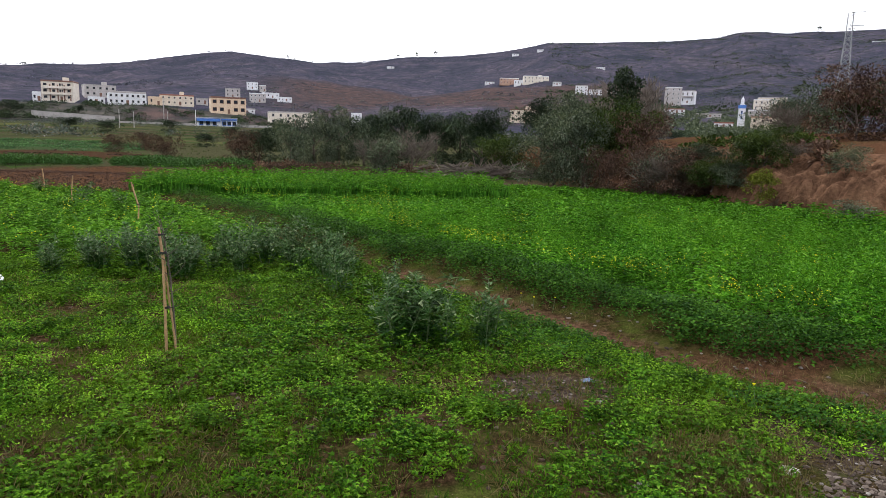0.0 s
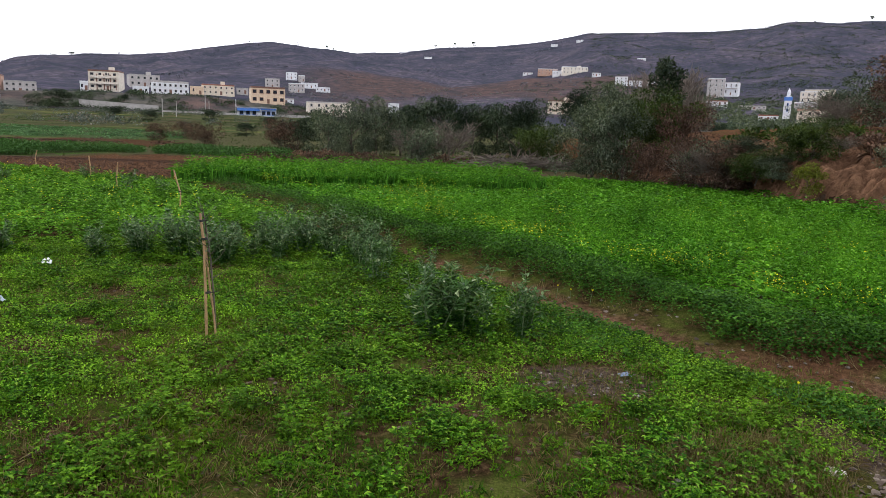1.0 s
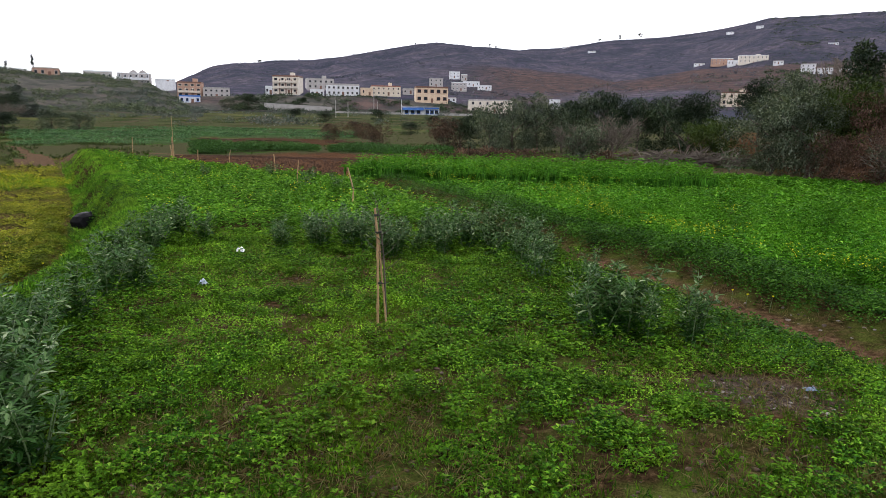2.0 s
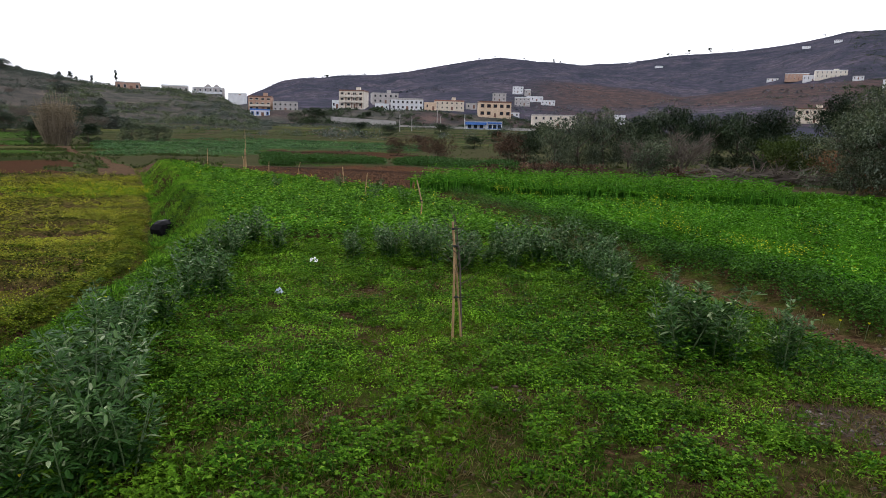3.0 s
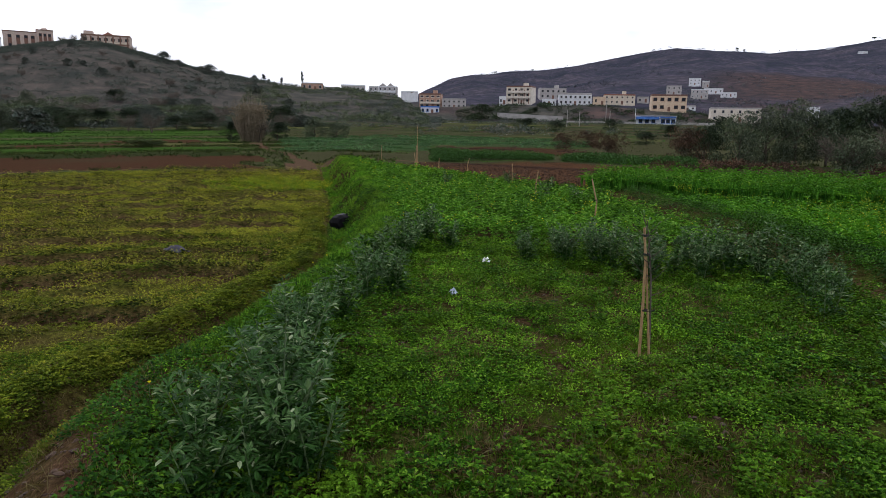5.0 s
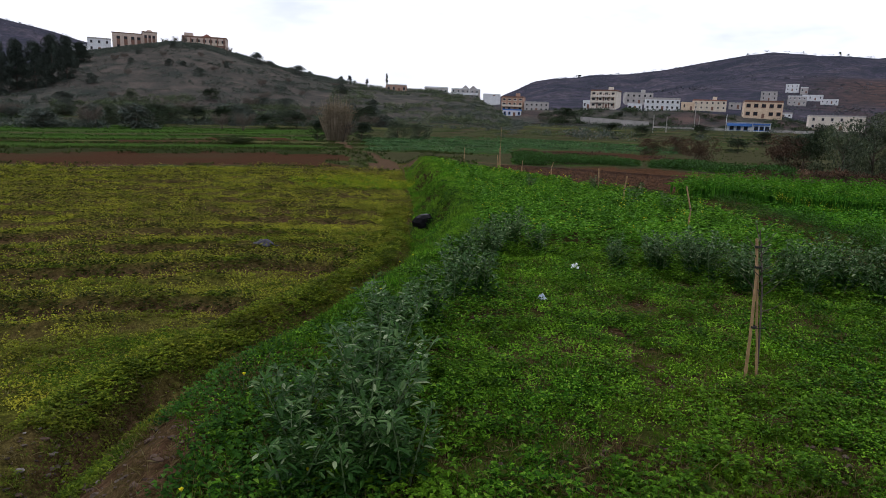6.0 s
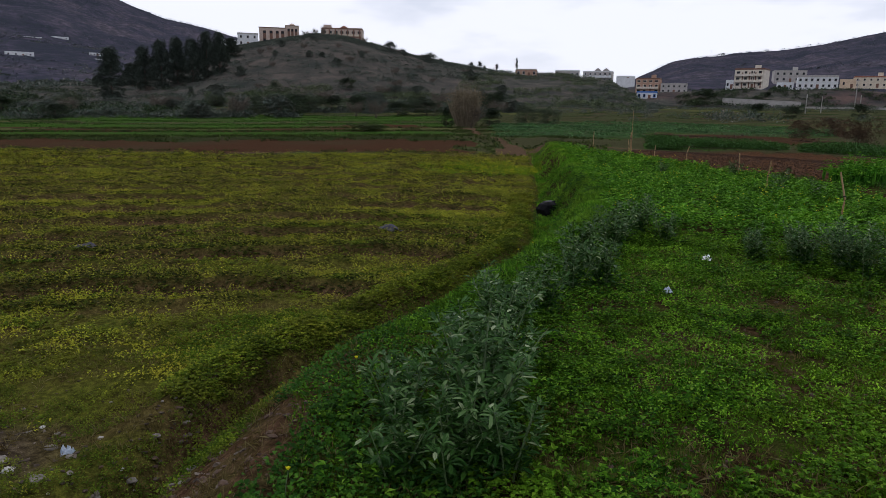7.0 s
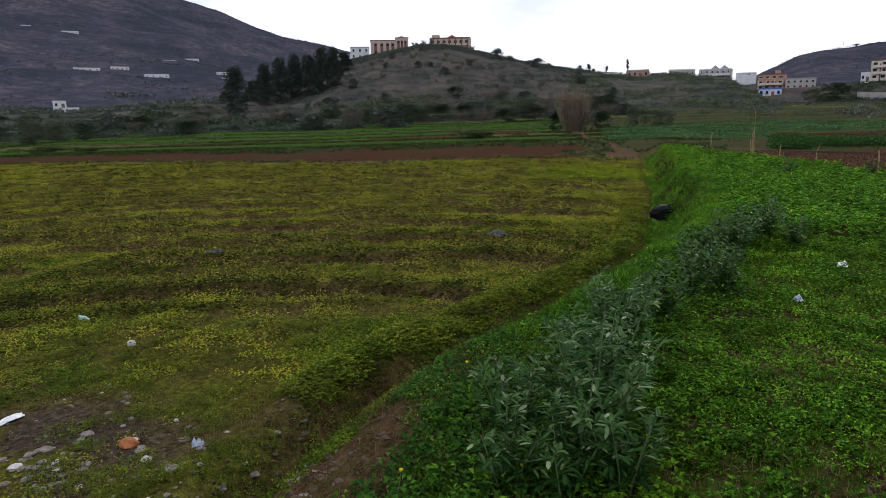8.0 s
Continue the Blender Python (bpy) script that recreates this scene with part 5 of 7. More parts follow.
KINDS = [bean_plant(1, 0.72, 9, 0.40), bean_plant(2, 0.64, 5, 0.26), bean_plant(3, 0.55, 5, 0.20), bean_plant(4, 0.66, 3, 0.12)]
BEANS = [  # kind, x, y, scale
    (0, -3.62, 2.78, 1.08), (1, -3.95, 2.5, 0.95), (0, -3.95, 3.1, 0.95), (1, -4.35, 3.55, 1.05), (0, -4.75, 3.95, 0.92), (1, -5.1, 4.45, 0.95), (2, -3.3, 2.35, 0.85), (1, -3.22, 2.66, 0.9), (2, -3.5, 2.14, 0.85), (3, -3.36, 2.5, 0.9),
    (2, -5.25, 4.95, 1.0), (1, -5.6, 5.75, 0.95), (2, -5.5, 6.15, 1.05), (1, -6.05, 6.35, 0.95), (2, -6.5, 7.0, 1.1), (0, -6.75, 7.75, 0.88), (1, -7.1, 8.4, 1.05), (0, -7.35, 9.15, 0.9), (1, -6.75, 9.0, 0.9),
    (1, -0.46, 6.22, 1.1), (1, -0.2, 6.32, 1.15), (3, -0.62, 6.42, 1.0), (2, -0.35, 6.5, 1.15), (3, -0.02, 6.2, 0.7), (3, 0.42, 6.28, 0.95), (3, 0.36, 6.2, 0.8),
    (3, -1.32, 8.15, 0.95), (3, -1.55, 8.6, 0.8), (2, -1.75, 9.3, 0.9), (3, -0.7, 8.4, 0.7),
    (0, -4.75, 9.1, 0.85), (0, -4.2, 9.2, 0.98), (1, -3.75, 9.35, 1.05), (0, -3.5, 8.9, 0.85), (0, -3.05, 9.7, 0.92), (1, -2.7, 9.9, 1.0), (0, -2.35, 10.2, 1.0), (1, -2.0, 10.35, 0.95), (0, -4.6, 9.75, 0.8),
    (1, -3.4, 10.2, 1.0), (0, -2.9, 10.6, 0.95), (2, -1.6, 10.0, 1.0), (2, -5.3, 8.95, 0.8), (2, -5.1, 9.6, 0.8), (1, -2.2, 9.6, 0.8), (2, -1.9, 10.9, 0.9),
    (3, -4.95, 9.3, 0.8), (2, -4.45, 9.45, 0.75), (3, -4.0, 9.0, 0.8), (2, -3.3, 9.35, 0.8), (3, -2.9, 9.3, 0.75), (3, -2.55, 10.45, 0.85), (2, -3.75, 9.8, 0.8), (3, -1.7, 10.5, 0.8), (2, -1.35, 9.6, 0.75), (3, -5.5, 9.2, 0.7),
    (2, -9.3, 17.3, 1.1), (1, -11.9, 19.6, 0.9), (2, -13.4, 18.2, 0.9), (2, -7.9, 16.2, 0.9), (2, -8.7, 16.0, 0.8),
]
rng_b = random.Random(5)
used = set()
for kind, bx, by, bs in BEANS:
    m = sit(bx, by, rng_b.uniform(0, 6.28), 0.0, bs)
    if kind not in used:
        used.add(kind)
        KINDS[kind].matrix_basis = m
    else:
        made = copy_thing(KINDS[kind], m)
        made.matrix_basis = m

# green weeds grown up between the bean plants
ix = np.concatenate([bx + RNG.normal(0, 0.36, 9) for kind, bx, by, bs in BEANS])
iy = np.concatenate([by + RNG.normal(0, 0.30, 9) for kind, bx, by, bs in BEANS])
iw = RNG.uniform(0.07, 0.17, len(ix))
stuff("bean_row_weeds", leaf_mesh("bean_row_weeds", *mounds(ix, iy, iw, iw * RNG.uniform(0.9, 2.2, len(ix)), 16, 0.046 + 0.001 * np.hypot(ix, iy), 3, 0.4), M_MOUND), "green weeds grown up between the bean plants", "weeds")

# yellow wood-sorrel flowers under the front bean bush
for k, (fx, fy) in enumerate(((-3.68, 1.62), (-3.43, 2.17), (-2.83, 2.11), (-2.89, 1.96), (-4.82, 2.67), (-5.9, 4.9), (-7.4, 6.9), (-6.8, 6.1), (1.05, 8.0), (1.25, 7.8), (0.9, 8.15), (2.35, 4.95))):
    fl = empty("yellow_flower", sit(fx, fy, k * 1.3), "single yellow flower on a thin green stalk", "flower", "yellow flowers by the beans")
    h = 0.16 + 0.05 * math.sin(k * 3.1)
    part("stalk", tube(bmesh.new(), [(0, 0, -0.02), (0.01, 0, h * 0.5), (0.02, 0.01, h)], [0.003, 0.0025, 0.002], 5), M_BEAN_STEM, fl)
    ang = np.arange(5) * 1.2566 + k
    part("petals", leaf_mesh("petals", np.tile([[0.02, 0.01, h]], (5, 1)), np.stack([np.cos(ang), np.sin(ang), 0 * ang + 1.5], 1), 0.026, 0.018, M_YELLOW, fine=True), None, fl)


# ---- cane stakes ----
def cane(parent, pts, r0, r1, name="cane"):
    """A bamboo cane with swollen nodes."""
    pts = [Vector(p) for p in pts]
    path, rad, steps = [], [], 22
    for k in range(steps + 1):
        f = k / steps * (len(pts) - 1)
        i = min(int(f), len(pts) - 2)
        path.append(tuple(pts[i].lerp(pts[i + 1], f - i)))
        rad.append((r0 + (r1 - r0) * k / steps) * (1.16 if k % 4 == 0 else 1.0))
    return part(name, tube(bmesh.new(), path, rad, 8), M_CANE, parent)


def tie(parent, p, r, tail=0.0):
    bm = bmesh.new()
    for k in range(3):
        tube(bm, [(p[0] + r * math.cos(a), p[1] + r * math.sin(a), p[2] + 0.006 * k) for a in np.linspace(0, 6.4, 14)], [0.004] * 14, 5)
    if tail:
        tube(bm, [(p[0] + r, p[1], p[2]), (p[0] + r + tail * 0.6, p[1], p[2] + 0.01), (p[0] + r + tail, p[1], p[2] + tail * 0.3)], [0.004, 0.004, 0.003], 5)
    return part("tie", bm, M_TIE, parent, "dark twine tie")


st = empty("stake", sit(-2.465, 5.786), "tall bamboo stake tied with twine to a bare sapling", "stake")
cane(st, [(-0.01, 0, -0.05), (-0.015, 0.02, 0.42), (-0.035, 0.06, 0.84), (-0.07, 0.08, 1.13)], 0.0125, 0.0105)
cane(st, [(0.07, 0.03, -0.05), (0.035, 0.05, 0.30), (0.01, 0.06, 0.45), (-0.03, 0.08, 0.83), (-0.075, 0.085, 1.12)], 0.0095, 0.008)
bm = bmesh.new()
tube(bm, [(0.06, 0.05, -0.05), (0.05, 0.05, 0.3), (0.02, 0.07, 0.7), (-0.03, 0.10, 1.02), (-0.06, 0.10, 1.20)], [0.009, 0.008, 0.007, 0.006, 0.003], 7)
for k in range(16):
    z0 = 0.55 + 0.04 * k
    a = k * 2.4
    x0, y0 = 0.03 - 0.09 * (z0 - 0.55) / 0.65, 0.065 + 0.03 * (z0 - 0.55)
    l = 0.14 * (1.25 - 0.5 * k / 16)
    tube(bm, [(x0, y0, z0), (x0 + l * 0.5 * math.cos(a), y0 + l * 0.5 * math.sin(a), z0 + 0.05), (x0 + l * math.cos(a), y0 + l * math.sin(a), z0 + 0.13)], [0.004, 0.003, 0.0015], 4)
part("sapling", bm, M_BARK, st, "bare grey sapling")
ang = np.arange(70) * 2.4
hh = np.linspace(0.72, 1.24, 70)
part("sapling_leaves", leaf_mesh("sapling_leaves", np.stack([-0.04 + 0.09 * np.cos(ang) * (1 + 0.4 * np.sin(ang * 3)), 0.09 + 0.09 * np.sin(ang), hh], 1), np.stack([np.cos(ang), np.sin(ang), 0.7 + 0 * ang], 1), 0.055, 0.018, M_BEAN, fine=True), None, st)
tie(st, (-0.005, 0.035, 0.42), 0.024, 0.07)
tie(st, (-0.03, 0.065, 0.90), 0.026, 0.0)
tie(st, (-0.05, 0.075, 1.06), 0.024, 0.03)

STAKES = [(-6.12, 13.25, 0.95, 0.10, 0.017), (-9.3, 16.7, 0.80, -0.03, 0.017), (-11.9, 19.9, 0.75, 0.03, 0.02), (-17.2, 25.2, 0.55, -0.06, 0.022), (-24.8, 28.2, 0.85, 0.0, 0.02), (-21.5, 26.9, 0.6, 0.05, 0.02), (-19.0, 25.5, 0.5, 0.0, 0.02)]
for sx, sy, sh, lean, rad in STAKES:
    s2 = empty("stake", sit(sx, sy), "bare bamboo stake in the leafy crop", "stake", "stakes in the crop")
    cane(s2, [(0, 0, -0.05), (lean * 0.4, 0, sh * 0.5), (-lean, 0.02, sh)], rad, rad * 0.8)
    tie(s2, (lean * 0.3, 0, sh * 0.55), rad + 0.008)
tp = empty("stake", sit(-20.57, 25.83), "thin tall pole bound to a shorter cane", "stake")
cane(tp, [(0, 0, -0.05), (0.02, 0, 0.7), (0.0, 0.02, 1.0)], 0.035, 0.03)
cane(tp, [(0.08, 0, -0.05), (0.05, 0, 1.0), (0.02, 0.02, 1.95)], 0.016, 0.008)
tie(tp, (0.03, 0, 0.7), 0.05)


# ---- litter and stones ----
def lump(bm, r, flat, seed, rough=0.28):
    """A broken stone or clod."""
    made = bmesh.ops.create_icosphere(bm, subdivisions=2, radius=r)
    off = Vector((seed * 1.7, seed * 0.9, seed * 2.3))
    for v in made["verts"]:
        d = v.co.normalized()
        k = 1 + rough * (noise.noise(d * 1.4 + off) + 0.5 * noise.noise(d * 3.5 + off))
        v.co = Vector((v.co.x * k * 1.2, v.co.y * k, v.co.z * k * flat))
    return bm


def stone(x, y, r, flat, seed, material, label, turn=0.0, category="stone", group="stones by the track", name="stone"):
    bm = lump(bmesh.new(), r, flat, seed)
    me = bpy.data.meshes.new(name)
    bm.to_mesh(me)
    bm.free()
    me.materials.append(material)
    ob = new(name, me)
    ob.matrix_basis = sit(x, y, turn, -r * flat * 0.35)
    return tagged(ob, label, category, group)


PALE, DULL = "pale broken limestone lying on bare ground", "grey-brown stone half sunk in the soil"
stone(-9.47, 0.69, 0.05, 0.9, 3, M_WHITESTONE, PALE)
stone(-6.01, 0.59, 0.04, 0.6, 5, M_WHITESTONE, PALE)
stone(2.113, 3.95, 0.055, 0.6, 7, M_WHITESTONE, PALE)
stone(1.78, 3.78, 0.05, 0.55, 8, M_STONE, DULL)
stone(1.15, 3.72, 0.045, 0.55, 9, M_STONE, DULL)
rs = random.Random(11)
for k in range(70):
    a, d = rs.uniform(0, 6.28), abs(rs.gauss(0, 0.85))
    sx, sy = -6.15 + 1.1 * d * math.cos(a), 0.0 + 0.75 * d * math.sin(a)
    stone(sx, sy, rs.uniform(0.012, 0.036), rs.uniform(0.4, 0.7), k + 20, M_WHITESTONE if rs.random() < 0.1 else M_STONE, PALE if rs.random() < 0.35 else DULL, rs.uniform(0, 6))
for k in range(46):
    a, d = rs.uniform(0, 6.28), abs(rs.gauss(0, 0.6))
    sx, sy = 2.65 + 0.8 * d * math.cos(a), 3.7 + 0.5 * d * math.sin(a)
    stone(sx, sy, rs.uniform(0.006, 0.017), rs.uniform(0.4, 0.7), k + 120, M_STONE, DULL, rs.uniform(0, 6))
for k in range(26):
    f = rs.uniform(0, 1)
    sx, sy = -4.2 - 1.9 * f + rs.gauss(0, 0.25), 0.9 + 0.9 * f + rs.gauss(0, 0.2)
    stone(sx, sy, rs.uniform(0.012, 0.035), 0.5, k + 220, M_STONE, DULL, rs.uniform(0, 6))
for k in range(14):
    f = rs.uniform(0, 1)
    sx, sy = 4.0 - 3.2 * f + rs.gauss(0, 0.2), 4.9 + 3.3 * f + rs.gauss(0, 0.2)
    stone(sx, sy, rs.uniform(0.010, 0.024), 0.5, k + 320, M_STONE, DULL, rs.uniform(0, 6))
for k in range(24):
    a, d = rs.uniform(0, 6.28), 0.5 * rs.random() ** 0.5
    stone(0.85 + 1.3 * d * math.cos(a), 5.25 + 0.6 * d * math.sin(a), rs.uniform(0.008, 0.02), 0.55, k + 420, M_STONE, DULL, rs.uniform(0, 6))
for k in range(22):
    stone(rs.gauss(-6.35, 0.75), rs.gauss(0.15, 0.5), rs.uniform(0.02, 0.05), rs.uniform(0.3, 0.5), k + 520, M_STONE if k % 7 else M_WHITESTONE, DULL if k % 7 else PALE, rs.uniform(0, 6))
stone(-6.38, 0.49, 0.065, 0.8, 77, M_REDCLOD, "rusty orange clod of rubble on the ground", 0.4, "clod", "", "clod")


def scrap(x, y, w, d, h, seed, material, label, name="plastic_scrap", category="litter", lift=0.02):
    """A crumpled sheet with thickness."""
    bm = bmesh.new()
    bmesh.ops.create_grid(bm, x_segments=9, y_segments=9, size=0.5)
    off = Vector((seed, seed * 2.1, 0))
    for v in bm.verts:
        nz = noise.noise(Vector((v.co.x * 3.5, v.co.y * 3.5, 0)) + off) + 0.6 * noise.noise(Vector((v.co.x * 9, v.co.y * 9, 0)) + off)
        edge = 1 - 0.25 * noise.noise(Vector((math.atan2(v.co.y, v.co.x) * 1.5, seed, 0)))
        v.co = Vector((v.co.x * w * edge, v.co.y * d * edge, h * (0.55 + 0.8 * nz) * max(0.1, 1 - 2.4 * (v.co.x**2 + v.co.y**2))))
    bmesh.ops.solidify(bm, geom=list(bm.faces), thickness=0.003)
    me = bpy.data.meshes.new(name)
    bm.to_mesh(me)
    bm.free()
    me.materials.append(material)
    for p in me.polygons:
        p.use_smooth = True
    ob = new(name, me)
    ob.matrix_basis = sit(x, y, seed, -lift)
    return tagged(ob, label, category)


scrap(-4.95, 6.52, 0.10, 0.08, 0.08, 1.3, M_LITTER_B, "crumpled pale blue plastic scrap among the weeds", lift=0.04)
scrap(-5.59, 8.26, 0.15, 0.11, 0.09, 2.1, M_LITTER_W, "crumpled white plastic scrap among the weeds", lift=0.07)
scrap(1.17, 5.4, 0.11, 0.06, 0.04, 3.2, M_LITTER_D, "dirty blue plastic scrap on a rubble patch")
bx_, by_ = -11.14, 0.18
bottle = empty("bottle", Matrix.Translation((bx_, by_, ground_z(bx_, by_) + 0.035)) @ Matrix.Rotation(0.5, 4, "Z") @ Matrix.Rotation(1.5, 4, "Y"), "discarded pale green plastic bottle in the mown field", "bottle")
part("body", tube(bmesh.new(), [(0, 0, -0.12), (0, 0, -0.11), (0, 0, 0.05), (0, 0, 0.09), (0, 0, 0.12)], [0.025, 0.034, 0.034, 0.018, 0.013], 12), M_BOTTLE, bottle)
part("cap", tube(bmesh.new(), [(0, 0, 0.12), (0, 0, 0.14)], [0.015, 0.015], 10), M_LITTER_W, bottle, "white cap")
scrap(-5.87, 0.95, 0.09, 0.07, 0.08, 4.4, M_LITTER_B, "crumpled greyish plastic scrap by the track")
scrap(-7.55, -0.4, 0.22, 0.09, 0.05, 5.4, M_LITTER_W, "torn white plastic sheet on rubble")
scrap(-13.25, 8.26, 0.55, 0.26, 0.15, 6.4, M_CLOTH, "heap of grey-violet cloth lying in the mown field", "cloth_heap", "cloth")
scrap(-14.86, 2.55, 0.36, 0.2, 0.14, 7.4, M_CLOTH, "flat bluish plastic scrap in the mown field")
bag = empty("black_bag", sit(-13.7, 13.65, 0.4, 0.0), "half-filled black plastic bag on the bank", "bag")
bm = lump(bmesh.new(), 0.23, 1.15, 9.1, 0.42)
bmesh.ops.translate(bm, verts=bm.verts, vec=(0, 0, 0.22))
part("sack", bm, M_BLACKBAG, bag)
bm = tube(bmesh.new(), [(0.10, 0, 0.36), (0.14, 0.02, 0.42), (0.19, 0.04, 0.43)], [0.08, 0.035, 0.05], 9)
part("knot", bm, M_BLACKBAG, bag)


bw = 0.10 + 0.06 * RNG.uniform(0, 1, 26)
bx_, by_ = -13.25 + RNG.normal(0, 0.28, 26), 14.05 + RNG.normal(0, 0.22, 26)
stuff("bag_weeds", leaf_mesh("bag_weeds", *mounds(bx_, by_, bw, 1.6 * bw, 18, 0.06, 3, 0.45), M_MALLOW), "dark weeds beside the black bag", "weeds")


# ---- shrubs and trees ----
def crown_leaves(rng, lobes, leaf, per_lobe, flat=0.75):
    """Leaf clumps over a set of lobes (centre, radius): base, way, length."""
    base, way = [], []
    for (cx, cy, cz, lr) in lobes:
        d = unit(rng.normal(0, 1, (per_lobe, 3)))
        rad = lr * rng.uniform(0.45, 1.05, (per_lobe, 1)) ** 0.6
        p = d * rad
        p[:, 2] *= flat
        base.append(p + [cx, cy, cz])
        way.append(d + rng.normal(0, 0.6, (per_lobe, 3)))
    base, way = np.vstack(base), np.vstack(way)
    keep = base[:, 2] > 0.02
    base, way = base[keep], way[keep]
    return base, way, leaf * rng.uniform(0.6, 1.4, len(base))


def limb_tree(bm, rng, tall, r0, limbs, reach, lean=0.1):
    """A tapered trunk with limbs; gives the limb ends."""
    top = Vector((rng.normal(0, lean), rng.normal(0, lean), tall * 0.7))
    pts = [Vector((0, 0, -0.15)), top * 0.3 + Vector((rng.normal(0, 0.04), 0, 0)), top * 0.65, top]
    tube(bm, [tuple(p) for p in pts], [r0, r0 * 0.8, r0 * 0.55, r0 * 0.25], 7)
    ends = [top]
    for k in range(limbs):
        f = rng.uniform(0.25, 0.95)
        a = k * 2.4 + rng.normal(0, 0.3)
        p0 = top * f
        l = reach * rng.uniform(0.6, 1.1) * (1.15 - 0.5 * f)
        p1 = p0 + Vector((math.cos(a) * l * 0.55, math.sin(a) * l * 0.55, l * 0.45))
        p2 = p0 + Vector((math.cos(a) * l, math.sin(a) * l, l * rng.uniform(0.6, 1.1)))
        tube(bm, [tuple(p0), tuple(p1), tuple(p2)], [r0 * 0.42, r0 * 0.26, r0 * 0.08], 5)
        ends.append(p2)
    return ends


def leafy_tree(name, seed, tall, wide, material, leaf, count, label, category, group="", low=0.12, trunk_r=0.09, lobes_n=26):
    rng = np.random.default_rng(seed)
    tree = empty(name, Matrix(), label, category, group)
    bm = bmesh.new()
    ends = limb_tree(bm, rng, tall, trunk_r, 9, wide * 0.42)
    part("trunk", bm, M_BARK, tree)
    lobes = []
    for k in range(lobes_n):
        a, f = rng.uniform(0, 6.28), rng.uniform(low, 1.0)
        bulge = math.sin(math.pi * min(1, 0.12 + 0.86 * f) ** 0.8) ** 0.6
        d = wide * 0.5 * bulge * rng.uniform(0.25, 0.85)
        lobes.append((d * math.cos(a), d * math.sin(a), tall * (f * 0.88 + 0.04), wide * rng.uniform(0.10, 0.20)))
    for e in ends:
        lobes.append((e.x, e.y, e.z, wide * rng.uniform(0.09, 0.16)))
    base, way, ln = crown_leaves(rng, lobes, leaf, count // len(lobes))
    part("crown", leaf_mesh("crown", base, way, ln, ln * 0.5, material), None, tree)
    return tree


def bare_tree(name, seed, tall, wide, label, category, group="", material=None, twigs=900, r0=0.05):
    rng = np.random.default_rng(seed)
    tree = empty(name, Matrix(), label, category, group)
    bm = bmesh.new()
    ends = []
    for s in range(3):
        sub = limb_tree(bm, rng, tall * rng.uniform(0.8, 1.1), r0, 8, wide * 0.45, wide * 0.16)
        ends += sub
    part("trunk", bm, M_BARK, tree)
    e = np.array([tuple(p) for p in ends])
    pickd = rng.integers(0, len(e), twigs)
    base = e[pickd] * rng.uniform(0.45, 1.0, (twigs, 1)) + rng.normal(0, wide * 0.05, (twigs, 3))
    base[:, 2] = np.maximum(base[:, 2], 0.05)
    way = unit(base - [0, 0, tall * 0.15]) + rng.normal(0, 0.55, (twigs, 3)) + [0, 0, 0.4]
    ln = tall * 0.14 * rng.uniform(0.5, 1.4, twigs)
    part("branchwork", leaf_mesh("branchwork", base, way, ln, np.maximum(0.018, ln * 0.045), material or M_GREYTWIG), None, tree)
    return tree


GV = "shrubs along the stream"
T_OLIVE = leafy_tree("olive_tree", 11, 4.0, 4.4, M_OLIVE, 0.13, 7600, "grey-green olive-like tree in the thicket", "tree", GV)
T_DARK = leafy_tree("dark_tree", 12, 4.2, 4.0, M_DARKLEAF, 0.13, 7600, "dark green dense tree in the thicket", "tree", GV)
T_GREEN = leafy_tree("green_shrub", 13, 2.2, 2.8, M_GREENLEAF, 0.10, 5600, "rounded green shrub at the field's edge", "shrub", GV, 0.05, 0.04)
T_DRY = leafy_tree("dry_shrub", 14, 2.0, 2.6, M_DRY, 0.075, 6500, "brown dry shrub with dead leaves", "shrub", GV, 0.03, 0.035)
T_GREYB = bare_tree("bare_shrub", 15, 2.7, 2.8, "bare grey twiggy shrub", "shrub", GV)
T_BARE = bare_tree("bare_tree", 16, 7.5, 3.2, "tall bare tree with thin upright branches", "tree", "bare trees", None, 700, 0.09)
T_CONE = leafy_tree("conifer", 17, 6.2, 2.9, M_DARKLEAF, 0.2, 4200, "tall dark pointed tree above the thicket", "tree", "", 0.08, 0.1)
T_GREYLEAF = leafy_tree("pale_shrub", 18, 2.3, 3.0, M_OLIVE, 0.12, 3000, "pale grey-green shrub with bare stems", "shrub", GV, 0.05, 0.04)
USED = set()


def plant_tree(kind, az, r, tall, wide=None, turn=None, lift=0.0):
    """Stands a kind of tree at a bearing, with its height and width in metres."""
    box_ = KIND_SIZE[kind.name]
    sz = tall / box_[0]
    sw = (wide or tall / box_[0] * box_[1]) / box_[1]
    px, py = at_bearing(az, r)
    m = Matrix.Translation((px, py, ground_z(px, py) - 0.05 + lift)) @ Matrix.Rotation(turn if turn is not None else az * 7.3 + r, 4, "Z") @ Matrix.Diagonal((sw, sw, sz, 1))
    ob = kind if kind.name not in USED else copy_thing(kind, m)
    USED.add(kind.name)
    ob.matrix_basis = m
    return ob


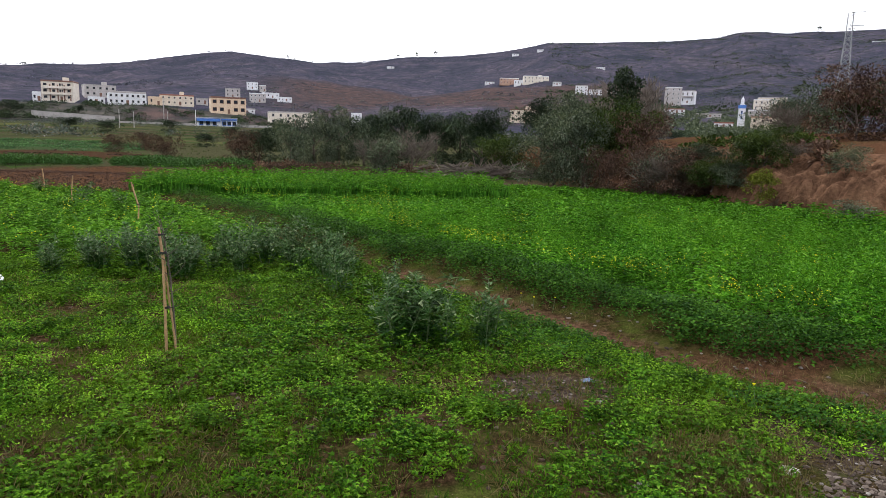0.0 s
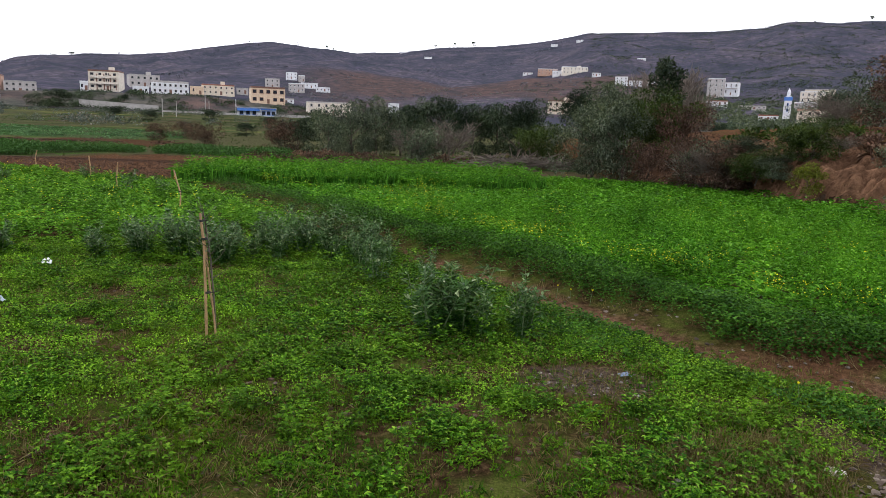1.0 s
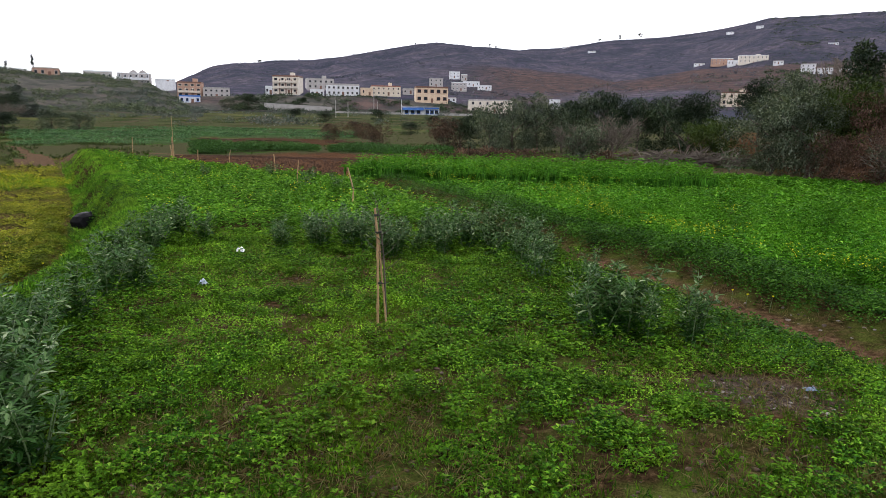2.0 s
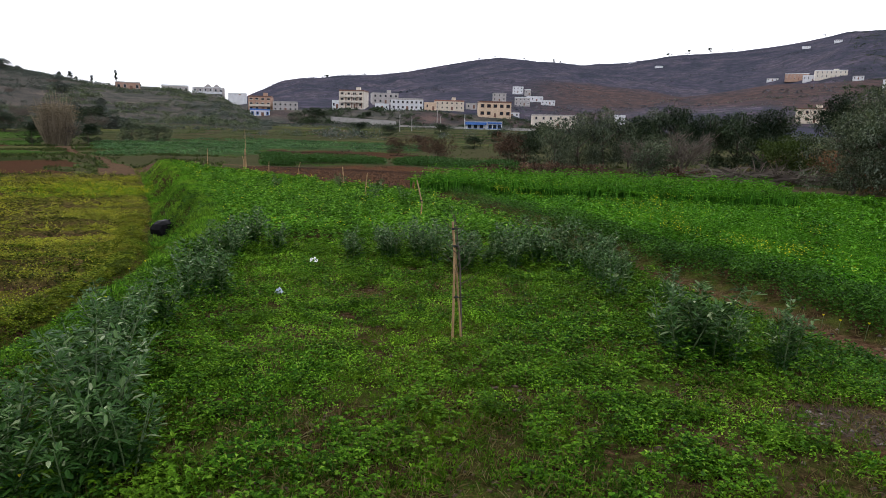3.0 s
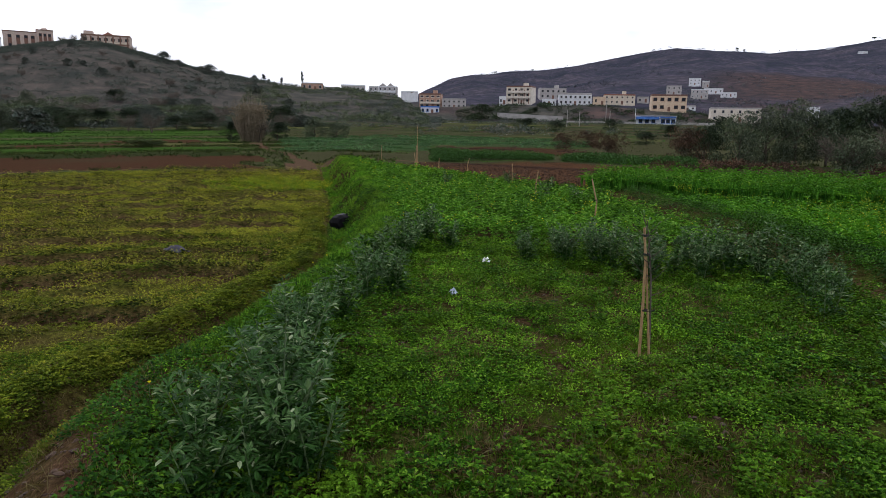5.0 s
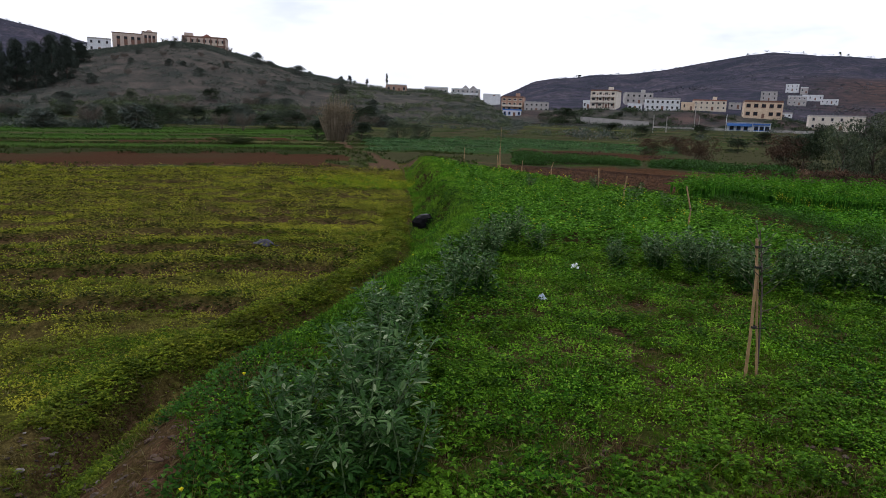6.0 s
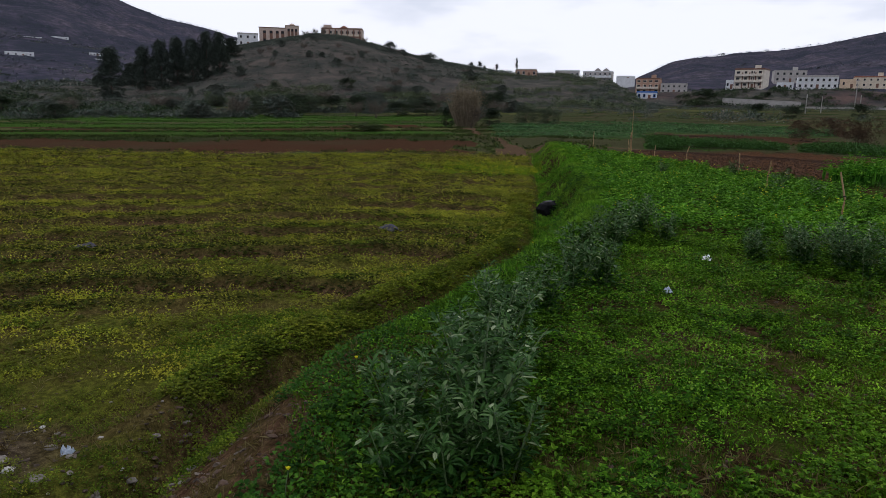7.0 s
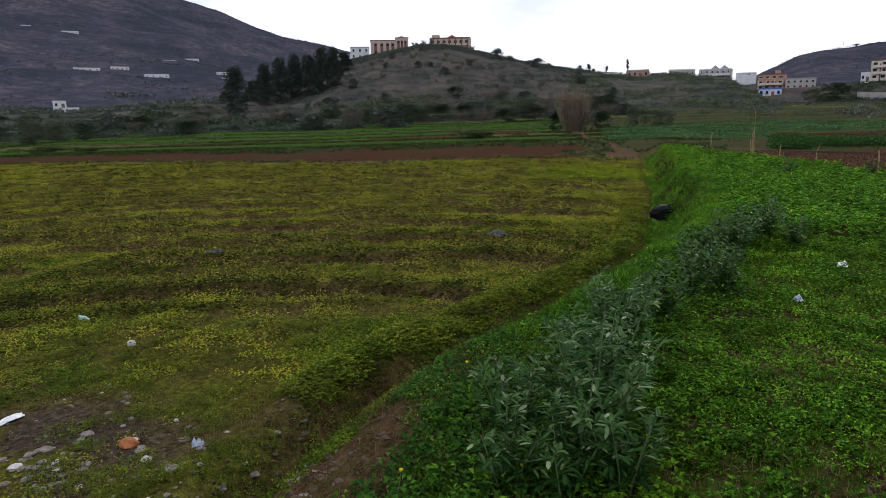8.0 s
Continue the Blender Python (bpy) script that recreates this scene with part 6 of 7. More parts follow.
KIND_SIZE = {"olive_tree": (4.0, 4.4), "dark_tree": (4.2, 4.0), "green_shrub": (2.2, 2.8), "dry_shrub": (2.0, 2.6), "bare_shrub": (2.7, 2.8), "bare_tree": (7.5, 3.2), "conifer": (6.2, 2.9), "pale_shrub": (2.3, 3.0)}
for kind, az, r, tall, wide in (
    (T_DRY, 22.5, 46, 1.9, 2.8), (T_DRY, 16.3, 42, 2.2, 2.8), (T_DARK, 15.0, 43, 2.6, 3.0), (T_GREYLEAF, 12.6, 41, 2.9, 3.2), (T_OLIVE, 10.6, 44, 3.6, 4.0), (T_OLIVE, 8.6, 46, 3.9, 4.2),
    (T_DARK, 6.6, 48, 3.7, 4.2), (T_OLIVE, 4.9, 50, 4.2, 4.4), (T_DARK, 3.0, 50, 4.6, 4.4), (T_GREYLEAF, 4.9, 38, 2.2, 3.0), (T_GREYB, 2.4, 40, 2.9, 3.2), (T_GREYB, 5.6, 38.5, 2.2, 2.4), (T_DARK, 0.6, 45, 3.7, 4.0),
    (T_DARK, -1.4, 47, 3.9, 4.2), (T_DARK, -3.3, 43, 4.2, 4.4), (T_GREEN, -5.0, 39, 2.5, 3.0), (T_DARK, -8.3, 41, 3.6, 3.6), (T_OLIVE, -9.6, 33, 3.5, 4.2), (T_OLIVE, -12.0, 31.0, 3.6, 4.4), (T_GREEN, -14.6, 31.0, 3.3, 3.6),
    (T_CONE, -14.9, 38, 4.6, 2.2), (T_OLIVE, -10.9, 36, 3.6, 4.2), (T_DRY, -17.3, 27.0, 1.9, 2.6), (T_DRY, -16.6, 30, 2.6, 3.2), (T_DRY, -14.2, 27.8, 1.7, 2.2), (T_GREYLEAF, -19.3, 27.0, 1.5, 2.4), (T_DRY, -20.6, 26, 1.5, 2.4),
    (T_GREYB, -18.4, 26.6, 2.0, 2.8),
    (T_OLIVE, -26.6, 46, 2.2, 4.6), (T_GREEN, -27.6, 50, 2.2, 4.2), (T_GREYLEAF, -29.3, 43, 2.6, 4.4), (T_DRY, -31.2, 36, 3.2, 4.6), (T_GREEN, -31.8, 38, 2.4, 2.6), (T_GREYB, -26.9, 42, 2.2, 3.4), (T_GREYB, -34.0, 38, 3.0, 4.0),
    (T_BARE, -13.6, 62, 8.6, 3.6), (T_BARE, -16.6, 60, 8.4, 3.4), (T_BARE, -15.4, 66, 8.8, 3.0), (T_BARE, 0.5, 120, 7.0, 2.0),
    (T_OLIVE, -20.5, 70, 3.2, 5.0), (T_OLIVE, -22.4, 90, 4.6, 6.0), (T_DARK, -18.8, 80, 4.0, 5.0), (T_OLIVE, -24.3, 76, 3.4, 5.0),
    # beyond the strips on the other side
    (T_GREYB, 50.9, 88, 3.2, 3.6), (T_DARK, 53.0, 92, 3.0, 3.2), (T_DARK, 49.4, 93, 2.6, 4.0), (T_OLIVE, 44.6, 98, 2.6, 4.0), (T_OLIVE, 46.4, 104, 3.0, 4.4), (T_GREEN, 59.8, 70, 0.9, 3.4), (T_GREEN, 58.6, 70, 0.7, 2.2),
    (T_DARK, 95.5, 118, 3.8, 7.0), (T_OLIVE, 93.0, 122, 3.6, 6.0), (T_OLIVE, 91.4, 126, 3.4, 5.0), (T_DARK, 89.6, 130, 3.2, 5.0), (T_OLIVE, 97.6, 115, 4.0, 6.0), (T_GREEN, 92.0, 84, 0.9, 4.6), (T_GREEN, 89.5, 82, 0.7, 3.2),
    (T_GREYB, 69.8, 140, 4.6, 5.6), (T_GREYB, 67.0, 142, 4.4, 4.6), (T_DARK, 65.4, 150, 4.0, 6.0), (T_OLIVE, 68.6, 158, 4.6, 6.4), (T_GREYB, 58.8, 138, 3.8, 5.0), (T_GREYB, 60.4, 142, 3.6, 4.4), (T_DARK, 57.0, 150, 3.2, 6.0),
    (T_OLIVE, 66.8, 166, 4.6, 7.0), (T_OLIVE, 64.2, 168, 4.2, 7.0), (T_DARK, 62.4, 168, 4.2, 8.0), (T_DARK, 60.2, 170, 4.2, 7.0), (T_DARK, 54.6, 152, 3.6, 8.0), (T_DRY, 26.0, 70, 1.6, 3.0), (T_DRY, 24.0, 85, 2.0, 4.0), (T_DARK, 19.3, 95, 2.0, 3.6),
    (T_DARK, 26.4, 150, 2.6, 5.0), (T_DARK, 29.0, 160, 3.0, 6.0), (T_DARK, 22.0, 170, 3.2, 6.0), (T_DARK, 17.6, 130, 2.6, 4.4), (T_OLIVE, 14.6, 90, 2.6, 4.0), (T_DARK, 32.5, 300, 8, 12), (T_OLIVE, 34.0, 310, 6, 10), (T_DARK, 28.3, 335, 5, 7), (T_DARK, 13.5, 120, 4.2, 5.0),
):
    plant_tree(kind, az, r, tall, wide)

# bushes on the face and the top of the cut bank
T_YELLOW = leafy_tree("yellow_bush", 24, 1.0, 0.9, leaf_mat("yellow_green_leaf", [(0.0, (0.06, 0.08, 0.012)), (1.0, (0.17, 0.19, 0.03))], 0.6, 0.25), 0.07, 1800, "yellow-green bush on the earth bank", "shrub", "", 0.0, 0.015, 16)
KIND_SIZE["yellow_bush"] = (1.0, 0.9)
for kind, az, r, z, tall, wide in ((T_GREEN, -25.6, 24.4, 1.36, 1.4, 2.3), (T_DARK, -24.9, 25.0, 1.36, 1.2, 1.9), (T_YELLOW, -25.8, 22.7, 0.56, 1.0, 0.95), (T_GREYLEAF, -18.0, 27.2, 0.25, 1.7, 2.3), (T_DRY, -20.2, 25.6, 0.40, 1.5, 2.2),
                                   (T_GREEN, -22.2, 24.6, 0.66, 1.1, 1.8), (T_OLIVE, -23.4, 24.2, 0.82, 0.9, 1.6), (T_DARK, -21.3, 25.8, 1.05, 1.2, 2.0), (T_GREYLEAF, -32.2, 20.2, 0.30, 0.55, 1.2), (T_GREYLEAF, -31.3, 23.4, 1.42, 0.8, 1.4), (T_GREYB, -27.6, 24.2, 1.7, 0.7, 1.2), (T_GREYB, -19.4, 26.0, 0.5, 1.3, 2.0)):
    ax_, ay_ = at_bearing(az, r)
    plant_tree(kind, az, r, tall, wide, lift=z - 0.12 - ground_z(ax_, ay_))

# tall windbreak trees at the foot of the far hill
T_PINE = leafy_tree("windbreak_tree", 21, 14.0, 8.0, M_PINE, 0.42, 11000, "tall dark evergreen tree in a windbreak", "tree", "windbreak trees", 0.0, 0.3, 60)
KIND_SIZE["windbreak_tree"] = (14.0, 8.0)
for az, r, tall, wide in ((78.7, 238, 16, 9.5), (76.4, 262, 15.5, 8), (75.2, 258, 17, 8.5), (74.1, 262, 16, 8), (73.0, 258, 15, 8.5), (71.9, 262, 16, 8), (71.0, 266, 15, 7), (77.3, 300, 9, 8), (70.1, 300, 8, 8)):
    plant_tree(T_PINE, az, r, tall, wide)
T_CYP = leafy_tree("cypress", 22, 9.0, 1.3, M_PINE, 0.3, 1800, "slim dark cypress on the skyline", "tree", "", 0.03, 0.12, 30)
KIND_SIZE["cypress"] = (9.0, 1.3)
for az, r, tall, wide in ((47.3, 368, 9.0, 1.5), (48.9, 372, 4.6, 1.9), (50.3, 372, 4.8, 2.6)):
    plant_tree(T_CYP, az, r, tall, wide)
T_SKY = leafy_tree("round_tree", 23, 4.4, 5.0, M_HAZYHILLSCRUB, 0.34, 2600, "round dark bush-like tree on the near hill", "tree", "trees on the near hill", -0.04, 0.1, 34)
KIND_SIZE["round_tree"] = (4.4, 5.0)
for az, r, tall, wide in ((49.9, 380, 4.0, 3.0), (51.0, 385, 5.4, 4.4), (52.2, 384, 3.2, 6.0), (53.5, 384, 4.2, 5.4), (55.0, 386, 4.4, 6.0), (56.6, 386, 4.6, 6.4), (63.2, 392, 5.2, 4.2), (64.0, 395, 4.6, 6.0), (68.9, 396, 4.0, 3.0), (45.7, 372, 3.4, 4.0), (57.6, 330, 7, 9), (54.4, 320, 6.5, 9), (51.0, 280, 5, 8), (61.8, 300, 4.4, 4.4), (60.0, 290, 4.4, 4.4), (63.8, 320, 4.6, 4.6), (66.2, 310, 4.6, 4.6)):
    plant_tree(T_SKY if az < 60 or az > 62.5 else T_GREYB, az, r, 0.72 * tall, 0.75 * wide, lift=-0.4)
# trees and bushes at the foot of the near hill
rng_f = random.Random(12)
for k in range(64):
    az, r = rng_f.uniform(47, 98), rng_f.uniform(136, 225)
    kind = (T_SKY, T_SKY, T_OLIVE, T_GREYB, T_DARK)[k % 5]
    plant_tree(kind, az, r, rng_f.uniform(2.2, 4.8), rng_f.uniform(4.0, 8.0))
# small bare trees dotted over its slope
for k in range(44):
    az, r = rng_f.uniform(48, 78), rng_f.uniform(215, 350)
    tall = rng_f.uniform(1.8, 3.4)
    plant_tree((T_GREYB, T_GREYB, T_SKY)[k % 3], az, r, tall, tall * rng_f.uniform(1.1, 1.7), lift=-0.2)
# lone trees on the far ridge
for az, r, tall, wide in ((2.75, 1850, 12, 11), (1.25, 1850, 12, 14), (13.1, 1850, 9, 10), (-27.6, 1850, 9, 16), (4.3, 1850, 6, 12), (31.6, 1850, 6, 20), (12.6, 1850, 6, 8)):
    plant_tree(T_DARK, az, r, tall, wide)

# reed clump
reed = empty("reed_clump", sit(*at_bearing(51.4, 88)), "clump of tall dry pale giant reeds", "reeds")
rng_r = np.random.default_rng(4)
n = 700
ang, rad = rng_r.uniform(0, 6.28, n), 1.25 * rng_r.uniform(0, 1, n) ** 0.5
base = np.stack([rad * np.cos(ang), rad * np.sin(ang), np.zeros(n)], 1)
way = np.stack([0.15 * np.cos(ang) * rad + rng_r.normal(0, 0.13, n), 0.15 * np.sin(ang) * rad + rng_r.normal(0, 0.13, n), np.ones(n)], 1)
part("reed_mass", leaf_mesh("reed_mass", base, way, (2.8 + 4.0 * rng_r.uniform(0, 1, n) ** 1.3) * (1.15 - 0.35 * rad / 1.25), 0.045, M_REED, droop=0.05), None, reed)
lb = base[:, None, :] + unit(way)[:, None, :] * rng_r.uniform(1.0, 4.6, (n, 2))[..., None]
la = rng_r.uniform(0, 6.28, 2 * n)
part("leaves", leaf_mesh("leaves", lb.reshape(-1, 3), np.stack([np.cos(la), np.sin(la), 0.5 + 0 * la], 1), 0.5, 0.05, M_REED, droop=0.4), None, reed)

# brush pile of cut branches at the end of the crop
pile = empty("brush_pile", sit(*at_bearing(-4.6, 36.5)), "grey heap of cut dry branches", "brush pile")
n = 520
bx, by = rng_r.normal(0, 1.9, n), rng_r.normal(0, 0.5, n)
b3 = np.stack([bx, by, np.abs(rng_r.normal(0, 0.22, n))], 1)
w3 = np.stack([rng_r.normal(0, 1, n), rng_r.normal(0, 1, n), np.abs(rng_r.normal(0, 0.35, n))], 1)
part("brushwood", leaf_mesh("brushwood", b3, w3, rng_r.uniform(0.5, 1.5, n), 0.035, M_GREYTWIG), None, pile)

# low scrub that nobody could count: dry growth under the thicket, bushes on terraces and hills
def scrub(name, x, y, size, count, material, label, leaf=0.25, flat=0.8):
    n = len(x)
    z = height(x, y)
    i = np.repeat(np.arange(n), count)
    d = unit(RNG.normal(0, 1, (len(i), 3)))
    d[:, 2] = np.abs(d[:, 2])
    s = (size * np.ones(n))[i][:, None]
    p = d * s * RNG.uniform(0.4, 1.0, (len(i), 1))
    p[:, 2] *= flat
    base = np.stack([x[i], y[i], z[i]], 1) + p
    ln = s[:, 0] * leaf * RNG.uniform(0.6, 1.5, len(i)) * 2
    return stuff(name, leaf_mesh(name, base, d + RNG.normal(0, 0.5, d.shape), ln, ln * 0.55, material), label, "scrub")


x, y = scatter(900, -16, 21, 35.5, 42)
x, y = pick(x, y, fbm(x, y, 4, 6, 3) > 0.43)
scrub("dry_scrub", x, y, 0.15 + 0.6 * vnoise(x, y, 1.3, 8) ** 1.5, 90, M_DRY, "reddish dry scrub along the stream", 0.11)
x, y = scatter(260, -30, -12, 22, 30)
q = zones(x, y)
x, y = pick(x, y, (q["c"] < 0.3) & (q["c"] > -4.5) & (vnoise(x, y, 2.5, 6) > 0.45))
scrub("bank_scrub", x, y, 0.22 + 0.3 * vnoise(x, y, 1.5, 8), 60, M_DRY, "dry scrub on the cut bank", 0.2)
x, y = scatter(170, -30, -12, 22, 32)
q = zones(x, y)
x, y = pick(x, y, (q["c"] < -1) & (vnoise(x, y, 3, 26) > 0.5))
scrub("bank_bushes", x, y, 0.25 + 0.4 * vnoise(x, y, 1.5, 8), 80, M_GREENLEAF, "green bushes on top of the cut bank", 0.2)
x, y = scatter(7600, 36, 104, 165, 400, 0.9)
r_, a_ = polar(x, y)
x, y = pick(x, y, (fbm(x, y, 40, 14, 3) + 0.25 * sstep(290, 190, r_) + 0.3 * sstep(76, 84, a_) - 0.04 * sstep(250, 330, r_) > 0.43) & (r_ > 150))
scrub("hill_scrub", x, y, 0.5 + 1.5 * vnoise(x, y, 15, 8) ** 2, 34, M_HAZYHILLSCRUB, "dark scrub on the terraces and the near hill", 0.17)
a_ = RNG.uniform(49, 102, 2600)
r_ = np.array([138.0, 150.0, 166.0, 182.0, 204.0, 230.0])[RNG.integers(0, 6, 2600)] * (1 + 0.0011 * (a_ - 70)) + RNG.normal(0, 0.9, 2600)
x, y = OX - r_ * np.sin(np.radians(a_)), OY + r_ * np.cos(np.radians(a_))
x, y = pick(x, y, fbm(x, y, 22, 219, 3) > 0.5)
scrub("terrace_hedges", x, y, 0.4 + 1.3 * vnoise(x, y, 5, 8) ** 1.5, 34, M_HAZYHILLSCRUB, "dark hedges along the terraces below the near hill", 0.17)
x, y = scatter(420, 53, 72, 196, 222, 1.0)
x, y = pick(x, y, vnoise(x, y, 9, 221) > 0.30)
scrub("olive_belt", x, y, 0.9 + 1.3 * vnoise(x, y, 4, 8), 60, M_OLIVE, "belt of grey-green shrubs across the foot of the near hill", 0.13)
x, y = scatter(2400, 52, 70, 322, 392, 1.0)
x, y = pick(x, y, vnoise(x, y, 14, 222) > 0.28)
scrub("crest_scrub", x, y, 0.6 + 1.1 * vnoise(x, y, 6, 8), 40, M_HAZYHILLSCRUB, "grey-green scrub capping the near hill", 0.15, 0.6)
x, y = scatter(900, 73, 104, 150, 300, 0.9)
x, y = pick(x, y, fbm(x, y, 30, 17, 3) > 0.42)
scrub("foot_scrub", x, y, 0.8 + 2.0 * vnoise(x, y, 12, 8) ** 2, 40, M_DARKLEAF, "dark scrub between the strips and the mountain", 0.16)
x, y = scatter(1500, -34, 38, 120, 420, 0.9)
r_, a_ = polar(x, y)
x, y = pick(x, y, (fbm(x, y, 40, 15, 3) > 0.5))
scrub("valley_scrub", x, y, 0.8 + 1.8 * vnoise(x, y, 12, 8) ** 2, 60, M_HAZYHILLSCRUB, "dark bushes between the village and the fields", 0.11)
x, y = scatter(1200, -30, -16, 330, 620)
scrub("olive_grove", x, y, 1.5 + vnoise(x, y, 12, 8), 18, M_OLIVE, "olive grove below the far mountain", 0.35)
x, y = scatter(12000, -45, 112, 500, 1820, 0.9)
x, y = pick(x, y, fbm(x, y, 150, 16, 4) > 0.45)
scrub("mountain_scrub", x, y, 1.5 + 3.0 * vnoise(x, y, 60, 8) ** 2, 9, M_HAZYSCRUB, "sparse dark scrub on the mountains", 0.26, 0.6)

x, y = scatter(4200, 70, 108, 300, 900, 1.4)
x, y = pick(x, y, fbm(x, y, 70, 216, 4) + 0.16 * sstep(650, 320, np.hypot(x, y)) > 0.5)
scrub("mountain_foot_scrub", x, y, 1.4 + 3.4 * vnoise(x, y, 40, 8) ** 2, 12, M_HAZYHILLSCRUB, "dark scrub thickening at the foot of the mountain", 0.22, 0.6)
x, y = scatter(6500, -38, -8, 560, 1800)
x, y = pick(x, y, fbm(x, y, 120, 116, 4) > 0.40)
scrub("ridge_scrub", x, y, 1.6 + 3.2 * vnoise(x, y, 50, 8) ** 2, 9, M_DARKLEAF, "dark scrub thickening on the mountain flank", 0.24, 0.6)
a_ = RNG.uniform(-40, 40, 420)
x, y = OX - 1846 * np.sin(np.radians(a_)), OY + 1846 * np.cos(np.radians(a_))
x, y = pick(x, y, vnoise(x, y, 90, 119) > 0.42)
scrub("ridge_bushes", x, y, 1.0 + 4.0 * RNG.uniform(0, 1, len(x)) ** 3, 14, M_HAZYSCRUB, "dark bushes dotted along the mountain ridge", 0.3, 0.8)
x, y = scatter(1500, -14, 18, 390, 800)
x, y = pick(x, y, fbm(x, y, 60, 118, 4) > 0.5)
scrub("red_hill_scrub", x, y, 0.9 + 2.0 * vnoise(x, y, 25, 8) ** 2, 14, M_HAZYHILLSCRUB, "dark scrub dotted over the red hill", 0.24, 0.7)
x, y = scatter(900, 12, 34, 318, 372)
x, y = pick(x, y, (fbm(x, y, 14, 18, 3) > 0.50))
scrub("village_scrub", x, y, 0.9 + 2.0 * vnoise(x, y, 9, 8) ** 2, 40, M_DARKLEAF, "dark bushes below the village houses", 0.16)
x, y = scatter(1000, 37, 52, 195, 350)
x, y = pick(x, y, (fbm(x, y, 18, 19, 3) > 0.42))
scrub("slope_scrub", x, y, 0.8 + 1.6 * vnoise(x, y, 12, 8) ** 2, 40, M_OLIVE, "grey-green bushes on the shoulder of the near hill", 0.16)

# clods and stones of the eroded bank
x, y = scatter(2200, -36, -13, 16, 30)
q = zones(x, y)
x, y = pick(x, y, (q["c"] < 0.5) & (q["c"] > -3.2))
lumps("bank_clods", x, y, 0.015, 0.10, rough_mat("bank_clod", (0.05, 0.028, 0.018), (0.15, 0.085, 0.052), 3, 0.95, 0.01), "clods of reddish soil on the eroded bank", "soil", 0.6, 4.0)


# ---- village ----
def facing(az, r, z):
    px, py = at_bearing(az, r)
    return Matrix.Translation((px, py, z)) @ Matrix.Rotation(radians(az), 4, "Z")


def ring(bm, x0, x1, z0, z1, y0, y1, t):
    """A frame of four bars round an opening in the x-z plane."""
    box(bm, x0, x0 + t, y0, y1, z0, z1)
    box(bm, x1 - t, x1, y0, y1, z0, z1)
    box(bm, x0 + t, x1 - t, y0, y1, z1 - t, z1)
    box(bm, x0 + t, x1 - t, y0, y1, z0, z0 + t)
    return bm


WINDOW_MESH = {}
EYE_Z = 1.95


def on_slope(az, r, z):
    """Moves a house along its bearing to where the slope carries it; gives the distance and the change of scale."""
    rr_ = np.linspace(r * 0.72, r * 1.45, 240)
    gx, gy = OX - rr_ * math.sin(radians(az)), OY + rr_ * math.cos(radians(az))
    gap = (height(gx, gy) - EYE_Z) / rr_ - (z - EYE_Z) / r
    near = np.abs(gap) < 0.0015
    best = rr_[near][np.argmin(np.abs(rr_[near] - r))] if near.any() else rr_[np.argmin(np.abs(gap) + 0.004 * np.abs(rr_ / r - 1))]
    return float(best), float(best / r)


def window(parent, x, z, w, h, trim, y=0.0, name="window"):
    key = (round(w, 2), round(h, 2), trim.name)
    if key not in WINDOW_MESH:
        f = bpy.data.meshes.new("window")
        bm = ring(bmesh.new(), -w / 2, w / 2, 0, h, -0.14, 0.06, 0.12)
        box(bm, -w / 2 - 0.08, w / 2 + 0.08, -0.22, 0.02, -0.1, 0)
        bm.to_mesh(f)
        bm.free()
        f.materials.append(trim)
        g = bpy.data.meshes.new("pane")
        bm = box(bmesh.new(), -w / 2 + 0.12, w / 2 - 0.12, -0.05, 0.03, 0.12, h - 0.12)
        bm.to_mesh(g)
        bm.free()
        g.materials.append(M_PANE)
        WINDOW_MESH[key] = f, g
    f, g = WINDOW_MESH[key]
    ob = part(name, f, None, parent)
    ob.matrix_basis = Matrix.Translation((x, y, z))
    part("pane", g, None, ob)
    return ob


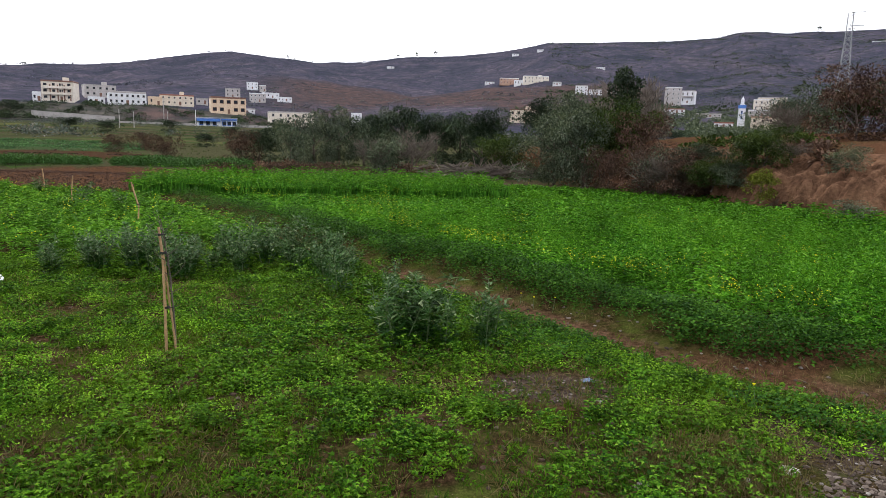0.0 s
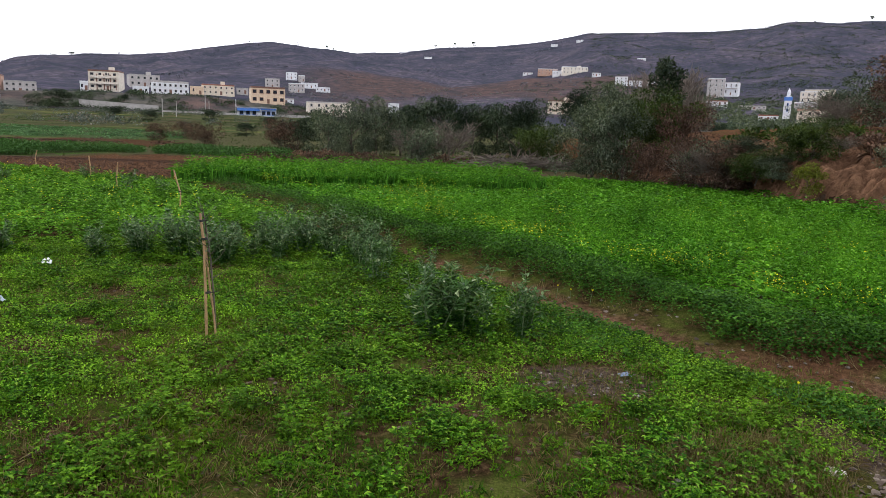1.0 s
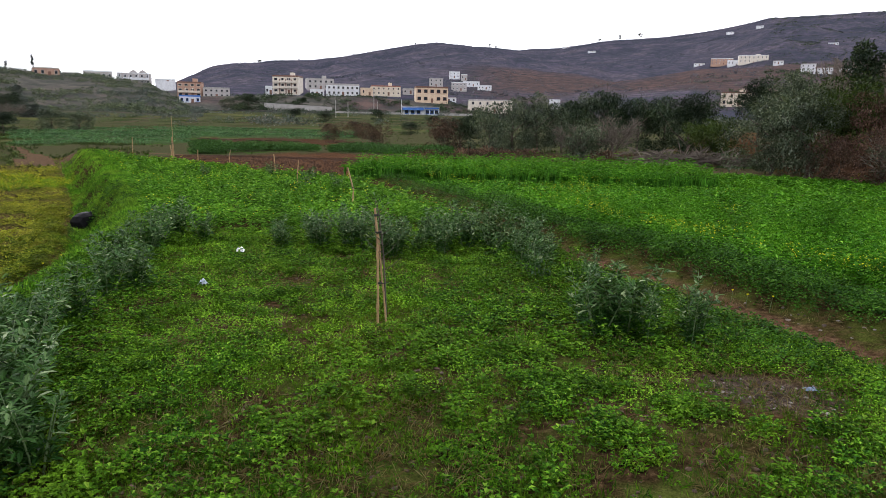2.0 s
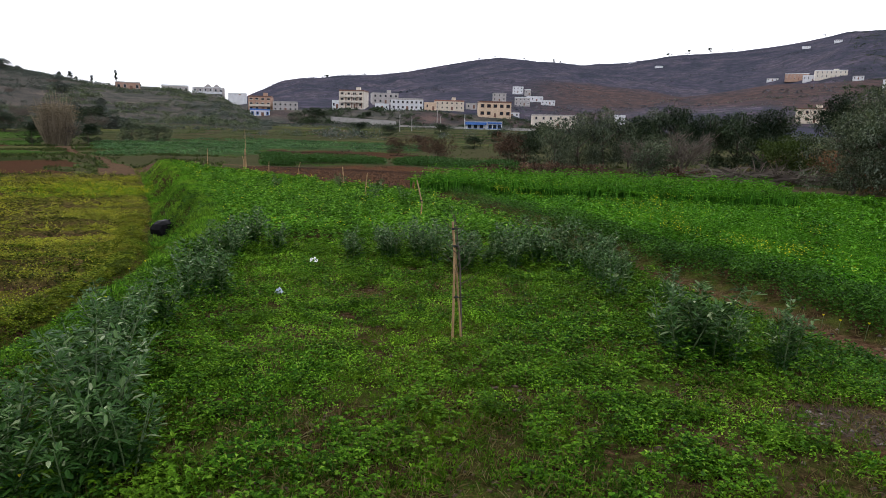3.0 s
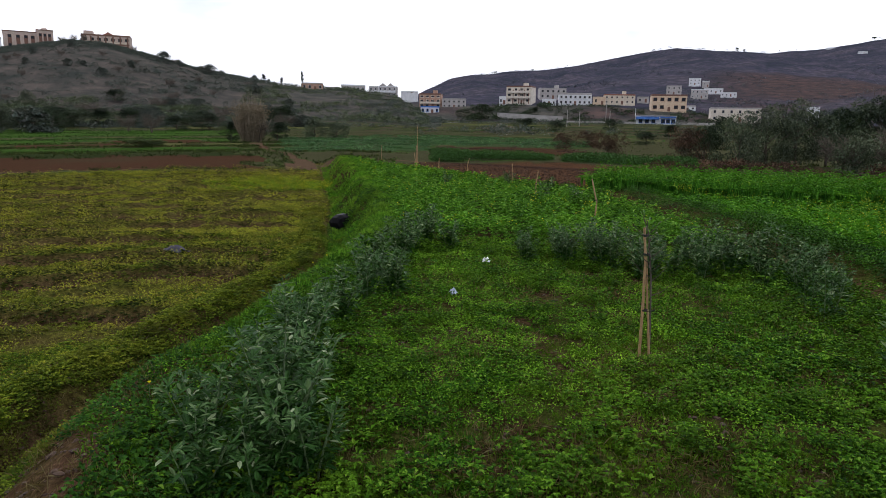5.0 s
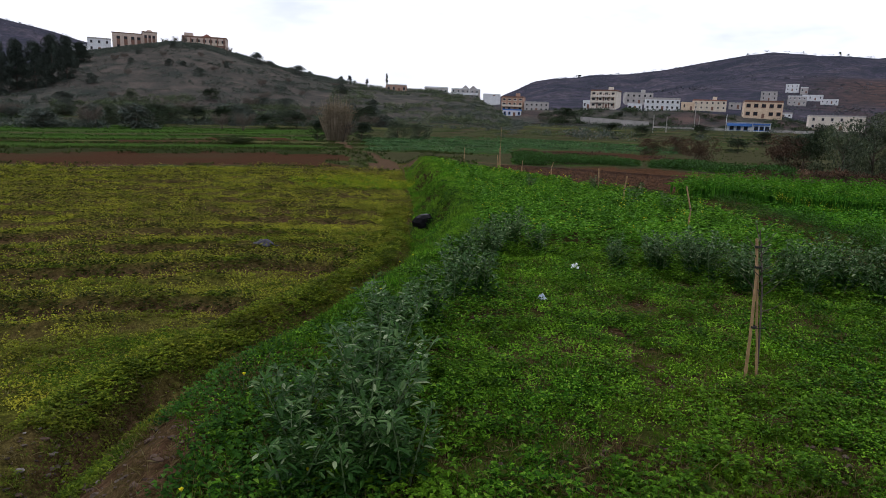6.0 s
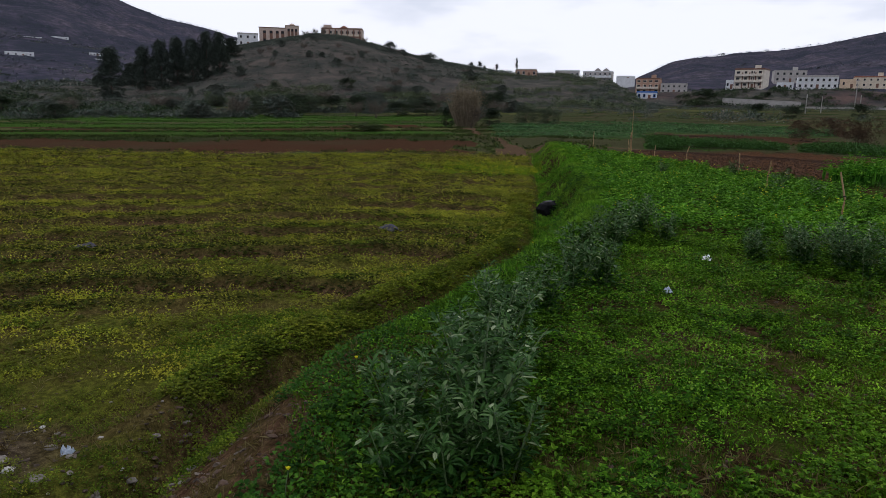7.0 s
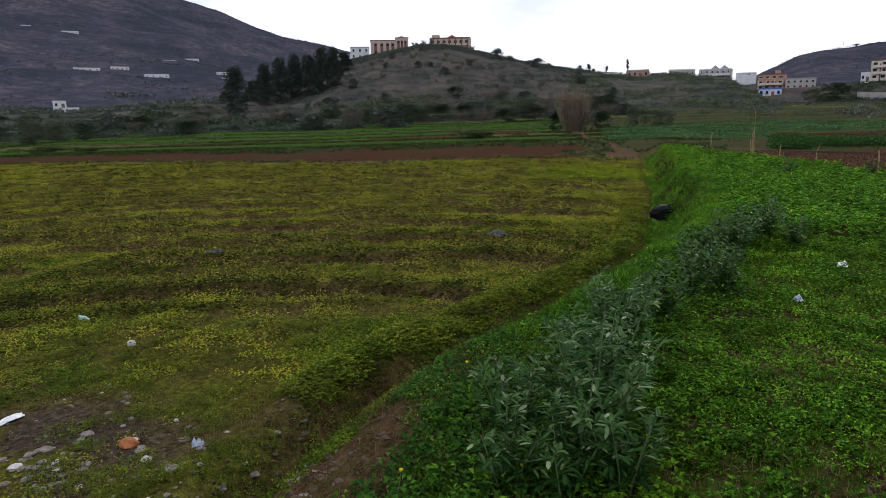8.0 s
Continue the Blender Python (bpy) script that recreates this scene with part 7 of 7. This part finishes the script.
def house(az, r, z, w, h, wall, trim, label, storeys=2, cols=4, depth=None, parapet=0.7, balcony=(), skew=0.0, wide=1.1, door=True, stair=0.0, roof=None):
    """A flat-roofed house seen from its front, with windows, parapet, balconies and stair tower."""
    z = z - float(fall(az, r))
    r, k = on_slope(az, r, z)
    z, w, h = EYE_Z + (z - EYE_Z) * k, w * k, h * k
    depth = depth * k if depth else None
    m = facing(az, r, z) @ Matrix.Rotation(radians(skew), 4, "Z")
    ob = empty("house", m, label, "house", "village houses")
    depth = depth or 0.75 * w
    px, py = at_bearing(az, r)
    foot = min(0.0, ground_z(px, py) - z) - 1.5
    part("wall", box(bmesh.new(), -w / 2, w / 2, 0, depth, foot, h - parapet, 0.05), wall, ob)
    bm = bmesh.new()
    box(bm, -w / 2 - 0.15, w / 2 + 0.15, -0.15, depth + 0.15, h - parapet, h - parapet + 0.18)
    for x0, x1, y0, y1 in ((-w / 2, w / 2, 0, 0.2), (-w / 2, w / 2, depth - 0.2, depth), (-w / 2, -w / 2 + 0.2, 0.2, depth - 0.2), (w / 2 - 0.2, w / 2, 0.2, depth - 0.2)):
        box(bm, x0, x1, y0, y1, h - parapet + 0.18, h)
    part("parapet", bm, trim if roof is None else roof, ob)
    if stair:
        part("stair_tower", box(bmesh.new(), w * 0.1, w * 0.1 + stair, depth * 0.4, depth * 0.4 + stair, h - parapet + 0.18, h + 1.9, 0.04), wall, ob)
    fh = (h - parapet) / storeys
    for s in range(storeys):
        for c in range(cols):
            x = -w / 2 + w * (c + 0.5) / cols
            if s == 0 and door and c == cols // 2:
                d = part("door", box(bmesh.new(), x - 0.6, x + 0.6, -0.06, 0.05, 0, min(2.2, fh * 0.8)), M_BROWNTRIM, ob)
                continue
            window(ob, x, s * fh + fh * 0.34, min(wide, w / cols * 0.62), fh * 0.46, trim)
        if s in balcony:
            bm = bmesh.new()
            x0, x1, zz = -w * 0.46, w * 0.46, s * fh
            box(bm, x0, x1, -1.3, 0, zz - 0.18, zz)
            box(bm, x0, x1, -1.3, -1.18, zz, zz + 0.9)
            for k in range(4):
                xx = x0 + 0.15 + (x1 - x0 - 0.3) * k / 3
                box(bm, xx - 0.14, xx + 0.14, -1.28, -1.0, zz + 0.9, zz + fh - 0.18)
            part("balcony", bm, trim, ob)
    return ob


villa = house(29.6, 367, 13.9, 13.4, 9.2, M_CREAM, M_CREAM, "three-storey cream villa with brown trim and balconies", 3, 4, 11, 0.8, (1, 2), -14, 2.0, True, 2.6, M_BROWNTRIM)
for px_ in (-0.26, 0.02, 0.26, 0.48):
    part("pilaster", box(bmesh.new(), px_ * 13 - 0.3, px_ * 13 + 0.3, -0.12, 0.02, 0, 8.2), M_BROWNTRIM, villa)
house(30.9, 362, 13.2, 3.4, 4.2, M_WHITE, M_WHITE, "small white annex beside the cream villa", 1, 2, 5)
house(26.8, 385, 17.2, 14.4, 5.9, M_GREY, M_CONCRETE, "grey unplastered two-storey house", 2, 5, 10, 0.6, (), 8, 1.3, True, 2.4)
house(27.1, 367, 13.2, 7.2, 3.4, M_WHITE, M_WHITE, "low white house in the village row", 1, 3, 6)
house(25.0, 367, 13.5, 16.8, 6.2, M_WHITE, M_GREY, "long white two-storey house with roof terrace", 2, 7, 9, 0.9, (), 4, 1.1)
house(23.1, 367, 13.9, 6.4, 4.0, M_OCHRE, M_OCHRE, "ochre walled yard building", 1, 2, 6, 0.4)
house(21.5, 370, 14.2, 15.6, 5.2, M_TAN, M_CREAM, "tan two-storey house with parapet", 2, 6, 9, 0.7, (), 5, 1.1, True, 2.2, M_ROOFTILE)
house(19.7, 373, 15.4, 5.8, 3.0, M_GREY, M_CONCRETE, "low grey house at the end of the row", 1, 2, 5)
house(17.7, 357, 10.6, 16.6, 8.2, M_OCHRE, M_BROWNTRIM, "ochre two-storey house with brown arched windows", 2, 5, 10, 0.8, (), 7, 1.9, True, 0, M_BROWNTRIM)
house(17.4, 476, 24.5, 9.4, 5.6, M_GREY, M_CONCRETE, "grey house higher on the slope", 2, 3)
house(15.5, 500, 23.0, 11, 6.0, M_GREY, M_WHITE, "grey house among white ones on the slope", 2, 4)
house(14.5, 590, 30.6, 14, 4.0, M_WHITE, M_WHITE, "white low house on the slope", 1, 4)
house(13.4, 600, 28.6, 12, 3.4, M_WHITE, M_WHITE, "white low house on the slope", 1, 4)
house(15.9, 720, 45.0, 11, 6.4, M_WHITE, M_WHITE, "white two-storey house high on the slope", 2, 3)
house(15.1, 560, 34.0, 5, 4.4, M_GREY, M_WHITE, "small grey house on the slope", 1, 2)
house(16.3, 430, 13.0, 9, 3.0, M_WHITE, M_GREY, "low white shed under the ochre house", 1, 3)
house(12.8, 287, 5.2, 18, 5.4, M_CREAM, M_GREY, "cream building half hidden by the thicket", 2, 6, 9, 0.6, (), 6)
house(7.6, 280, 5.6, 4.2, 5.2, M_WHITE, M_WHITE, "narrow white building behind the trees", 2, 1, 6, 0.5, (), 0, 1.0, False)
house(-6.1, 350, 10.8, 12.4, 6.4, M_TAN, M_BROWNTRIM, "tan house behind the thicket", 2, 4, 9, 0.6, (), -6, 1.2, True, 3.0)
house(-4.9, 728, 59.5, 20, 5.8, M_PINK, M_WHITE, "pinkish farmhouse on the red hill", 2, 6)
house(-7.1, 731, 60.6, 26, 7.6, M_CREAM, M_WHITE, "cream farmhouse row on the red hill", 2, 7, 12, 0.7, (), 6, 1.2, True, 5.0)
house(-5.8, 714, 57.4, 12.6, 5.0, M_WHITE, M_WHITE, "white farmhouse on the red hill", 1, 4)
house(-3.3, 728, 58.6, 10, 2.6, M_WHITE, M_GREY, "low white wall house on the red hill", 1, 3)
house(-8.8, 735, 59.6, 9, 3.4, M_WHITE, M_GREY, "low white outbuilding on the red hill", 1, 3)
house(-10.8, 672, 46.2, 11.6, 8.6, M_WHITE, M_GREY, "white three-storey house on the slope", 3, 3)
house(-11.9, 672, 46.4, 12, 4.8, M_WHITE, M_GREY, "white two-storey house on the slope", 2, 4)
house(-13.2, 672, 46.6, 9.2, 3.6, M_WHITE, M_WHITE, "small white house on the slope", 1, 3)
house(-17.9, 504, 28.8, 11.2, 12.2, M_GREY, M_WHITE, "grey and white stepped house behind the trees", 4, 3, 9, 0.6)
house(-18.8, 490, 29.4, 11.8, 8.2, M_WHITE, M_GREY, "white villa with terraces", 2, 4, 9, 0.7, (1,), -8)
house(-18.1, 462, 21.6, 12.4, 2.8, M_WHITE, M_ROOFTILE, "low white shed with a red roof edge", 1, 4)
house(-20.6, 470, 20.0, 16, 2.0, M_GREY, M_CONCRETE, "long low grey shed in the olive grove", 1, 6)
house(-24.5, 462, 23.6, 12.4, 6.8, M_CREAM, M_WHITE, "cream house near the minaret", 2, 4, 9, 0.7, (), -6)
house(-25.0, 483, 28.0, 16.8, 5.0, M_TAN, M_GREY, "tan upper house near the minaret", 1, 5)
house(-24.2, 440, 19.5, 12, 3.6, M_GREY, M_WHITE, "grey low house near the minaret", 1, 4)
house(-24.8, 364, 10.0, 14.4, 6.4, M_TAN, M_PINK, "unfinished tan house with bare brick top", 2, 4, 9, 1.1, (), -9, 1.3)
house(-21.8, 392, 11.2, 9.4, 3.0, M_WHITE, M_ROOFTILE, "low white house with red tiled edge", 1, 3)
house(36.9, 406, 12.0, 12.8, 8.2, M_PINK, M_CREAM, "three-storey brick-coloured house with a cream balcony", 3, 4, 10, 0.7, (1,), -8, 1.9, True, 2.4, M_BROWNTRIM)
house(36.9, 392, 8.2, 10.6, 4.4, M_WHITE, M_BLUE, "low white house with blue painted trim", 1, 4)
house(34.9, 399, 11.7, 13.8, 5.6, M_GREY, M_CONCRETE, "grey two-storey house with open bays", 2, 5)
house(43.2, 420, 20.4, 14.4, 4.6, M_GREY, M_WHITE, "pale flat house on the skyline", 1, 5, 9, 0.7)
k2 = house(40.8, 406, 17.2, 16.4, 6.6, M_GREY, M_WHITE, "grey villa with gabled towers on the skyline", 2, 6, 10, 0.4, (1,), -5)
for gx in (0.0, 4.6):
    bm = bmesh.new()
    vs = [bm.verts.new(p) for p in ((gx - 2.2, 0, 6.6), (gx + 2.2, 0, 6.6), (gx, 0, 8.4), (gx - 2.2, 4, 6.6), (gx + 2.2, 4, 6.6), (gx, 4, 8.4))]
    for f in ((0, 1, 2), (5, 4, 3), (0, 2, 5, 3), (1, 4, 5, 2), (0, 3, 4, 1)):
        bm.faces.new([vs[i] for i in f])
    part("gable", bm, M_GREY, k2)
house(38.6, 588, 28.2, 14.8, 1.8, M_WHITE, M_WHITE, "far white house on the skyline", 1, 4)
house(46.5, 367, 18.7, 10.8, 4.2, M_PINK, M_GREY, "brownish house beside a cypress", 1, 4, 8, 0.5, (), 0, 1.2)
house(44.9, 372, 18.2, 8, 3.0, M_GREY, M_GREY, "low grey house on the skyline", 1, 3)
house(69.3, 395, 34.4, 22, 4.4, M_WHITE, M_WHITE, "long white house on the hilltop", 1, 7)
house(68.8, 392, 35.4, 10.6, 7.0, M_WHITE, M_GREY, "white two-storey house on the hilltop", 2, 3)
kc = empty("house", facing(66.4, 389, 36.6 - float(fall(66.4, 389))), "large cream building with tall brown window bays", "house", "village houses")
part("wall", box(bmesh.new(), -10.4, 3.4, 0, 12, -4, 8.2, 0.06), M_ROSE, kc)
part("wing", box(bmesh.new(), 3.4, 10.4, -1.6, 12, -4, 9.4, 0.06), M_ROSE, kc)
bm = bmesh.new()
box(bm, -10.6, 3.4, -0.2, 12.2, 8.2, 8.6)
box(bm, 3.2, 10.6, -1.8, 12.2, 9.4, 9.8)
part("cornice", bm, M_BROWNTRIM, kc)
for wx in (-7.6, -4.2, -1.0, 1.8):
    window(kc, wx, 1.2, 1.6, 5.6, M_BROWNTRIM)
    part("lattice_screen", box(bmesh.new(), wx - 0.75, wx + 0.75, -0.16, -0.02, 2.6, 5.4), M_BROWNTRIM, kc)
for wx in (5.0, 6.9, 8.8):
    window(kc, wx, 2.2, 1.3, 5.8, M_BROWNTRIM, -1.6)
    part("lattice_screen", box(bmesh.new(), wx - 0.6, wx + 0.6, -1.76, -1.62, 3.6, 6.6), M_BROWNTRIM, kc)
part("dome", tube(bmesh.new(), [(6.8, 1, 9.8), (6.8, 1, 10.3), (6.8, 1, 10.8), (6.8, 1, 11.1)], [1.7, 1.5, 0.9, 0.1], 14), M_ROSE, kc)
kv = house(61.5, 378, 36.4, 21.4, 8.0, M_ROSE, M_TAN, "cream villa with arcades and brown roof trim on the hilltop", 2, 7, 12, 0.8, (1,), -6, 2.2, True, 0, M_BROWNTRIM)
part("pavilion", box(bmesh.new(), -10.6, -6.4, 3, 8, 7.3, 10.4, 0.05), M_ROSE, kv)
bm = bmesh.new()
vs = [bm.verts.new(p) for p in ((-2, 0.2, 8.0), (4.4, 0.2, 8.0), (1.2, 0.2, 9.9), (-2, 7, 8.0), (4.4, 7, 8.0), (1.2, 7, 9.9))]
for f in ((0, 1, 2), (5, 4, 3), (0, 2, 5, 3), (1, 4, 5, 2), (0, 3, 4, 1)):
    bm.faces.new([vs[i] for i in f])
part("gable", bm, M_ROOFTILE, kv)
for px_ in (-10.2, -6.8, -3.4, 0.0, 3.4, 6.8, 10.2):
    part("pilaster", box(bmesh.new(), px_ - 0.35, px_ + 0.35, -1.55, -1.30, -1.0, 7.4), M_BROWNTRIM, kv)
part("cornice", box(bmesh.new(), -10.9, 10.9, -1.7, -1.2, 3.2, 3.9), M_BROWNTRIM, kv)
for tx, tt, tw in ((63.6, 5.0, 4.4), (64.3, 3.8, 5.0), (63.0, 6.4, 4.0)):
    plant_tree(T_GREYB, tx, 384, tt, tw, lift=0.3)
for az, r, z, w, h in ((89.1, 980, 75, 30, 4.6), (86.9, 980, 76, 21.6, 4.8), (84.4, 840, 56.3, 25.8, 4.9), (83.5, 1120, 97, 22, 4.2), (81.9, 1120, 98, 24, 4.9), (89.9, 1330, 162, 25, 4.5), (79.6, 1000, 70, 16, 4), (79.4, 980, 62, 10, 3.4), (92.6, 1300, 166, 14, 4.5), (-7.3, 1500, 190, 14, 2.6), (-5.3, 1480, 178, 14, 2.6), (4.9, 1500, 147, 16, 2.6), (6.9, 1500, 156, 16, 2.4), (-12.2, 1200, 122, 14, 4), (-31.3, 1600, 205, 22, 6)):
    house(az, r, z, w, h, M_WHITE, M_WHITE, "far white farmhouse on the mountain slope", 1, 4, 8, 0.5, (), 0, 1.4)
house(91.1, 280, 9.9, 4.2, 2.9, M_WHITE, M_WHITE, "small white hut beyond the fields", 1, 2, 4, 0.3)
house(90.4, 282, 9.0, 5.2, 1.4, M_WHITE, M_WHITE, "low white wall beside the hut", 1, 2, 2, 0.2, (), 0, 0.8, False)

# blue shop by the road
shop = empty("shop", facing(18.6, 301, 4.0), "white roadside shop with blue awnings", "shop")
part("wall", box(bmesh.new(), -8, 8, 0, 6, -1.5, 3.3, 0.05), M_WHITE, shop)
part("roof", box(bmesh.new(), -8.3, 8.3, -0.6, 6.3, 3.3, 3.6), M_CONCRETE, shop)
part("awning", box(bmesh.new(), -8, 1.2, -1.6, 0, 1.9, 3.0, 0.04), M_BLUE, shop, "blue awning")
part("awning", box(bmesh.new(), 1.6, 7.8, -0.8, 0, 2.5, 3.1, 0.04), M_BLUE, shop, "blue awning")
for wx in (-6.2, -3.6, -1.0, 2.8, 4.8, 6.8):
    window(shop, wx, 0.4, 1.6, 1.7, M_BLUE)
part("mast", tube(bmesh.new(), [(-8.4, -0.5, -1), (-8.4, -0.5, 6.4)], [0.14, 0.1], 6), M_WHITE, shop)

# minaret
mi = empty("minaret", facing(-23.0, 448, 16.0), "white square minaret with blue band and lantern", "minaret")
part("shaft", box(bmesh.new(), -2.0, 2.0, 0, 4, -3, 9.6, 0.08), M_WHITE, mi)
part("band", box(bmesh.new(), -2.2, 2.2, -0.2, 4.2, 8.2, 10.2), M_BLUE, mi, "blue painted band")
part("gallery", box(bmesh.new(), -1.5, 1.5, 0.5, 3.5, 10.2, 10.9), M_WHITE, mi)
part("lantern", box(bmesh.new(), -0.9, 0.9, 1.1, 2.9, 10.9, 13.2, 0.05), M_WHITE, mi)
part("dome", tube(bmesh.new(), [(0, 2, 13.2), (0, 2, 13.8), (0, 2, 14.4), (0, 2, 15.4)], [0.9, 0.8, 0.4, 0.05], 12), M_WHITE, mi)
for wz in (2.0, 5.2):
    window(mi, 0, wz, 0.9, 1.6, M_BLUE)

# road, retaining wall and parapet
def arc_strip(name, a0, a1, r_in, r_out, z_of, thick, material, label, category, kind="structure", drop=1.0):
    a = np.linspace(a0, a1, 40)
    v = []
    for b in a:
        for rr_, top in ((r_in, False), (r_in, True), (r_out, True), (r_out, False)):
            px, py = at_bearing(b, rr_)
            v.append((px, py, z_of(b) + (0 if top else -thick)))
    f = []
    for k in range(len(a) - 1):
        for c in range(4):
            f.append((4 * k + c, 4 * k + (c + 1) % 4, 4 * k + 4 + (c + 1) % 4, 4 * k + 4 + c))
    return tagged(new(name, mesh_np(name, np.array(v), np.array(f), material)), label, category, kind=kind)


arc_strip("road", 13, 40, 309, 316, lambda b: 4.5, 2.0, M_ASPHALT, "asphalt road along the valley side", "road")
arc_strip("trim", 13, 25.6, 306.5, 307.0, lambda b: 4.9, 2.2, M_CONCRETE, "low concrete parapet along the road", "parapet")
arc_strip("wall_north", 25.9, 31.3, 326, 327, lambda b: 8.3 - 0.25 * (31.3 - b), 5.0, M_CONCRETE, "grey concrete retaining wall above the road", "wall")

# roadside sheds, sign panels and vehicles
def panel(az, r, z, w, h, material, label, name="shed", category="shed", depth=2.0, band=None):
    ob = empty(name, facing(az, r, z), label, category)
    part("wall", box(bmesh.new(), -w / 2, w / 2, 0, depth, -1.2, h, 0.04), material, ob)
    part("roof", box(bmesh.new(), -w / 2 - 0.2, w / 2 + 0.2, -0.2, depth + 0.2, h, h + 0.18), M_CONCRETE, ob)
    if band:
        part("panel", box(bmesh.new(), -w * 0.1, w * 0.12, -0.06, 0, h * 0.2, h * 0.8), band, ob, "blue panel")
    return ob


panel(34.05, 252, 1.0, 11.6, 1.9, M_WHITE, "long low white wall with a blue panel", "painted_wall", "wall", 0.6, M_BLUE)
panel(32.5, 350, 6.2, 7.4, 3.0, M_WHITE, "white container shed by the road", "shed", "shed", 3.0)


def car(m, paint, label):
    c = empty("car", m, label, "car")
    bm = bmesh.new()
    prof = [(-2.1, 0.35), (-2.1, 0.85), (-1.9, 0.98), (-1.25, 1.05), (-0.7, 1.48), (0.75, 1.48), (1.35, 1.0), (2.0, 0.88), (2.1, 0.6), (2.1, 0.35)]
    a = [bm.verts.new((px, -0.82, pz)) for px, pz in prof]
    b = [bm.verts.new((px, 0.82, pz)) for px, pz in prof]
    bm.faces.new(a)
    bm.faces.new(b[::-1])
    for k in range(len(prof)):
        bm.faces.new((a[k], b[k], b[(k + 1) % len(prof)], a[(k + 1) % len(prof)]))
    bmesh.ops.recalc_face_normals(bm, faces=bm.faces)
    bmesh.ops.bevel(bm, geom=list(bm.edges), offset=0.05, segments=1, affect="EDGES")
    part("body", bm, paint, c)
    bm = bmesh.new()
    vs = [bm.verts.new(p) for p in ((-1.05, -0.84, 1.02), (1.1, -0.84, 1.02), (0.7, -0.84, 1.4), (-0.66, -0.84, 1.4))]
    bm.faces.new(vs)
    bmesh.ops.solidify(bm, geom=list(bm.faces), thickness=0.02)
    part("side_window", bm, M_PANE, c)
    for wx in (-1.3, 1.3):
        for wy in (-0.8, 0.8):
            w = part("wheel", tube(bmesh.new(), [(wx, wy - 0.1, 0.32), (wx, wy + 0.1, 0.32)], [0.32, 0.32], 16), M_RUBBER, c)
    return c


px, py = at_bearing(94.1, 182)
car(Matrix.Translation((px, py, ground_z(px, py) + 0.02)) @ Matrix.Rotation(radians(94.1), 4, "Z"), M_CARPAINT, "white hatchback parked beyond the fields")


# pylon and poles
def lattice(m, tall, base_w, top_w, label):
    p = empty("pylon", m, label, "pylon")

    def at(k, zz):
        w = base_w + (top_w - base_w) * min(1, zz / (tall * 0.85))
        sx, sy = ((-1, -1), (1, -1), (1, 1), (-1, 1))[k]
        return Vector((sx * w / 2, sy * w / 2, zz))

    for k in range(4):
        part("leg", tube(bmesh.new(), [tuple(at(k, zz)) for zz in np.linspace(0, tall, 6)], [0.11] * 6, 4), M_STEEL, p)
    levels = [0]
    while levels[-1] < tall - 1:
        levels.append(min(tall, levels[-1] + 2.6 - 1.4 * levels[-1] / tall))
    for z0, z1 in zip(levels[:-1], levels[1:]):
        bm = bmesh.new()
        for k in range(4):
            j = (k + 1) % 4
            tube(bm, [tuple(at(k, z0)), tuple(at(j, z1))], [0.06, 0.06], 4)
            tube(bm, [tuple(at(j, z0)), tuple(at(k, z1))], [0.06, 0.06], 4)
        part("brace", bm, M_STEEL, p)
    for zz, ln, sg in ((tall, 4.2, 1), (tall - 4, 4.2, 1), (tall - 7.5, 4.0, 1)):
        bm = bmesh.new()
        tube(bm, [(0, -0.4, zz), (sg * ln, 0, zz + 0.1)], [0.12, 0.06], 4)
        tube(bm, [(0, 0.4, zz), (sg * ln, 0, zz + 0.1)], [0.12, 0.06], 4)
        tube(bm, [(0, 0, zz - 1.0), (sg * ln, 0, zz + 0.1)], [0.08, 0.05], 4)
        part("arm", bm, M_STEEL, p)
    return p


lattice(facing(-29.5, 250, 6.0) @ Matrix.Rotation(radians(6), 4, "Z"), 37.5, 4.6, 1.5, "steel lattice power pylon on the slope")


def pole(az, r, z0, tall, rad, label, material, arm=0.0):
    ob = empty("utility_pole", facing(az, r, z0), label, "pole", "poles")
    part("post", tube(bmesh.new(), [(0, 0, -1), (0, 0, tall)], [rad, rad * 0.7], 8), material, ob)
    if arm:
        part("crossarm", box(bmesh.new(), -arm, arm, -0.06, 0.06, tall - 0.7, tall - 0.5), material, ob)


pole(22.5, 318, 4.3, 11.5, 0.16, "concrete utility pole by the road", M_CONCRETE, 0.8)
pole(3.9, 600, 26.0, 9.5, 0.2, "wooden pole pair on the red slope", M_BARK, 0)
pole(3.5, 600, 26.0, 9.5, 0.2, "wooden pole pair on the red slope", M_BARK, 0)
pole(25.6, 200, 2.0, 5.0, 0.12, "short grey post in the fields", M_CONCRETE, 0)
pole(24.6, 205, 2.0, 4.6, 0.12, "short grey post in the fields", M_CONCRETE, 0)
pole(22.2, 215, 2.4, 4.8, 0.12, "short grey post in the fields", M_CONCRETE, 0)
pole(32.4, 1850, 122, 30, 0.5, "tall thin mast on the skyline", M_STEEL, 0)
